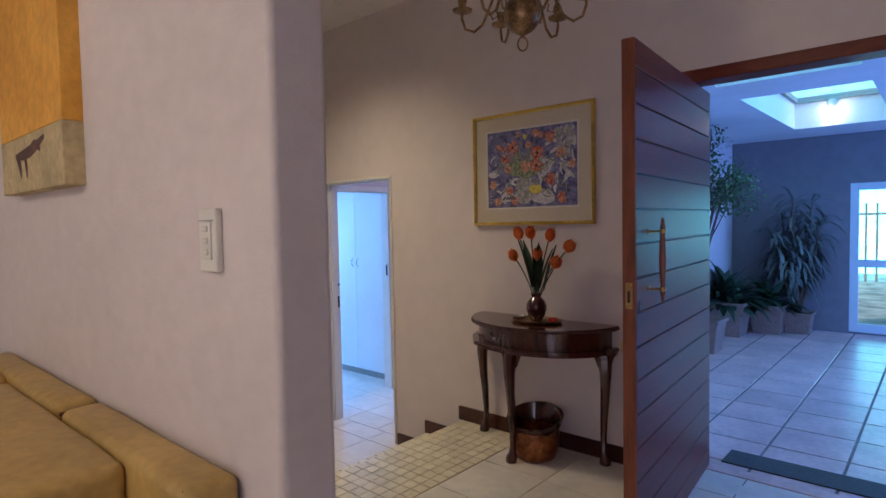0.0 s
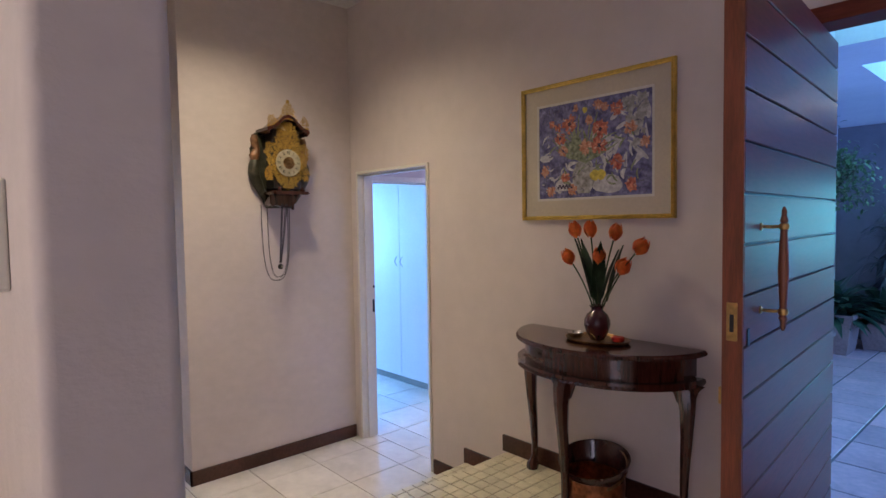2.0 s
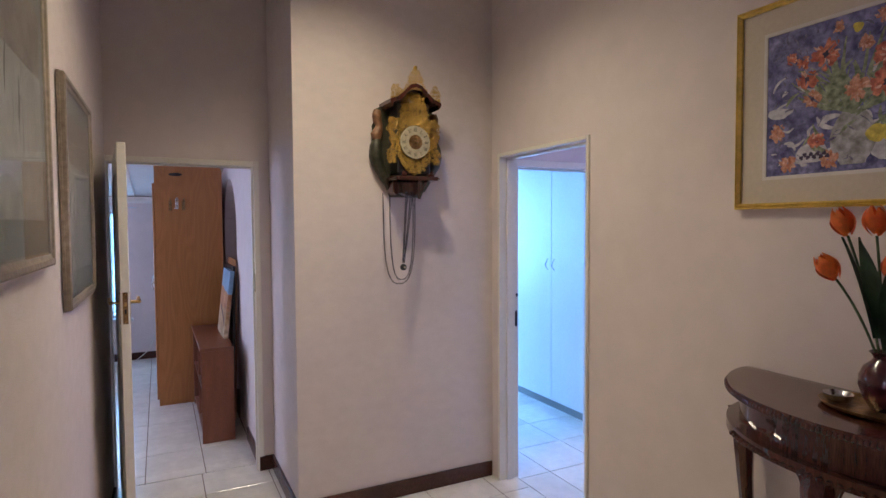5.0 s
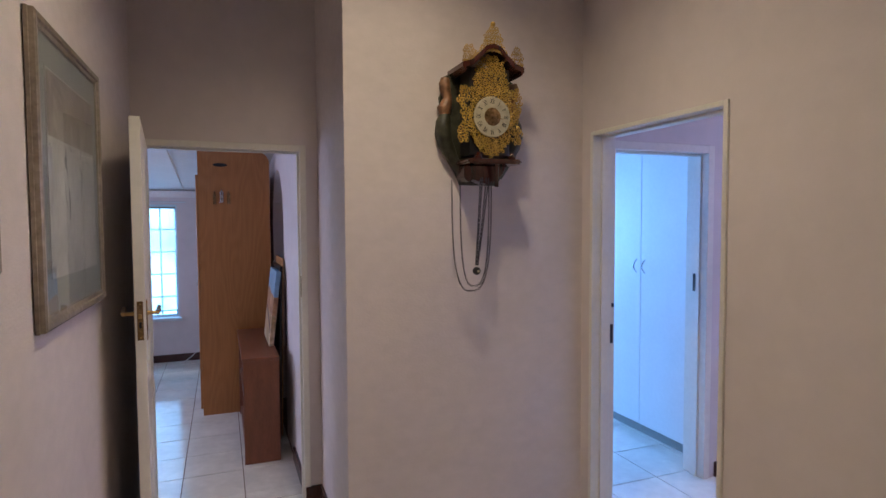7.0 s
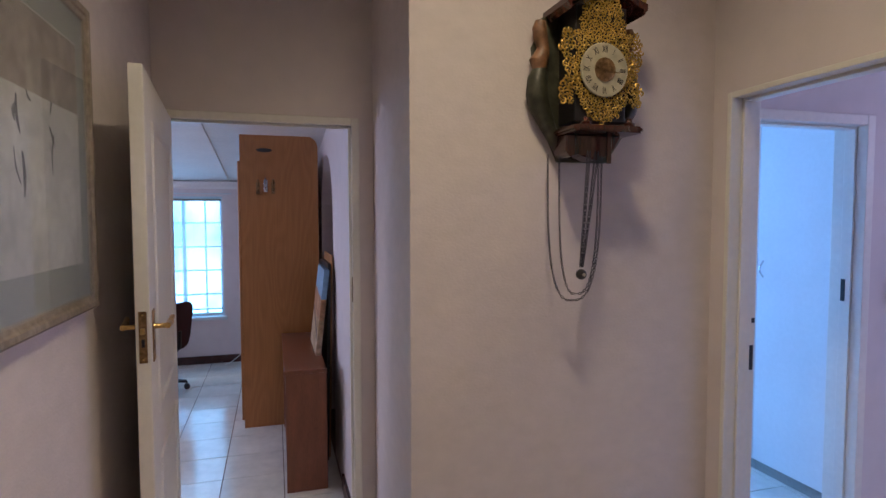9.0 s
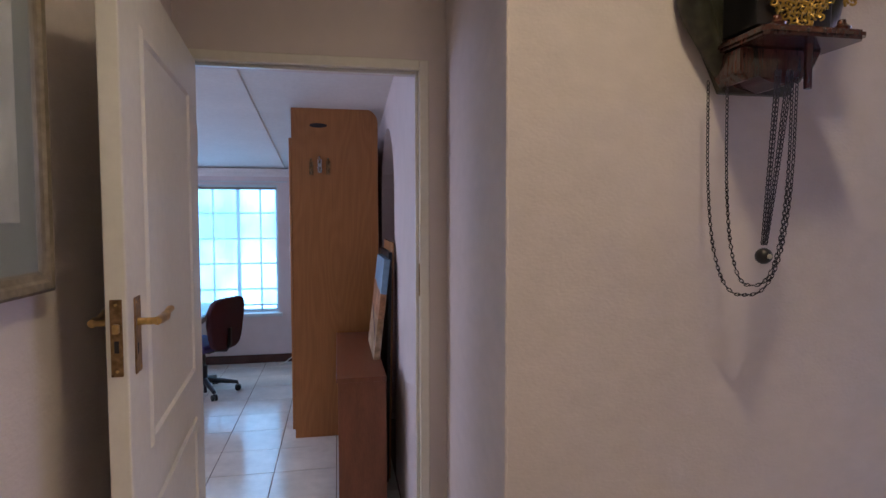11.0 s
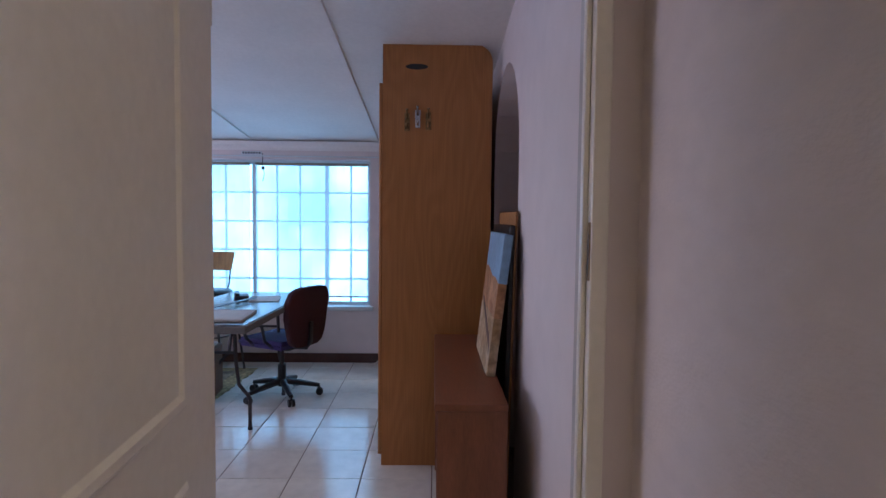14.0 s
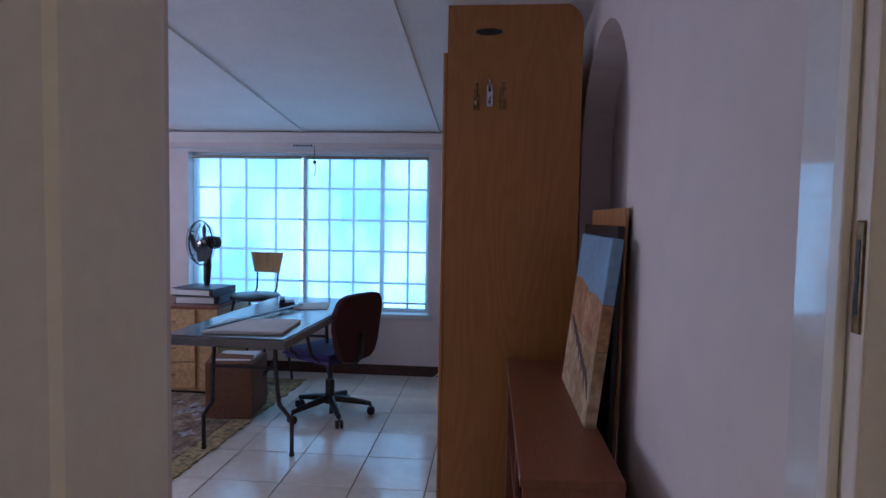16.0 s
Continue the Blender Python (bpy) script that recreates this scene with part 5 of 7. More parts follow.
            bmesh.ops.solidify(bm, geom=bm.faces[:], thickness=0.001)
            part("leaf", bm, "leaf", t, "", True)


tray_and_vase()


def copper_bucket():
    c = (-1.79, 2.845, UP)
    t = thing("copper_bucket", "old beaten copper bucket with dark flared rim under the console table", "bucket", place=c)
    bm = bmesh.new()
    lathe(bm, [(0.105, 0.002), (0.118, 0.01), (0.138, 0.07), (0.143, 0.13), (0.138, 0.17), (0.132, 0.168), (0.125, 0.03), (0.0, 0.025)], c, 32)
    part("bowl", bm, "copper", t, "", True)
    bm = bmesh.new()
    n = 32
    rows = []
    for r, z in ((0.140, 0.162), (0.146, 0.185), (0.160, 0.215), (0.168, 0.24), (0.160, 0.238), (0.138, 0.18)):
        rows.append([bm.verts.new((c[0] + r * math.cos(a), c[1] + r * 0.92 * math.sin(a), c[2] + z + (z - 0.16) * 0.45 * math.cos(a - 1.6))) for a in [2 * math.pi * k / n for k in range(n)]])
    for a, b in zip(rows, rows[1:]):
        for k in range(n):
            bm.faces.new((a[k], a[(k + 1) % n], b[(k + 1) % n], b[k]))
    part("rim", bm, "mahogany", t, "dark flared rim", True)
    bm = bmesh.new()
    tube(bm, [(c[0] + 0.15 * math.cos(a), c[1] + 0.15 * math.sin(a), c[2] + 0.205 + 0.05 * math.sin((a - 0.2) * 1.4)) for a in [-0.6 + 0.14 * k for k in range(16)]], 0.006, 8)
    part("handle", bm, "brass_old", t, "", True)


copper_bucket()


def ornate_clock():
    X, Y = -4.11, 2.452
    t = thing("wall_clock", "antique wall clock with pierced brass front on a carved wooden bracket", "clock", place=(X, Y, 1.8))
    F = -3.955
    # carved backboard with curved outline
    side = [(0.0, 1.80), (-0.10, 1.80), (-0.125, 1.87), (-0.16, 1.93), (-0.19, 1.99), (-0.205, 2.05), (-0.195, 2.11), (-0.175, 2.14), (-0.20, 2.17), (-0.205, 2.21), (-0.185, 2.235), (-0.19, 2.30), (-0.12, 2.34), (0, 2.36)]
    outline = [(Y + u, z) for u, z in side] + [(Y - u, z) for u, z in side[-2:0:-1]]
    to_wall = Matrix(((0, 0, 1, 0), (1, 0, 0, 0), (0, 1, 0, 0), (0, 0, 0, 1)))
    bm = bmesh.new()
    slab(bm, outline, 0.022, Matrix.Translation((X + 0.001, 0, 0)) @ to_wall)
    rounded(bm, 0.004, 1)
    part("backboard", bm, "clock_green", t, "dark green carved backboard")
    for s in (-1, 1):
        bm = bmesh.new()
        tube(bm, [(X + 0.032, Y + s * u, z) for u, z in ((0.178, 2.295), (0.182, 2.27), (0.178, 2.235), (0.168, 2.205), (0.172, 2.18), (0.186, 2.155), (0.182, 2.125))], [0.020, 0.027, 0.026, 0.022, 0.028, 0.034, 0.024], 12)
        part("figure_carving", bm, "clock_tan", t, "brown painted carved figure side", True)
        bm = bmesh.new()
        tube(bm, [(X + 0.030, Y + s * u, z) for u, z in ((0.178, 2.13), (0.188, 2.09), (0.190, 2.04), (0.180, 1.995), (0.160, 1.955), (0.140, 1.915), (0.118, 1.875), (0.10, 1.84))], [0.026, 0.036, 0.040, 0.038, 0.033, 0.028, 0.024, 0.018], 12)
        part("scroll_carving", bm, "clock_green", t, "dark green carved scroll side", True)
    body = part("movement_case", rbox(X + 0.022, Y - 0.10, 1.93, F - 0.012, Y + 0.10, 2.33, 0.004), "black", t, "dark open movement case")
    # hood
    bm = bmesh.new()
    hood = [(-0.155, 2.315), (-0.155, 2.335), (-0.11, 2.35), (-0.07, 2.385), (-0.035, 2.42), (0, 2.43)]
    hood = hood + [(-u, z) for u, z in hood[-2::-1]]
    inner = [(u * 0.9, z - 0.02) for u, z in hood[::-1]]
    slab(bm, [(Y + u, z) for u, z in hood + inner], F - X + 0.03, Matrix.Translation((X + 0.002, 0, 0)) @ to_wall)
    part("hood", bm, "mahogany", t, "dark arched wooden hood")

    rnd = random.Random(3)

    def curls(bm, inside, u0, u1, z0, z1, x, step=0.016, r=0.0085, thick=0.0028):
        z = z0
        row = 0
        while z < z1:
            u = u0 + (step / 2 if row % 2 else 0)
            while u < u1:
                uu, zz = u + rnd.uniform(-0.003, 0.003), z + rnd.uniform(-0.003, 0.003)
                if inside(uu, zz):
                    ph, turn = rnd.uniform(0, 6.28), rnd.choice((-1, 1))
                    pts = [(x + 0.003 * math.sin(k * 0.8), Y + uu + turn * (r * (1 - 0.07 * k)) * math.cos(ph + 0.62 * k), zz + (r * (1 - 0.07 * k)) * math.sin(ph + 0.62 * k)) for k in range(10)]
                    tube(bm, pts, thick, 5)
                u += step
            z += step * 0.8
            row += 1

    crown = lambda u, z: z < 2.375 + 0.150 * math.exp(-((u / 0.054) ** 2)) + 0.050 * math.exp(-(((abs(u) - 0.122) / 0.026) ** 4)) and z > 2.36 + 0.055 * math.cos(min(1.5, abs(u) * 14)) - 0.02 and abs(u) < 0.15  # noqa: E731
    bm = bmesh.new()
    curls(bm, crown, -0.15, 0.15, 2.33, 2.55, F + 0.020, 0.0150, 0.0085, 0.0024)
    bmesh.ops.create_icosphere(bm, subdivisions=2, radius=0.012, matrix=Matrix.Translation((F + 0.02, Y, 2.520)))
    top = part("crown", bm, "gilt", t, "pierced gilt brass crown", True)
    bm = bmesh.new()
    pts = [(F + 0.022, Y + u, 2.345 + 0.06 * math.cos(min(1.57, abs(u) * 14))) for u in [-0.15 + 0.0125 * k for k in range(25)]]
    tube(bm, pts, 0.007, 6)
    part("crown_rail", bm, "gilt", top, "", True)

    def front(u, z):
        w = 0.100 + 0.012 * math.exp(-(((z - 2.10) / 0.075) ** 2)) if z < 2.24 else 0.088 * max(0, 1 - ((z - 2.24) / 0.15) ** 2) ** 0.5
        if z < 2.0:
            w = 0.095 * max(0, (z - 1.925) / 0.075) ** 0.5
        return abs(u) < w and (u * u + (z - 2.105) ** 2) > 0.088**2

    bm = bmesh.new()
    curls(bm, front, -0.13, 0.13, 1.925, 2.39, F, 0.0158, 0.0088, 0.0024)
    part("fret_front", bm, "gilt", t, "pierced gilt brass front", True)
    bm = bmesh.new()
    slab(bm, [(Y + 0.095 * math.cos(a), 2.13 + 0.18 * math.sin(a)) for a in [2 * math.pi * k / 24 for k in range(24)]], 0.003, Matrix.Translation((F - 0.010, 0, 0)) @ to_wall)
    part("front_plate", bm, "steel_dark", t, "dark backing plate behind the fret")

    for s in (-1, 1):
        wings = lambda u, z: 1.99 < z < 2.235 and abs(s * u - 0.128 - 0.012 * math.sin((z - 1.98) * 40)) < 0.024  # noqa: E731
        bm = bmesh.new()
        curls(bm, wings, -0.16, 0.16, 1.98, 2.24, F - 0.004, 0.0175, 0.010, 0.003)
        part("side_fret", bm, "gilt", t, "pierced brass side scroll", True)
    # dial
    bm = bmesh.new()
    R = Matrix.Rotation(math.pi / 2, 3, "Y")
    lathe(bm, [(0.0, 0.0), (0.089, 0.0), (0.093, 0.004), (0.091, 0.008), (0.0, 0.0085)], (F + 0.004, Y, 2.105), 40, R)
    dial = part("dial", bm, "dial", t, "cream chapter ring with black roman numerals", True)
    bm = bmesh.new()
    lathe(bm, [(0.0, 0.0), (0.039, 0.0), (0.041, 0.003), (0.038, 0.0045), (0.0, 0.003)], (F + 0.0125, Y, 2.105), 32, R)
    part("dial_centre", bm, "brass_old", dial, "dull brass dial centre", True)
    for k, txt in enumerate(("XII", "I", "II", "III", "IIII", "V", "VI", "VII", "VIII", "IX", "X", "XI")):
        font = bpy.data.curves.new("numeral", "FONT")
        font.body, font.size, font.align_x, font.align_y, font.extrude = txt, 0.029, "CENTER", "CENTER", 0.0004
        tmp = bpy.data.objects.new("numeral", font)
        me = bpy.data.meshes.new_from_object(tmp)
        bpy.data.objects.remove(tmp)
        me.transform(Matrix.Diagonal((0.62, 1.15, 1, 1)))
        a = -k * math.pi / 6
        m = Matrix.Translation((F + 0.0128, Y - 0.069 * math.sin(a), 2.105 + 0.069 * math.cos(a))) @ to_wall @ Matrix.Rotation(a, 4, "Z")
        me.transform(world_of(dial).inverted() @ m)
        me.materials.append(M["black"])
        ob = new("numeral", me)
        ob.parent = dial
    for ang, ln, w in ((-1.25, 0.036, 0.006), (-1.75, 0.055, 0.005)):
        bm = bmesh.new()
        slab(bm, [(-w * 0.4, -0.012), (w * 0.4, -0.012), (w, ln * 0.5), (w * 0.4, ln * 0.7), (0, ln), (-w * 0.4, ln * 0.7), (-w, ln * 0.5)], 0.001, Matrix.Translation((F + 0.0175, Y, 2.105)) @ to_wall @ Matrix.Rotation(ang, 4, "Z"))
        part("hand_pointer", bm, "brass_old", dial, "brass clock pointer")
    # bracket shelf
    bm = bmesh.new()
    slab(bm, [(X, Y - 0.135), (F + 0.045, Y - 0.135), (F + 0.06, Y - 0.12), (F + 0.06, Y + 0.12), (F + 0.045, Y + 0.135), (X, Y + 0.135)], 0.022, Matrix.Translation((0, 0, 1.888)))
    bmesh.ops.bevel(bm, geom=[e for e in bm.edges if abs(e.verts[0].co.z - e.verts[1].co.z) < 1e-5], offset=0.007, segments=2, affect="EDGES")
    part("shelf", bm, "mahogany", t, "dark moulded bracket shelf")
    bm = bmesh.new()
    sc = [(-0.12, 1.888), (-0.12, 1.83), (-0.10, 1.808), (-0.075, 1.825), (-0.05, 1.812), (0, 1.80), (0.04, 1.812), (0.075, 1.84), (0.10, 1.888)]
    slab(bm, [(Y + u, z) for u, z in sc], 0.10, Matrix.Translation((X + 0.02, 0, 0)) @ to_wall)
    rounded(bm, 0.004, 1)
    part("bracket", bm, "mahogany", t, "scalloped wooden bracket")
    for u in (-0.075, 0.095):
        bm = bmesh.new()
        lathe(bm, [(0.006, 0), (0.018, 0.004), (0.02, 0.012), (0.01, 0.02), (0.008, 0.03)], (F + 0.02, Y + u, 1.910), 14)
        part("finial", bm, "mahogany", t, "", True)
    part("pendulum_rod", rbox(F - 0.004, Y + 0.018, 1.785, F + 0.006, Y + 0.036, 1.90, 0.002, 1), "mahogany", t)

    # chains
    def chain(pts):
        bm = bmesh.new()
        P = [Vector(p) for p in pts]
        seg = []
        for a, b in zip(P, P[1:]):
            n = max(1, round((b - a).length / 0.0105))
            seg += [(a.lerp(b, k / n), (b - a).normalized()) for k in range(n)]
        for k, (p, way) in enumerate(seg):
            q = way.to_track_quat("Z", "Y").to_matrix() @ Matrix.Rotation(k % 2 * math.pi / 2, 3, "Z")
            loop = [p + q @ Vector((0.0036 * math.cos(a), 0, 0.0078 * math.sin(a))) for a in [2 * math.pi * j / 6 for j in range(6)]]
            tube(bm, loop, 0.0014, 4, True)
        part("chain", bm, "steel_dark", t, "dark metal link chain", True)

    xc = F + 0.0
    for ua, ub, zl, xa in ((-0.155, 0.0, 1.300, -4.06), (-0.125, -0.012, 1.325, -4.03)):
        pts = []
        for k in range(31):
            s = k / 30
            a = math.pi * s
            uu = (ua + ub) / 2 - (ub - ua) / 2 * math.copysign(abs(math.cos(a)) ** 0.55, math.cos(a))
            taper = 0.72 + 0.28 * abs(math.cos(a)) ** 0.5
            mid_u = -0.088
            uu = mid_u + (uu - mid_u) * taper
            pts.append((xa + (xc - xa) * s, Y + uu, zl + (1.815 - zl) * (1 - math.sin(a) ** 0.45)))
        chain(pts)
    for u0, u1 in ((-0.055, -0.080), (-0.046, -0.076), (-0.026, -0.072), (-0.014, -0.070)):
        chain([(xc, Y + u0, 1.82), (xc, Y + (u0 + u1) / 2, 1.61), (xc, Y + u1, 1.42)])
    bm = bmesh.new()
    bmesh.ops.create_icosphere(bm, subdivisions=3, radius=0.019, matrix=Matrix.Translation((xc, Y - 0.075, 1.398)))
    ring = part("chain_weight", bm, "black", t, "dark metal chain weight", True)
    bm = bmesh.new()
    lathe(bm, [(0.003, 0), (0.006, 0), (0.006, 0.003), (0.003, 0.003)], (xc + 0.0175, Y - 0.075, 1.398), 10, R)
    part("weight_hole", bm, "dial", ring, "", True)


ornate_clock()


def chandelier():
    c = Vector((-1.240, 1.93, -0.036))
    t = thing("chandelier", "antique brass chandelier with curved arms hanging from the ceiling", "chandelier", place=(c.x, c.y, 2.4))
    bm = bmesh.new()
    lathe(bm, [(0.004, 2.455), (0.02, 2.462), (0.045, 2.478), (0.066, 2.505), (0.072, 2.54), (0.066, 2.575), (0.04, 2.60), (0.018, 2.615), (0.015, 2.66), (0.028, 2.69), (0.012, 2.72), (0.010, 2.80), (0.02, 2.83), (0.008, 2.85)], (c.x, c.y, -0.036), 28)
    part("body", bm, "brass_old", t, "dull brass globe and stem", True)
    bm = bmesh.new()
    tube(bm, [(c.x, c.y, 2.77), (c.x, c.y, 3.30)], 0.006, 8)
    lathe(bm, [(0.012, 3.26), (0.05, 3.30), (0.055, 3.329)], (c.x, c.y, 0), 20)
    part("suspension", bm, "brass_old", t, "", True)
    bm = bmesh.new()
    tube(bm, [(c.x + 0.019 * 0.75 * math.cos(a), c.y + 0.019 * 0.66 * math.cos(a), 2.389 + 0.026 * math.sin(a)) for a in [2 * math.pi * k / 20 for k in range(20)]], 0.0034, 8, True)
    lathe(bm, [(0.004, 2.448), (0.010, 2.453), (0.004, 2.460)], (c.x, c.y, -0.036), 12)
    part("ring", bm, "brass_old", t, "brass pull ring", True)
    for k in range(6):
        a = k * math.pi / 3 + 0.45
        d = Vector((math.cos(a), math.sin(a), 0))
        pts = [c + d * r + Vector((0, 0, z)) for r, z in ((0.014, 2.66), (0.05, 2.675), (0.10, 2.64), (0.13, 2.57), (0.155, 2.515), (0.19, 2.49), (0.225, 2.505), (0.238, 2.545), (0.236, 2.575))]
        bm = bmesh.new()
        tube(bm, pts, 0.0055, 8)
        tube(bm, [c + d * r + Vector((0, 0, z)) for r, z in ((0.13, 2.57), (0.115, 2.53), (0.095, 2.54), (0.10, 2.565))], 0.0035, 6)
        arm = part("arm", bm, "brass_old", t, "", True)
        bm = bmesh.new()
        p = pts[-1]
        lathe(bm, [(0.006, -0.012), (0.036, -0.002), (0.040, 0.006), (0.016, 0.010), (0.014, 0.03), (0.018, 0.034), (0.017, 0.05)], p, 18)
        part("candle_cup", bm, "brass_old", arm, "brass drip pan", True)
        bm = bmesh.new()
        lathe(bm, [(0.012, 0.05), (0.012, 0.12), (0.004, 0.125)], p, 12)
        part("candle_tube", bm, "mount", arm, "cream candle tube", True)


chandelier()
for x, y in ((-3.22, 1.93), (-2.75, 1.25), (-1.3, -2.0)):
    t = thing("ceiling_light", "small round white recessed ceiling light", "ceiling light", "recessed ceiling lights", place=(x, y, CEIL))
    bm = bmesh.new()
    lathe(bm, [(0.042, -0.001), (0.058, -0.003), (0.060, -0.012), (0.052, -0.014), (0.044, -0.010), (0.042, -0.003)], (x, y, CEIL), 24)
    part("trim_ring", bm, "chrome", t, "", True)

# ---- lobby things ----
t = thing("framed_picture", "small black framed picture with pale mount on the lobby wall", "picture", place=(-4.24, 4.72, 1.3))
bm = bmesh.new()
for s in ((4.47, 1.27, 4.94, 1.295), (4.47, 1.80, 4.94, 1.825), (4.47, 1.295, 4.495, 1.80), (4.915, 1.295, 4.94, 1.80)):
    box(bm, -4.249, s[0], s[1], -4.225, s[2], s[3])
part("frame", bm, "black", t)
part("mount", rbox(-4.248, 4.49, 1.29, -4.238, 4.92, 1.805, 0.001, 1), "paper", t)
part("print", rbox(-4.240, 4.57, 1.37, -4.2365, 4.84, 1.72, 0.0005, 1), "art_grey", t, "grey landscape print")
t = thing("light_switch", "white single light switch on the lobby wall", "light switch", place=(-4.25, 4.27, 1.24))
part("plate", rbox(-4.2495, 4.235, 1.18, -4.238, 4.305, 1.30, 0.003), "plastic_white", t)
part("rocker", rbox(-4.239, 4.255, 1.22, -4.233, 4.285, 1.26, 0.002), "plastic_white", t)

# ---- study ----


def study_window():
    y0, y1, z0, z1 = WIN
    w = thing("window_1", "wide white steel window with burglar bars", "window", kind="structure", place=(-8.97, 0, z0))
    x = -8.985
    for s in ((y0, z0, y1, z0 + 0.035), (y0, z1 - 0.035, y1, z1), (y0, z0 + 0.035, y0 + 0.035, z1 - 0.035), (y1 - 0.035, z0 + 0.035, y1, z1 - 0.035)):
        part("window_frame", rbox(x - 0.025, s[0], s[1], x + 0.025, s[2], s[3], 0.003, 1), "window_paint", w)
    for y in (-0.267, 0.395):
        part("mullion", rbox(x - 0.024, y - 0.018, z0 + 0.036, x + 0.024, y + 0.018, z1 - 0.036, 0.003, 1), "window_paint", w)
    for y in (-1.02, -0.79, -0.53, -0.061, 0.148, 0.615):
        part("glazing_bar", rbox(x - 0.012, y - 0.009, z0 + 0.036, x + 0.012, y + 0.009, z1 - 0.036, 0.002, 1), "window_paint", w)
    for z in (1.545, 1.281, 1.021, 0.754):
        part("glazing_bar", rbox(x - 0.013, y0 + 0.036, z - 0.009, x + 0.013, y1 - 0.036, z + 0.009, 0.002, 1), "window_paint", w)
    ys = [y0 + 0.035, -1.02, -0.79, -0.53, -0.267, -0.061, 0.148, 0.395, 0.615, y1 - 0.035]
    zs = [z0 + 0.035, 0.754, 1.021, 1.281, 1.545, z1 - 0.035]
    for a, b in zip(ys, ys[1:]):
        for c, d in zip(zs, zs[1:]):
            bm = bmesh.new()
            box(bm, x - 0.006, a, c, x - 0.003, b, d)
            part("pane", bm, "glass", w).visible_shadow = False
    bm = rbox(-9.02, y0 - 0.03, z0 - 0.03, -8.835, y1 + 0.03, z0 + 0.006, 0.004)
    part("window_sill", bm, "window_paint", w)


study_window()
bm = bmesh.new()
v = [bm.verts.new(p) for p in ((-10.2, -4.2, -0.6), (-10.2, 3.6, -0.6), (-10.2, 3.6, 3.6), (-10.2, -4.2, 3.6))]
bm.faces.new(v)
structure("backdrop", bm, "day_glow", "bright hazy daylight and foliage outside the window")


def roller_blind(y0, y1, low):
    t = thing("roller_blind", "thin white translucent blind drawn down over the window", "blind", "blinds on the study window", place=(-8.9, (y0 + y1) / 2, 1.77))
    bm = bmesh.new()
    n = 14
    rows = []
    for r in range(9):
        z = low + (1.787 - low) * r / 8
        rows.append([bm.verts.new((-8.905 + 0.004 * math.sin(k * 1.9 + r * 0.7), y0 + (y1 - y0) * k / n, z)) for k in range(n + 1)])
    for r in range(8):
        for k in range(n):
            bm.faces.new((rows[r][k], rows[r][k + 1], rows[r + 1][k + 1], rows[r + 1][k]))
    part("fabric", bm, "blind", t)
    part("bottom_bar", rbox(-8.912, y0, low - 0.014, -8.898, y1, low, 0.003, 1), "window_paint", t)
    part("head_rail", rbox(-8.925, y0, 1.784, -8.88, y1, 1.807, 0.004, 1), "frame_grey", t, "grey head rail")


roller_blind(-1.225, -0.285, 0.58)
roller_blind(-0.235, 0.785, 0.605)
bm = bmesh.new()
tube(bm, [(-8.845, -1.6, 1.862), (-8.845, 0.9, 1.862)], 0.006, 8)
single("curtain_rail", bm, "window_paint", "thin white curtain rail above the study window", "curtain rail", smooth=True)
t = thing("air_vent", "small white wall vent with dark slots above the window", "vent", place=(-8.80, -0.255, 1.94))
part("plate", rbox(-8.868, -0.345, 1.875, -8.858, -0.165, 1.905, 0.002, 1), "window_paint", t)
for k in range(7):
    part("slot", rbox(-8.859, -0.335 + 0.024 * k, 1.882, -8.8565, -0.320 + 0.024 * k, 1.898, 0.001, 1), "black", t)
bm = bmesh.new()
tube(bm, [(-8.85, -0.155, 1.885), (-8.845, -0.152, 1.83), (-8.848, -0.158, 1.79), (-8.845, -0.15, 1.755), (-8.85, -0.14, 1.70), (-8.85, -0.155, 1.64)], 0.003, 6)
bmesh.ops.create_icosphere(bm, subdivisions=2, radius=0.016, matrix=Matrix.Translation((-8.845, -0.15, 1.755)))
single("blind_cord", bm, "black", "dark blind cord with a round toggle by the window", "cord", smooth=True)
bm = bmesh.new()
tube(bm, [(-8.85, 1.05, 0.25), (-8.84, 1.0, 0.12), (-8.82, 0.93, 0.06), (-8.78, 0.86, 0.012), (-8.74, 0.80, 0.006)], 0.005, 6)
single("power_cable", bm, "plastic_white", "white cable lying along the study skirting", "cable", smooth=True)


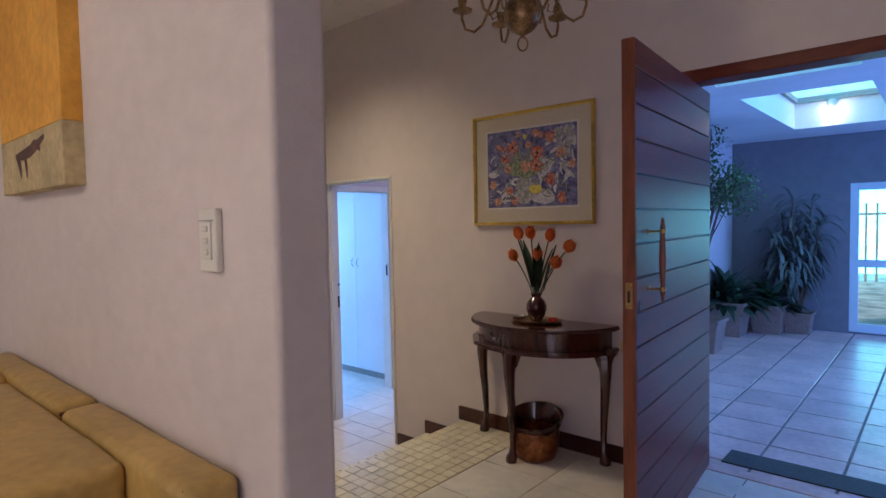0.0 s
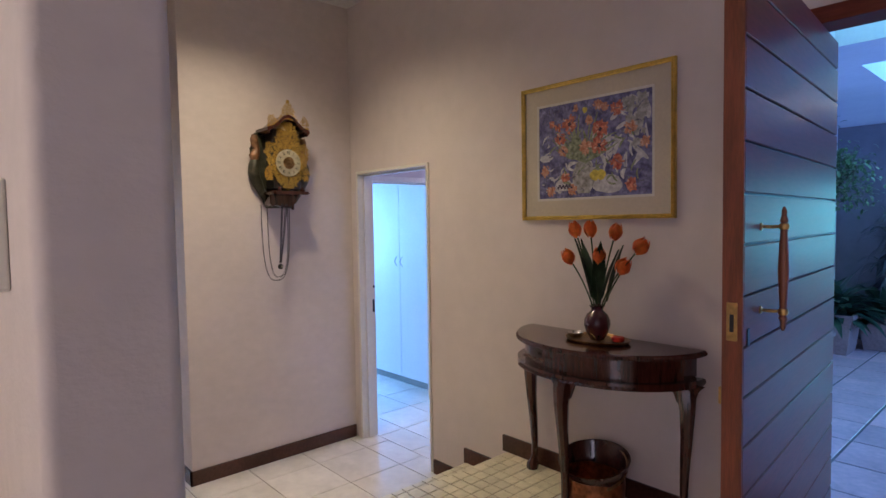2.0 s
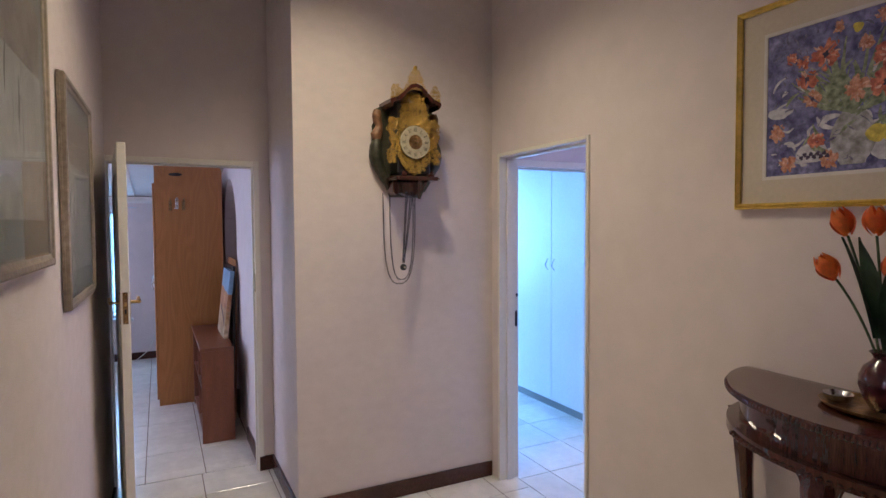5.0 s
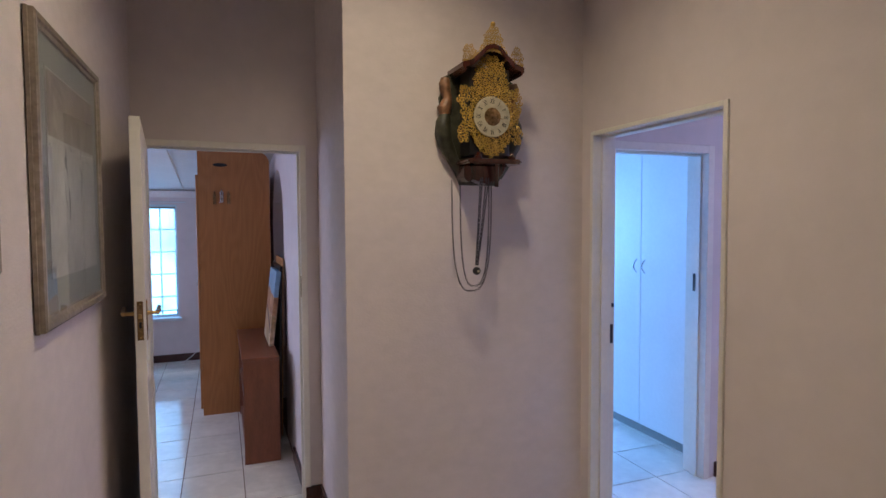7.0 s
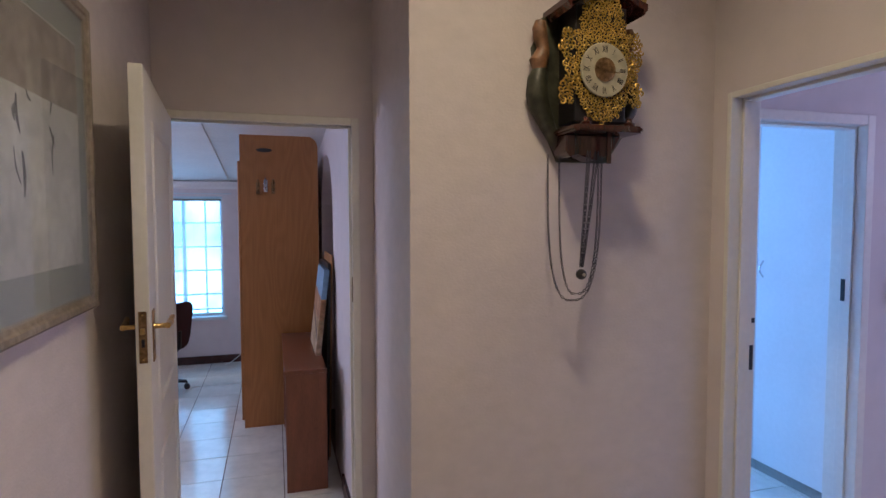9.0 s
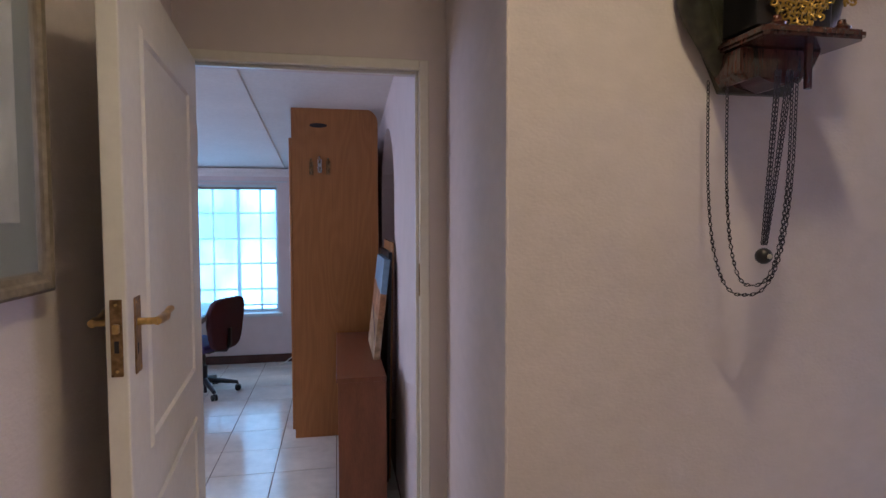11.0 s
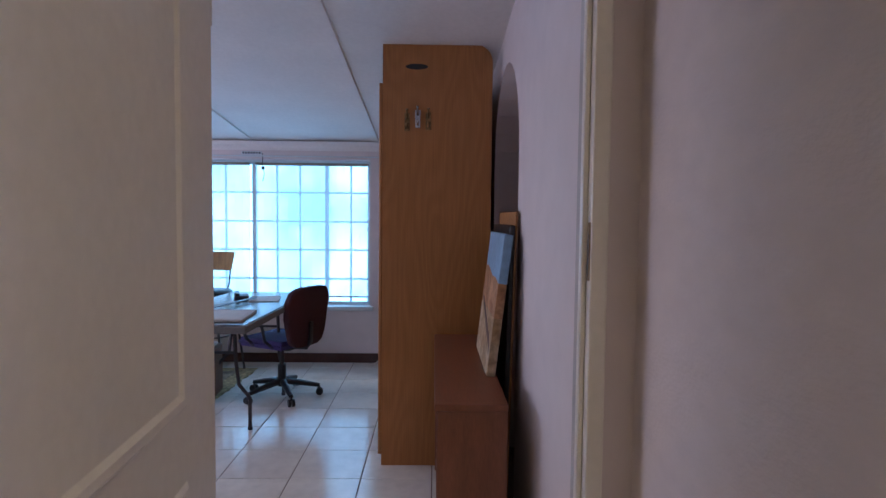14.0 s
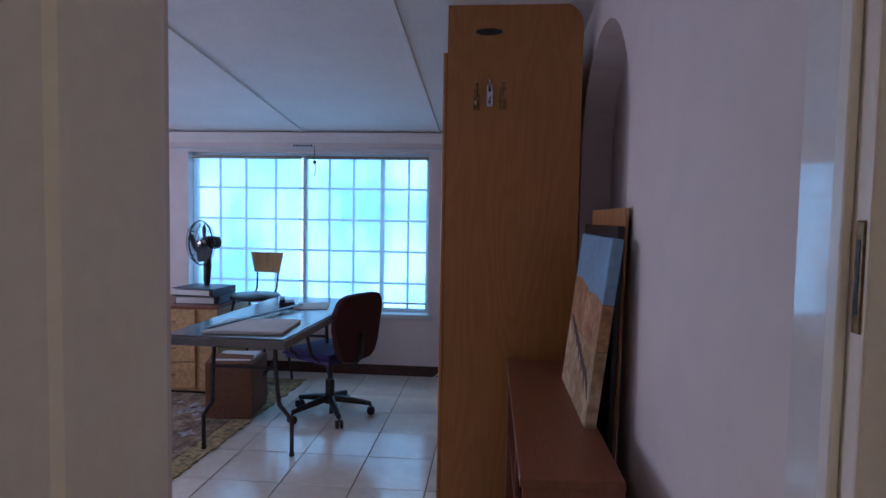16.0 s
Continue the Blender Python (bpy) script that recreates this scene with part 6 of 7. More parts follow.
def wood_panel_mat():
    """Flat-sawn veneer: contour lines of a tall, stretched noise."""
    m, nodes, links, bsdf = node_mat("veneer")
    geo, mp, nz, times, wave, mix, fine = (nodes.new(k) for k in ("ShaderNodeNewGeometry", "ShaderNodeMapping", "ShaderNodeTexNoise", "ShaderNodeMath", "ShaderNodeMath", "ShaderNodeMix", "ShaderNodeTexNoise"))
    mp.inputs["Scale"].default_value = (2.0, 4.2, 0.8)
    links.new(geo.outputs["Position"], mp.inputs[0])
    links.new(mp.outputs[0], nz.inputs["Vector"])
    nz.inputs["Scale"].default_value, nz.inputs["Detail"].default_value = 1.1, 1.0
    times.operation, wave.operation = "MULTIPLY", "SINE"
    times.inputs[1].default_value = 70.0
    links.new(nz.outputs[0], times.inputs[0])
    links.new(times.outputs[0], wave.inputs[0])
    span = nodes.new("ShaderNodeMapRange")
    span.inputs["From Min"].default_value, span.inputs["From Max"].default_value = -1.0, 1.0
    links.new(wave.outputs[0], span.inputs[0])
    mp2 = nodes.new("ShaderNodeMapping")
    mp2.inputs["Scale"].default_value = (60, 160, 4)
    links.new(geo.outputs["Position"], mp2.inputs[0])
    links.new(mp2.outputs[0], fine.inputs["Vector"])
    fine.inputs["Scale"].default_value = 1.0
    mix.data_type = "RGBA"
    mix.inputs["A"].default_value, mix.inputs["B"].default_value = (0.405, 0.165, 0.049, 1), (0.445, 0.187, 0.058, 1)
    links.new(span.outputs[0], mix.inputs["Factor"])
    hs, rg = nodes.new("ShaderNodeHueSaturation"), nodes.new("ShaderNodeMapRange")
    rg.inputs["From Min"].default_value, rg.inputs["From Max"].default_value, rg.inputs["To Min"].default_value, rg.inputs["To Max"].default_value = 0.3, 0.7, 0.90, 1.08
    links.new(fine.outputs[0], rg.inputs[0])
    links.new(rg.outputs[0], hs.inputs["Value"])
    links.new(mix.outputs["Result"], hs.inputs["Color"])
    links.new(hs.outputs[0], bsdf.inputs["Base Color"])
    bsdf.inputs["Roughness"].default_value = 0.38
    b = nodes.new("ShaderNodeBump")
    b.inputs["Strength"].default_value, b.inputs["Distance"].default_value = 0.15, 0.001
    links.new(fine.outputs[0], b.inputs["Height"])
    links.new(b.outputs[0], bsdf.inputs["Normal"])
    return m


M["veneer"] = wood_panel_mat()


def wardrobe():
    t = thing("wardrobe", "tall oak veneered wardrobe with rounded top corner and finger slot", "wardrobe", place=(-7.5, 1.4, 0))
    y0, y1, top, r = 1.108, 1.676, 2.222, 0.09
    outline = [(y0, 0.0), (y1, 0.0), (y1, top - r)] + [(y1 - r + r * math.cos(a), top - r + r * math.sin(a)) for a in [math.pi / 2 * k / 8 for k in range(1, 9)]] + [(y0, top)]
    to_wall = Matrix(((0, 0, 1, 0), (1, 0, 0, 0), (0, 1, 0, 0), (0, 0, 0, 1)))
    bm = bmesh.new()
    slab(bm, outline, 0.022, Matrix.Translation((-6.722, 0, 0)) @ to_wall)
    side = part("side_panel", bm, "veneer", t, "oak veneered end panel")
    bm = bmesh.new()
    slab(bm, [(1.283 + 0.058 * math.cos(a), 2.105 + 0.015 * math.sin(a)) for a in [2 * math.pi * k / 20 for k in range(20)]], 0.0025, Matrix.Translation((-6.701, 0, 0)) @ to_wall)
    part("oval_slot", bm, "black", side, "dark oval slot")
    for y, dz, m in ((1.235, -0.005, "brass_old"), (1.29, 0.012, "chrome"), (1.345, 0.0, "brass_old")):
        plate = part("hook_plate", rbox(-6.700, y - 0.014, 1.78 + dz, -6.696, y + 0.014, 1.872 + dz, 0.0015, 1), m, side, "small metal coat hook")
        bm = bmesh.new()
        tube(bm, [(-6.697, y, 1.845 + dz), (-6.675, y, 1.85 + dz), (-6.655, y, 1.872 + dz), (-6.650, y, 1.885 + dz)], [0.006, 0.005, 0.005, 0.008], 8)
        tube(bm, [(-6.697, y, 1.81 + dz), (-6.68, y, 1.795 + dz), (-6.665, y, 1.80 + dz), (-6.660, y, 1.815 + dz)], [0.006, 0.005, 0.005, 0.007], 8)
        part("hook", bm, m, plate, "", True)
    part("carcass", rbox(-8.40, y0 + 0.004, 0.0, -6.723, y1, 2.02, 0.002, 1), "oak", t)
    for k in range(3):
        x1 = -6.70 - k * 0.565
        part("door", rbox(x1 - 0.56, y0 - 0.018, 0.06, x1, y0 - 0.0005, 2.02, 0.003, 1), "veneer", t)
        if k:
            bm = bmesh.new()
            tube(bm, [(x1 - 0.06, y0 - 0.02 - 0.025 * math.sin(math.pi * j / 8), 1.0 + 0.12 * j / 8) for j in range(9)], 0.005, 8)
            part("handle", bm, "chrome", t, "", True)


wardrobe()


def bookshelf():
    t = thing("bookshelf", "low dark-stained wooden bookshelf, open and empty, against the wall", "bookshelf", place=(-6.1, 1.5, 0))
    x0, x1, y0, y1 = -6.655, -5.535, 1.395, 1.628
    part("top_board", rbox(x0, y0 - 0.008, 0.697, x1 + 0.008, y1, 0.720, 0.003), "dark_oak", t)
    part("side_panel", rbox(x1 - 0.02, y0, 0, x1, y1, 0.697, 0.002, 1), "dark_oak", t)
    part("side_panel", rbox(x0, y0, 0, x0 + 0.02, y1, 0.697, 0.002, 1), "dark_oak", t)
    part("divider", rbox(-6.11, y0 + 0.01, 0.06, -6.09, y1 - 0.012, 0.697, 0.002, 1), "dark_oak", t)
    part("shelf", rbox(x0 + 0.02, y0 + 0.008, 0.375, x1 - 0.02, y1 - 0.012, 0.393, 0.002, 1), "dark_oak", t)
    part("bottom_board", rbox(x0 + 0.02, y0 + 0.005, 0.05, x1 - 0.02, y1 - 0.012, 0.068, 0.002, 1), "dark_oak", t)
    part("back_panel", rbox(x0 + 0.01, y1 - 0.01, 0.02, x1 - 0.01, y1 - 0.001, 0.697, 0.001, 1), "dark_oak", t)


bookshelf()


def leaning(name, x0, x1, h, thick, y_low, z_low, degrees, label, category):
    """A thing that leans its head against the north wall; its own x runs along the wall, z up its face."""
    t = tagged(new(name), label, category)
    t.empty_display_size = 0.1
    t.matrix_basis = Matrix.Translation(((x0 + x1) / 2, y_low, z_low)) @ Matrix.Rotation(-radians(degrees), 4, "X")
    return t, (x1 - x0) / 2


t, hw = leaning("canvas_painting", -6.38, -5.86, 0.55, 0.03, 1.585, 0.7205, 6.5, "unframed canvas of blue sky over tan rocks leaning on the bookshelf", "painting")
part("sky_field", rbox(-hw, 0, 0.36, hw, 0.034, 0.55, 0.003), "sky_paint", t, "pale blue painted sky", local=True)
part("rock_field", rbox(-hw, 0, 0.225, hw, 0.034, 0.36, 0.003), "rock_paint", t, "orange-brown painted rocks", local=True)
part("ground_field", rbox(-hw, 0, 0.0, hw, 0.034, 0.225, 0.003), "sand_paint", t, "pale tan painted ground", local=True)
bm = bmesh.new()
rnd = random.Random(5)
for k in range(6):
    x = -hw + 0.05 + k * 0.07
    stroke(bm, (x, 0.25 - 0.02 * k), (x + 0.10, 0.20 - 0.025 * k), 0.012, rnd.uniform(0.006, 0.012), -0.0006)
tagged(part("rock_shadow", bm, "brown_paint", t, local=True), kind="stuff")
bm = bmesh.new()
vs = [(-hw, 0.355), (-hw, 0.39), (-hw * 0.6, 0.40), (-hw * 0.2, 0.385), (hw * 0.2, 0.37), (hw * 0.6, 0.375), (hw, 0.36), (hw, 0.35)]
bm.faces.new([bm.verts.new((x, -0.0008, z)) for x, z in vs])
part("ridge", bm, "rock_paint", t, local=True)
# The black frame reaches the floor to draw the shadow gap beside the wall.
t, hw = leaning("picture_board", -6.52, -5.93, 1.33, 0.02, 1.650, 0.0, 1.2, "dark framed board behind the bookshelf, its black also filling the shadow gap", "picture")
part("frame", rbox(-hw, 0, 0, hw, 0.02, 1.30, 0.004), "black", t, local=True)
part("board", rbox(-hw + 0.03, 0.021, 0.02, hw - 0.004, 0.030, 1.355, 0.002, 1), "oak", t, "plain brown board", local=True)


def folding_table():
    t = thing("folding_table", "dark topped folding table with grey edge and bent steel legs", "table", place=(-7.56, 0.05, 0), turn=-2.0)
    part("tabletop", rbox(-0.70, -0.31, 0.694, 0.70, 0.31, 0.722, 0.005), "laminate", t, local=True)
    part("edge_band", rbox(-0.708, -0.318, 0.672, 0.708, 0.318, 0.7155, 0.006), "table_edge", t, "grey edge band", local=True)
    for s in (1, -1):
        for y in (-0.24, 0.18):
            bm = bmesh.new()
            foot = y + (0.03 if y > 0 else -0.06)
            tube(bm, [(s * 0.42, y * 0.8, 0.675), (s * 0.42, y * 0.85, 0.45), (s * 0.40, y * 0.9, 0.30), (s * 0.345, foot, 0.20), (s * 0.345, foot, 0.014)], 0.012, 8)
            tube(bm, [(s * 0.345, foot, 0.018), (s * 0.345, foot, 0.0)], 0.015, 8)
            part("leg", bm, "steel_dark", t, "dark bent steel leg", True, local=True)
        bm = bmesh.new()
        tube(bm, [(s * 0.42, -0.20, 0.50), (s * 0.42, 0.15, 0.50)], 0.009, 8)
        part("cross_bar", bm, "steel_dark", t, "", True, local=True)


folding_table()
TT = 0.7225


def on_table(name, x0, y0, x1, y1, high, material, label, category, turn=0.0, z=TT):
    t = thing(name, label, category, place=((x0 + x1) / 2, (y0 + y1) / 2, z), turn=turn)
    w, d = abs(x1 - x0) / 2, abs(y1 - y0) / 2
    part("body", rbox(-w, -d, 0, w, d, high, 0.0015, 1), material, t, local=True)
    return t


p = on_table("paper_pad", -7.28, -0.12, -6.93, 0.28, 0.014, "paper", "large pad of white drawing paper on the folding table", "paper", 4)
part("cover_sheet", rbox(-0.17, -0.19, 0.0142, 0.165, 0.18, 0.0165, 0.0005, 1), "paper", p, local=True)
on_table("papers", -7.98, 0.05, -7.72, 0.26, 0.006, "paper", "loose white papers on the folding table", "paper", 12)
on_table("ruler", -7.80, -0.02, -6.95, 0.015, 0.006, "steel_dark", "long dark metal ruler lying across the folding table", "ruler", -14, TT + 0.0172)
ph = thing("telephone", "small dark desk telephone on the folding table", "telephone", place=(-7.86, -0.02, TT), turn=20)
part("base", rbox(-0.07, -0.05, 0, 0.07, 0.05, 0.03, 0.008), "binder", ph, local=True)
part("handset", rbox(-0.08, -0.045, 0.03, 0.08, -0.012, 0.05, 0.008), "black", ph, local=True)


def office_chair():
    t = thing("office_chair", "swivel office chair with dark red back, purple seat and castors", "chair", place=(-7.87, 0.27, 0), turn=152)
    for k in range(5):
        a = math.radians(72 * k + 20)
        c, s = math.cos(a), math.sin(a)
        bm = bmesh.new()
        tube(bm, [(0.03 * c, 0.03 * s, 0.115), (0.15 * c, 0.15 * s, 0.095), (0.27 * c, 0.27 * s, 0.072)], [0.026, 0.021, 0.015], 8)
        arm = part("base_arm", bm, "black", t, "", True, local=True)
        bm = bmesh.new()
        tube(bm, [(0.27 * c, 0.27 * s, 0.072), (0.27 * c, 0.27 * s, 0.045)], 0.006, 6)
        for off in (-0.014, 0.014):
            lathe(bm, [(0.008, -0.009), (0.026, -0.008), (0.027, 0), (0.026, 0.008), (0.008, 0.009)], (0.27 * c - off * s, 0.27 * s + off * c, 0.027), 16, Matrix.Rotation(a + math.pi / 2, 3, "Z") @ Matrix.Rotation(math.pi / 2, 3, "Y"))
        part("castor", bm, "black", arm, "", True, local=True)
    bm = bmesh.new()
    tube(bm, [(0, 0, 0.08), (0, 0, 0.24), (0, 0, 0.245), (0, 0, 0.38)], [0.03, 0.03, 0.016, 0.016], 12)
    part("gas_post", bm, "black", t, "", True, local=True)
    part("mechanism", rbox(-0.07, -0.12, 0.36, 0.07, 0.10, 0.395, 0.01), "black", t, local=True)
    bm = bmesh.new()
    box(bm, -0.22, -0.20, 0.395, 0.22, 0.24, 0.455)
    bmesh.ops.bevel(bm, geom=list(bm.edges), offset=0.028, segments=4, affect="EDGES")
    part("seat", bm, "seat_blue", t, "purple upholstered seat", True, local=True)
    # rounded back shell
    bm = bmesh.new()
    out = []
    for k in range(28):
        a = 2 * math.pi * k / 28
        ca, sa = math.cos(a), math.sin(a)
        w = 0.215 if sa > 0 else 0.185
        out.append((w * math.copysign(abs(ca) ** 0.45, ca), 0.62 + 0.215 * math.copysign(abs(sa) ** 0.5, sa)))
    slab(bm, out, 0.05, Matrix.Translation((0, -0.215, 0)) @ Matrix.Rotation(math.pi / 2, 4, "X"))
    for v in bm.verts:
        v.co.y += -0.10 * (v.co.z - 0.45) - 0.6 * v.co.x**2 * -1
    bmesh.ops.bevel(bm, geom=[e for e in bm.edges if abs((e.verts[0].co - e.verts[1].co).y) < 0.03], offset=0.008, segments=2, affect="EDGES")
    part("backrest", bm, "seat_red", t, "dark red upholstered back", True, local=True)
    bm = bmesh.new()
    tube(bm, [(0, -0.10, 0.38), (0, -0.23, 0.39), (0, -0.27, 0.44), (0, -0.275, 0.58)], 0.016, 8)
    part("back_bar", bm, "black", t, "", True, local=True)
    for s in (-1, 1):
        bm = bmesh.new()
        tube(bm, [(s * 0.20, -0.10, 0.41), (s * 0.25, -0.08, 0.46), (s * 0.26, -0.06, 0.57), (s * 0.26, 0.06, 0.60), (s * 0.26, 0.13, 0.59), (s * 0.25, 0.10, 0.47), (s * 0.20, 0.08, 0.41)], 0.012, 8)
        part("armrest", bm, "black", t, "", True, local=True)
    bm = bmesh.new()
    tube(bm, [(0.10, -0.02, 0.38), (0.24, -0.04, 0.375)], 0.006, 6)
    part("height_lever", bm, "black", t, "", True, local=True)


office_chair()


def high_chair():
    t = thing("high_chair", "tall chair with plain plywood back and dark seat", "chair", place=(-8.42, -0.47, 0), turn=-96)
    bm = bmesh.new()
    slab(bm, [(-0.105, 0.86), (0.105, 0.86), (0.138, 1.02), (-0.138, 1.02)], 0.014, Matrix.Translation((0, -0.17, 0)) @ Matrix.Rotation(math.pi / 2, 4, "X"))
    rounded(bm, 0.004, 2)
    part("backrest", bm, "ply", t, "tan plywood back", local=True)
    bm = bmesh.new()
    lathe(bm, [(0.0, 0.675), (0.165, 0.675), (0.185, 0.685), (0.185, 0.70), (0.17, 0.712), (0.0, 0.715)], (0, 0, 0), 28)
    part("seat", bm, "black", t, "dark padded seat", True, local=True)
    for s in (-1, 1):
        bm = bmesh.new()
        tube(bm, [(s * 0.08, -0.12, 0.68), (s * 0.085, -0.175, 0.74), (s * 0.09, -0.195, 0.90)], 0.007, 8)
        part("back_post", bm, "steel_dark", t, "", True, local=True)
        for y in (-1, 1):
            bm = bmesh.new()
            tube(bm, [(s * 0.11, y * 0.11, 0.68), (s * 0.17, y * 0.18, 0.30), (s * 0.20, y * 0.21, 0.0)], 0.010, 8)
            part("leg", bm, "steel_dark", t, "", True, local=True)
    bm = bmesh.new()
    tube(bm, [(0.17 * math.cos(a), 0.17 * math.sin(a), 0.34) for a in [2 * math.pi * k / 24 for k in range(24)]], 0.007, 6, True)
    part("foot_ring", bm, "steel_dark", t, "", True, local=True)


high_chair()


def standing_fan():
    t = thing("standing_fan", "black pedestal fan with wire cage and clear blades", "fan", place=(-8.40, -0.845, 0), turn=237)
    bm = bmesh.new()
    lathe(bm, [(0.17, 0.0), (0.175, 0.01), (0.15, 0.022), (0.03, 0.04), (0.025, 0.06)], (0, 0, 0), 28)
    part("foot_plate", bm, "black", t, "", True, local=True)
    bm = bmesh.new()
    tube(bm, [(0, 0, 0.03), (0, 0, 0.78)], 0.011, 10)
    part("pole", bm, "black", t, "", True, local=True)
    bm = bmesh.new()
    tube(bm, [(0, 0, 0.76), (0, 0, 0.80), (0, -0.005, 0.92), (0, -0.01, 1.02), (0, -0.02, 1.06)], [0.016, 0.026, 0.030, 0.024, 0.022], 12)
    part("neck", bm, "black", t, "", True, local=True)
    R = Matrix.Rotation(-math.pi / 2, 3, "X")
    C = (0, 0.0, 1.095)
    bm = bmesh.new()
    lathe(bm, [(0.02, -0.10), (0.045, -0.095), (0.052, -0.05), (0.052, -0.01), (0.035, 0.02)], C, 20, R)
    part("motor", bm, "black", t, "", True, local=True)
    hub = (0, 0.05, 1.095)
    bm = bmesh.new()
    lathe(bm, [(0.0, -0.02), (0.03, -0.02), (0.028, 0.015), (0.0, 0.022)], hub, 16, R)
    part("hub", bm, "chrome", t, "", True, local=True)
    for k in range(3):
        bm = bmesh.new()
        rows = []
        for r in range(6):
            s = r / 5
            rad = 0.025 + 0.12 * s
            half_a = (0.30 + 0.42 * math.sin(math.pi * min(1, 0.15 + 0.75 * s))) * (0.6 if r == 0 else 1)
            rows.append([bm.verts.new((rad * math.cos(k * 2.094 + w * half_a), 0.05 + 0.022 * w, 1.095 + rad * math.sin(k * 2.094 + w * half_a))) for w in (-1, -0.33, 0.33, 1)])
        for r in range(5):
            for w in range(3):
                bm.faces.new((rows[r][w], rows[r][w + 1], rows[r + 1][w + 1], rows[r + 1][w]))
        bmesh.ops.solidify(bm, geom=bm.faces[:], thickness=0.002)
        part("blade", bm, "binder", t, "smoky plastic blade", True, local=True)
    for side, sgn in (("front_cage", 1), ("rear_cage", -1)):
        bm = bmesh.new()
        for k in range(36):
            a = 2 * math.pi * k / 36
            pts = [(r * math.cos(a), 0.05 + sgn * d, 1.095 + r * math.sin(a)) for r, d in ((0.03, 0.055), (0.09, 0.052), (0.145, 0.035), (0.168, 0.002))]
            tube(bm, pts, 0.0011, 4)
        for r, d in ((0.168, 0.002), (0.145, 0.035), (0.09, 0.052), (0.03, 0.055)):
            tube(bm, [(r * math.cos(a), 0.05 + sgn * d, 1.095 + r * math.sin(a)) for a in [2 * math.pi * k / 32 for k in range(32)]], 0.0022 if r < 0.16 else 0.004, 5, True)
        part(side, bm, "black", t, "black wire cage", True, local=True)


standing_fan()


def drawer_cabinet():
    t = thing("drawer_cabinet", "light wood drawer cabinet beside the table", "cabinet", place=(-8.4, -0.95, 0))
    x0, x1, y0, y1 = -8.66, -8.14, -1.30, -0.635
    part("body", rbox(x0, y0, 0.03, x1, y1, 0.63, 0.003, 1), "pine", t)
    part("top", rbox(x0 - 0.005, y0 - 0.008, 0.63, x1 + 0.012, y1 + 0.008, 0.652, 0.004), "dark_oak", t, "darker wooden top")
    part("plinth", rbox(x0 + 0.01, y0 + 0.01, 0.0, x1 - 0.02, y1 - 0.01, 0.03, 0.002, 1), "black", t)
    for k in range(3):
        d = part("drawer", rbox(x1, y0 + 0.02, 0.05 + 0.195 * k, x1 + 0.016, y1 - 0.16, 0.235 + 0.195 * k, 0.003, 1), "pine", t)
        bm = bmesh.new()
        tube(bm, [(x1 + 0.016 + 0.02 * math.sin(math.pi * j / 6), -1.04 + 0.1 * j / 6, 0.15 + 0.195 * k) for j in range(7)], 0.004, 6)
        part("handle", bm, "brass_old", d, "", True)


drawer_cabinet()
for k, (z, x, tw, h) in enumerate(((0.653, -8.36, 4, 0.06), (0.7135, -8.35, -5, 0.055))):
    t = thing("ring_binder", "dark ring binder with pale paper block lying on the cabinet", "binder", "binders on the cabinet", place=(x, -0.84, z), turn=tw)
    part("cover", rbox(-0.15, -0.17, 0, 0.15, 0.17, 0.004, 0.001, 1), "binder", t, local=True)
    part("cover", rbox(-0.15, -0.17, h - 0.004, 0.15, 0.17, h, 0.001, 1), "binder", t, local=True)
    part("spine", rbox(-0.15, 0.166, 0.004, 0.15, 0.17, h - 0.004, 0.001, 1), "binder", t, local=True)
    part("paper_block", rbox(-0.14, -0.15, 0.005, 0.146, 0.13, h - 0.012, 0.001, 1), "paper", t, "white paper block", local=True)
t = thing("storage_box", "brown cardboard box with open flaps under the table", "box", place=(-7.84, -0.35, 0.013), turn=6)
part("body", rbox(-0.16, -0.15, 0.0, 0.16, 0.15, 0.35, 0.003, 1), "cardboard", t, local=True)
bm = bmesh.new()
slab(bm, [(-0.15, 0), (0.15, 0), (0.13, 0.10), (-0.14, 0.12)], 0.004, Matrix.Translation((0.158, 0, 0.35)) @ Matrix.Rotation(radians(20), 4, "Y") @ Matrix.Rotation(math.pi / 2, 4, "Z"))
part("flap", bm, "cardboard", t, local=True)
part("packing", rbox(-0.13, -0.13, 0.351, 0.13, 0.13, 0.372, 0.01), "paper", t, "white wrapping", local=True)


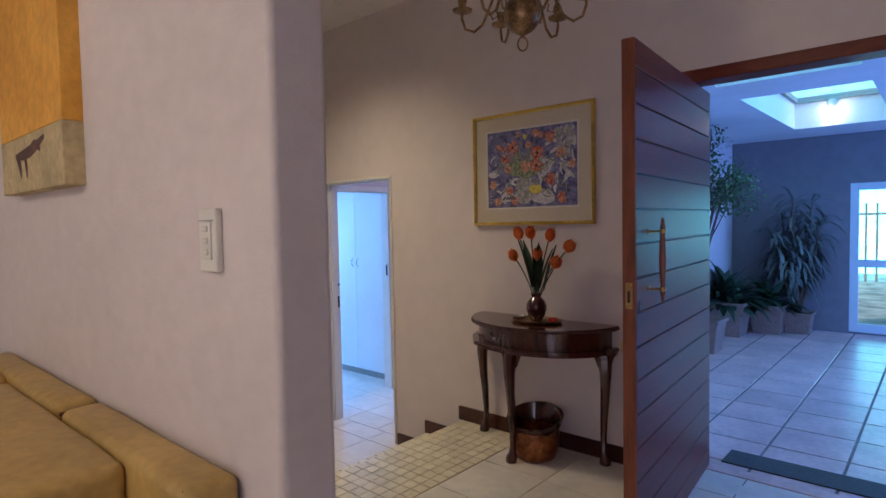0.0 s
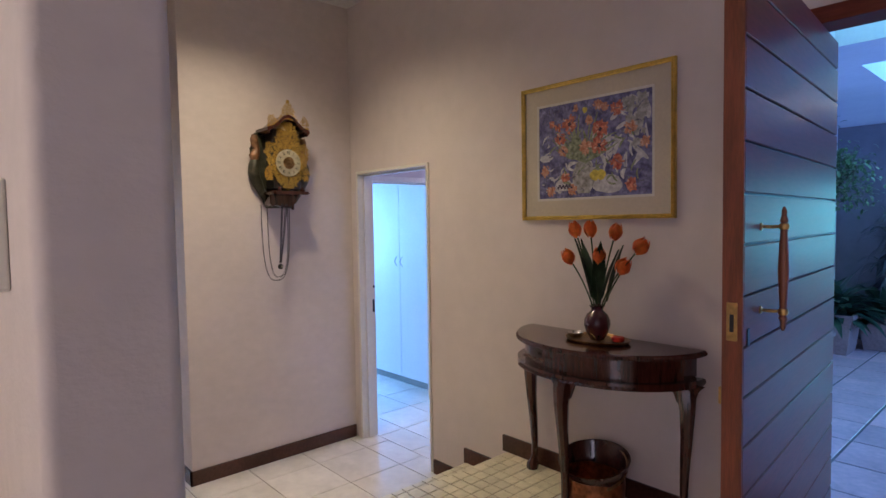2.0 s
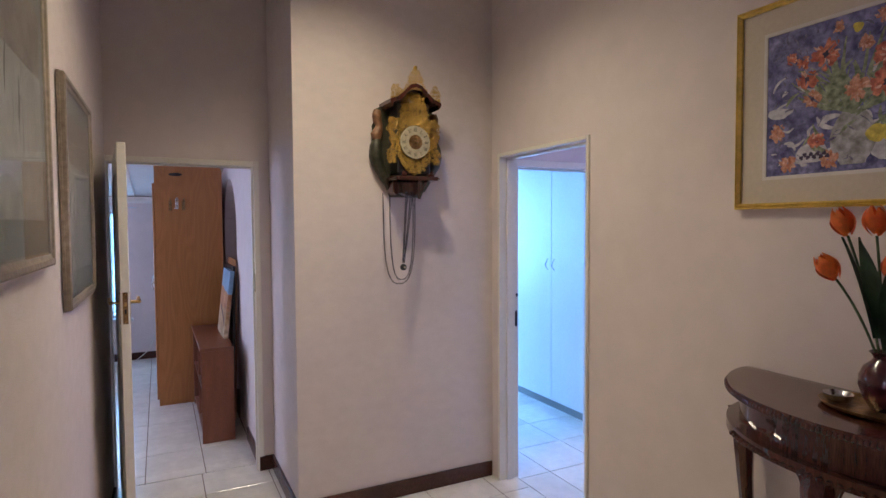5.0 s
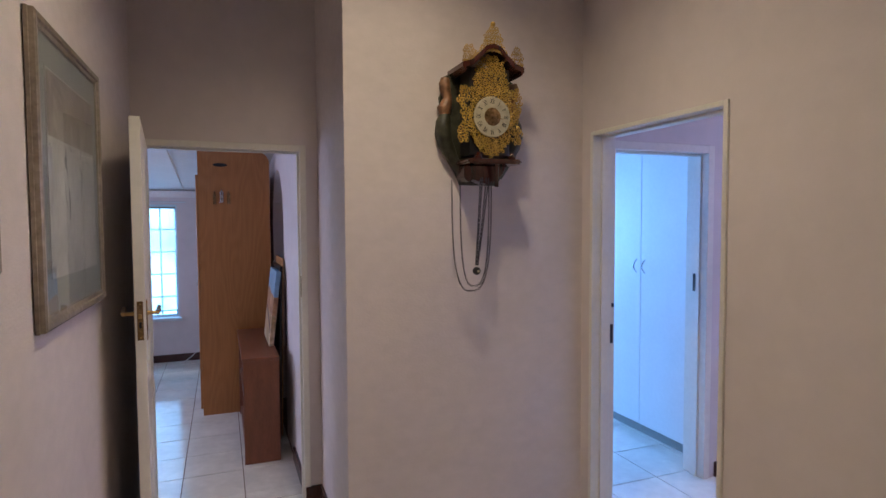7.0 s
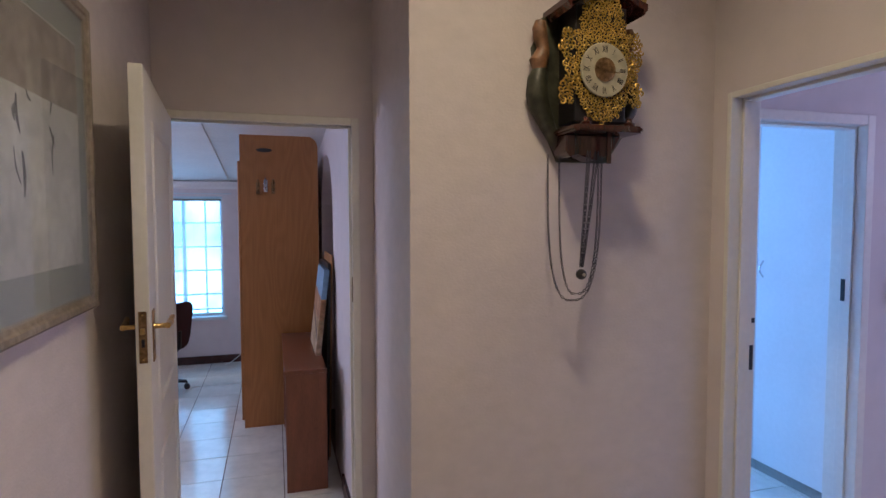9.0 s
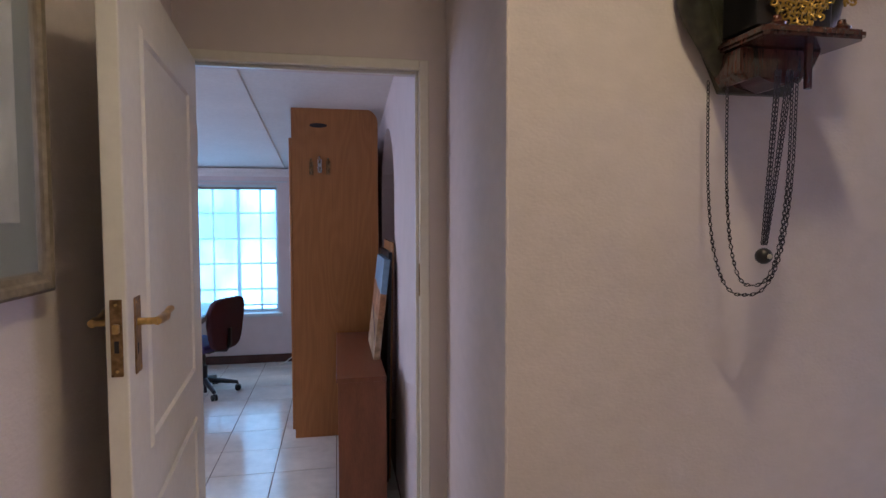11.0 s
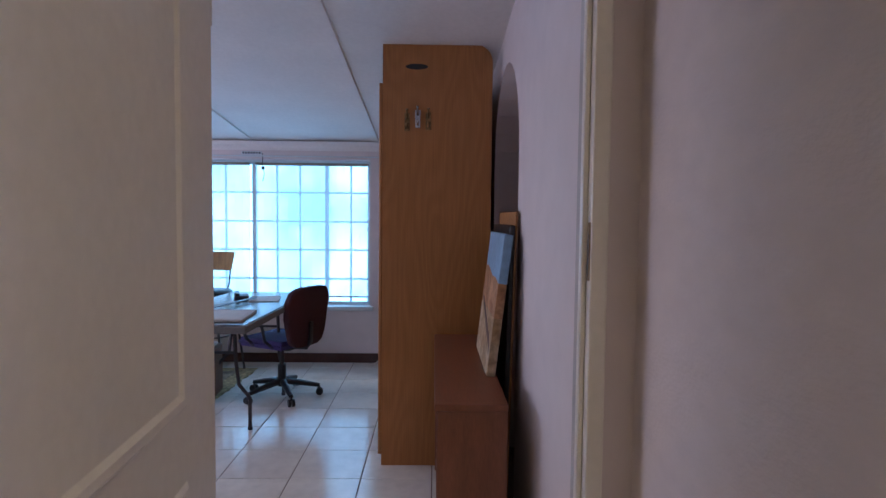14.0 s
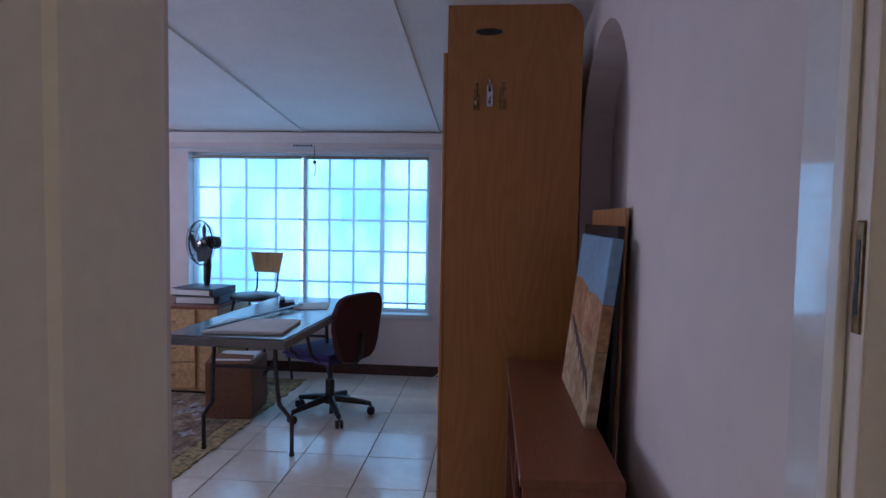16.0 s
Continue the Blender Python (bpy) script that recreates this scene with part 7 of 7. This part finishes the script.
def rug():
    t = thing("rug", "worn patterned oriental rug with frayed tan border", "rug", place=(-7.6, -0.9, 0))
    rnd = random.Random(11)
    x0, x1, y0, y1 = -8.62, -6.55, -1.75, -0.14

    def edge(a, b, n, amp, along):
        out = []
        for k in range(n):
            s = k / n
            o = rnd.uniform(-amp, amp)
            out.append((a[0] + (b[0] - a[0]) * s + (0 if along == "x" else o), a[1] + (b[1] - a[1]) * s + (o if along == "x" else 0)))
        return out

    pts = edge((x0, y0), (x1, y0), 20, 0.01, "x") + edge((x1, y0), (x1, y1 - 0.10), 40, 0.012, "y") + edge((x1, y1 - 0.10), (x0, y1), 60, 0.012, "x") + edge((x0, y1), (x0, y0), 20, 0.01, "y")
    bm = bmesh.new()
    slab(bm, pts, 0.007, Matrix.Translation((0, 0, 0.001)))
    part("border", bm, "rug_edge", t, "frayed tan border")
    bm = bmesh.new()
    slab(bm, [(x0 + 0.12, y0 + 0.12), (x1 - 0.16, y0 + 0.12), (x1 - 0.14, y1 - 0.22), (x0 + 0.12, y1 - 0.14)], 0.003, Matrix.Translation((0, 0, 0.0078)))
    part("field", bm, "rug", t, "faded red and brown patterned field")
    bm = bmesh.new()
    for k in range(70):
        x, y = rnd.uniform(x0 + 0.2, x1 - 0.3), rnd.uniform(y0 + 0.2, y1 - 0.32)
        n = 8
        r = rnd.uniform(0.02, 0.05)
        vs = [bm.verts.new((x + r * (1 + 0.4 * math.cos(4 * a)) * math.cos(a), y + r * (1 + 0.4 * math.cos(4 * a)) * math.sin(a), 0.0112)) for a in [2 * math.pi * j / n for j in range(n)]]
        bm.faces.new(vs)
    tagged(part("motif", bm, "art_grey", t, "pale woven motifs"), kind="stuff")


rug()

# ---- porch ----
for y0, y1 in SK:
    bm = bmesh.new()
    top = 2.93
    box(bm, -1.32, y0 - 0.04, PC + 0.15, -1.28, y1 + 0.04, top)
    box(bm, -0.42, y0 - 0.04, PC + 0.15, -0.38, y1 + 0.04, top)
    box(bm, -1.28, y0 - 0.04, PC + 0.15, -0.42, y0, top)
    box(bm, -1.28, y1, PC + 0.15, -0.42, y1 + 0.04, top)
    structure("skylight_shaft", bm, "ceiling", "white skylight shaft")
    w = thing("skylight", "glazed skylight with grey frame over the porch", "skylight", kind="structure", place=(-0.85, (y0 + y1) / 2, top))
    for s in ((-1.32, y0 - 0.04, -1.24, y1 + 0.04), (-0.46, y0 - 0.04, -0.38, y1 + 0.04), (-1.24, y0 - 0.04, -0.46, y0 + 0.04), (-1.24, y1 - 0.04, -0.46, y1 + 0.04)):
        part("frame_bar", rbox(s[0], s[1], top, s[2], s[3], top + 0.06, 0.003, 1), "mount_grey", w)
    bm = bmesh.new()
    box(bm, -1.24, y0 + 0.04, top + 0.02, -0.46, y1 - 0.04, top + 0.026)
    part("pane", bm, "glass", w).visible_shadow = False
    bm = bmesh.new()
    v = [bm.verts.new(p) for p in ((-1.6, y0 - 0.3, top + 0.11), (-0.1, y0 - 0.3, top + 0.11), (-0.1, y1 + 0.3, top + 0.11), (-1.6, y1 + 0.3, top + 0.11))]
    bm.faces.new(v)
    structure("backdrop", bm, "sky_glow", "bright sky above the skylight")
t = thing("wall_spotlight", "small lit spotlight on the skylight shaft", "spotlight", place=(-0.93, 7.34, 2.87))
bm = bmesh.new()
lathe(bm, [(0.03, -0.03), (0.045, 0.0), (0.04, 0.05), (0.02, 0.06)], (-0.93, 7.30, 2.87), 18)
part("shade", bm, "plastic_white", t, "", True)
bm = bmesh.new()
tube(bm, [(-0.93, 7.30, 2.90), (-0.93, 7.349, 2.905)], 0.012, 8)
part("arm", bm, "plastic_white", t, "", True)
bm = bmesh.new()
bmesh.ops.create_icosphere(bm, subdivisions=2, radius=0.026, matrix=Matrix.Translation((-0.93, 7.30, 2.845)))
part("bulb", bm, "lamp_glow", t, "glowing bulb", True)


def glazed_door():
    d = thing("glazed_door", "pale painted glazed door to the garden", "door", place=(-0.3, 8.22, UP))
    x0, x1, z0, z1 = -0.86, 0.25, UP, 2.08
    for s in ((x0, z0, x0 + 0.085, z1), (x1 - 0.085, z0, x1, z1), (x0 + 0.085, z1 - 0.085, x1 - 0.085, z1), (x0 + 0.085, z0, x1 - 0.085, z0 + 0.10), (x0 + 0.085, 1.10, x1 - 0.085, 1.19)):
        part("frame_bar", rbox(s[0], 8.205, s[1], s[2], 8.255, s[3], 0.004, 1), "window_paint", d)
    for a, b in ((z0 + 0.10, 1.10), (1.19, z1 - 0.085)):
        bm = bmesh.new()
        box(bm, x0 + 0.085, 8.225, a, x1 - 0.085, 8.231, b)
        part("pane", bm, "glass", d).visible_shadow = False


glazed_door()
bm = bmesh.new()
v = [bm.verts.new(p) for p in ((-300, 8.4, 0.05), (300, 8.4, 0.05), (300, 500, 0.05), (-300, 500, 0.05))]
bm.faces.new(v)
structure("ground", bm, "lawn", "garden and street ground")
bm = bmesh.new()
v = [bm.verts.new(p) for p in ((-5.0, 20, 0), (5.0, 20, 0), (5.0, 20, 5), (-5.0, 20, 5))]
bm.faces.new(v)
structure("backdrop", bm, "street_glow", "bright hazy street and trees outside")
gate = thing("palisade_gate", "grey steel palisade gate at the street with a small sign", "gate", place=(-2.2, 17.6, 0.05))
for k in range(22):
    x = -4.4 + 0.22 * k
    part("picket", rbox(x, 17.6, 0.05, x + 0.05, 17.63, 2.0, 0.005, 1), "mount_grey", gate)
for z in (0.4, 1.7):
    part("rail", rbox(-4.5, 17.63, z, 0.5, 17.66, z + 0.06, 0.005, 1), "mount_grey", gate)
part("sign", rbox(-2.55, 17.56, 1.3, -2.2, 17.59, 1.75, 0.005, 1), "mount_grey", gate, "small grey sign")


def leafy(bm, base, way, length, width, droop, fold=0.25):
    """One long leaf that arches from base."""
    n = 5
    side = way.cross(Vector((0, 0, 1)))
    side = side.normalized() if side.length > 0.01 else Vector((1, 0, 0))
    rows = []
    p = base.copy()
    d = way.normalized()
    for k in range(n + 1):
        s = k / n
        w = width * math.sin(math.pi * (0.08 + 0.9 * s))
        up = side.cross(d)
        rows.append((bm.verts.new(p - side * w + up * w * fold), bm.verts.new(p), bm.verts.new(p + side * w + up * w * fold)))
        p = p + d * (length / n)
        d = (d + Vector((0, 0, -droop / n))).normalized()
    for a, b in zip(rows, rows[1:]):
        bm.faces.new((a[0], a[1], b[1], b[0]))
        bm.faces.new((a[1], a[2], b[2], b[1]))


def planter(x, y, w, h, material="pot_clay"):
    bm = bmesh.new()
    c = [(-1, -1), (1, -1), (1, 1), (-1, 1)]
    loops = [[bm.verts.new((x + sx * r, y + sy * r, UP - 0.018 + z)) for sx, sy in c] for r, z in ((w * 0.38, 0), (w * 0.48, h * 0.9), (w * 0.53, h * 0.9), (w * 0.53, h), (w * 0.46, h), (w * 0.44, h * 0.88))]
    for a, b in zip(loops, loops[1:]):
        for k in range(4):
            bm.faces.new((a[k], a[(k + 1) % 4], b[(k + 1) % 4], b[k]))
    bm.faces.new(loops[0])
    return bm


def potted_plant(name, label, x, y, w, h, leaves, length, width, droop, material, seed, spread=0.0, trunk=0.0):
    rnd = random.Random(seed)
    t = thing(name, label, "plant", "potted plants in the porch", place=(x, y, UP - 0.018))
    pot = part("pot", planter(x, y, w, h), "pot_clay", t, "square clay pot")
    bm = bmesh.new()
    box(bm, x - w * 0.44, y - w * 0.44, UP + h * 0.80 - 0.018, x + w * 0.44, y + w * 0.44, UP + h * 0.87 - 0.018)
    part("soil", bm, "soil", pot)
    z0 = UP + h * 0.87 - 0.02
    bm = bmesh.new()
    for k in range(leaves):
        a = rnd.uniform(0, 6.283)
        e = rnd.uniform(0.2, 1.35)
        s = rnd.random()
        base = Vector((x + spread * s * rnd.uniform(-1, 1), y + spread * s * rnd.uniform(-0.5, 0.5), z0 + trunk * s))
        leafy(bm, base, Vector((math.cos(a) * math.cos(e), math.sin(a) * math.cos(e), math.sin(e))), length * rnd.uniform(0.7, 1.2), width * rnd.uniform(0.7, 1.2), droop * rnd.uniform(0.6, 1.3))
    part("foliage", bm, material, t, "", True)
    return t, z0, rnd


potted_plant("peace_lily", "broad-leaved dark green plant in a square clay pot", -1.95, 7.33, 0.44, 0.40, 120, 0.50, 0.055, 1.5, "leaf", 1, 0.08)
potted_plant("peace_lily", "smaller broad-leaved plant in a square clay pot", -1.60, 7.74, 0.36, 0.34, 80, 0.42, 0.045, 1.5, "leaf", 2, 0.06)
t, z0, rnd = potted_plant("dracaena", "tall grey-green dracaena with drooping strap leaves in a pot", -1.32, 7.92, 0.30, 0.25, 1, 0.2, 0.02, 1.0, "leaf_grey", 3)
for k, (dx, top) in enumerate(((-0.05, 1.95), (-0.28, 1.55), (0.22, 1.65), (-0.12, 1.35), (0.05, 1.2), (0.12, 1.85), (-0.35, 1.2), (-0.2, 1.75))):
    p0, p1 = Vector((-1.32, 7.92, z0)), Vector((-1.32 + dx, 7.88 + 0.03 * k - 0.1, top))
    bm = bmesh.new()
    tube(bm, [p0, p0.lerp(p1, 0.5) + Vector((dx * 0.15, 0, 0)), p1], [0.016, 0.012, 0.009], 7)
    part("stem", bm, "bark", t, "", True)
    bm = bmesh.new()
    for j in range(58):
        s = rnd.uniform(0.45, 1.0)
        a, e = rnd.uniform(0, 6.283), rnd.uniform(-0.2, 1.2) if s > 0.85 else rnd.uniform(-0.5, 0.5)
        d = Vector((math.cos(a) * math.cos(e), 0.6 * math.sin(a) * math.cos(e), math.sin(e)))
        leafy(bm, p0.lerp(p1, s), d, rnd.uniform(0.22, 0.36), 0.018, 2.2)
    part("foliage", bm, "leaf_grey", t, "", True)


def ficus():
    t = thing("ficus_tree", "slender ficus tree with small variegated leaves in a pot", "tree", "potted plants in the porch", place=(-1.88, 6.3, UP - 0.018))
    part("pot", planter(-1.9, 6.3, 0.36, 0.34), "pot_clay", t, "square clay pot")
    rnd = random.Random(9)
    root = Vector((-1.9, 6.3, UP + 0.25))
    fork = Vector((-1.92, 6.32, 1.45))
    bm = bmesh.new()
    tube(bm, [root, root.lerp(fork, 0.5) + Vector((0.02, 0.01, 0)), fork], [0.024, 0.020, 0.015], 9)
    tips = []
    for k in range(22):
        tip = Vector((-1.93 + rnd.uniform(-0.15, 0.42), 6.35 + rnd.uniform(-0.35, 0.35), rnd.uniform(1.85, 2.62)))
        if tip.x > -1.75 and tip.z > 2.2:
            tip.z -= 0.35
        mid = fork.lerp(tip, 0.5) + Vector((0, 0, 0.10))
        tube(bm, [fork - Vector((0, 0, rnd.uniform(0, 0.3))), mid, tip, tip + Vector((rnd.uniform(-0.05, 0.10), 0, -0.10))], [0.008, 0.005, 0.003, 0.0015], 5)
        tips += [mid.lerp(tip, 0.6), tip, tip + Vector((0.03, 0, -0.08))]
    part("trunk", bm, "bark", t, "", True)
    bm = bmesh.new()
    for p in tips:
        for j in range(34):
            a, e = rnd.uniform(0, 6.283), rnd.uniform(-0.9, 0.7)
            q = p + Vector((rnd.gauss(0, 0.075), rnd.gauss(0, 0.075), rnd.gauss(0, 0.065)))
            leafy(bm, q, Vector((math.cos(a) * math.cos(e), math.sin(a) * math.cos(e), math.sin(e))), rnd.uniform(0.04, 0.065), 0.012, 1.2)
    part("crown", bm, "leaf_light", t, "", True)


ficus()

# ---- floor pieces ----
tiles(floor_upper, "tile", -1.985, 3.2, -4.6, 3.27, UP, 0.405, 0.405, -1.58, 2.61, "tile", gap=0.005)
tiles(floor_upper, "mosaic_tile", RISE_2 - 0.012, -1.99, 0.83, 3.055, UP, 0.0745, 0.0745, -1.99, 3.055, "mosaic", gap=0.006)
tiles(step_middle, "mosaic_tile", RISE_1 - 0.012, RISE_2 - 0.002, 0.83, 3.055, MID, 0.0745, 0.0745, RISE_2 - 0.002, 3.055, "mosaic", gap=0.006)
tiles(floor_lower, "tile", -4.99, RISE_1, 0.83, 3.175, 0, 0.41, 0.405, -3.85, 2.57, "tile", gap=0.005)
tiles(floor_study, "tile", -8.86, -5.0, -1.9, 1.715, 0, 0.355, 0.36, -7.25, 0.66, "tile", gap=0.005)
tiles(floor_lobby, "tile", -6.6, -2.85, 3.18, 4.75, 0, 0.41, 0.40, -4.38, 3.82, "tile", gap=0.005)
tiles(floor_porch, "tile", -2.12, 1.0, 3.375, 8.19, UP - 0.02, 0.40, 0.40, -0.80, 4.3, "terracotta", gap=0.016, high=0.008)
tiles(floor_upper, "tile", RISE_2, -1.99, -4.6, 0.675, UP, 0.405, 0.405, -1.58, 2.61, "tile", gap=0.005)
tiles(floor_living, "tile", -4.865, RISE_2 - 0.002, -4.6, 0.675, UP, 0.405, 0.405, -1.58, 2.61, "tile", gap=0.005)
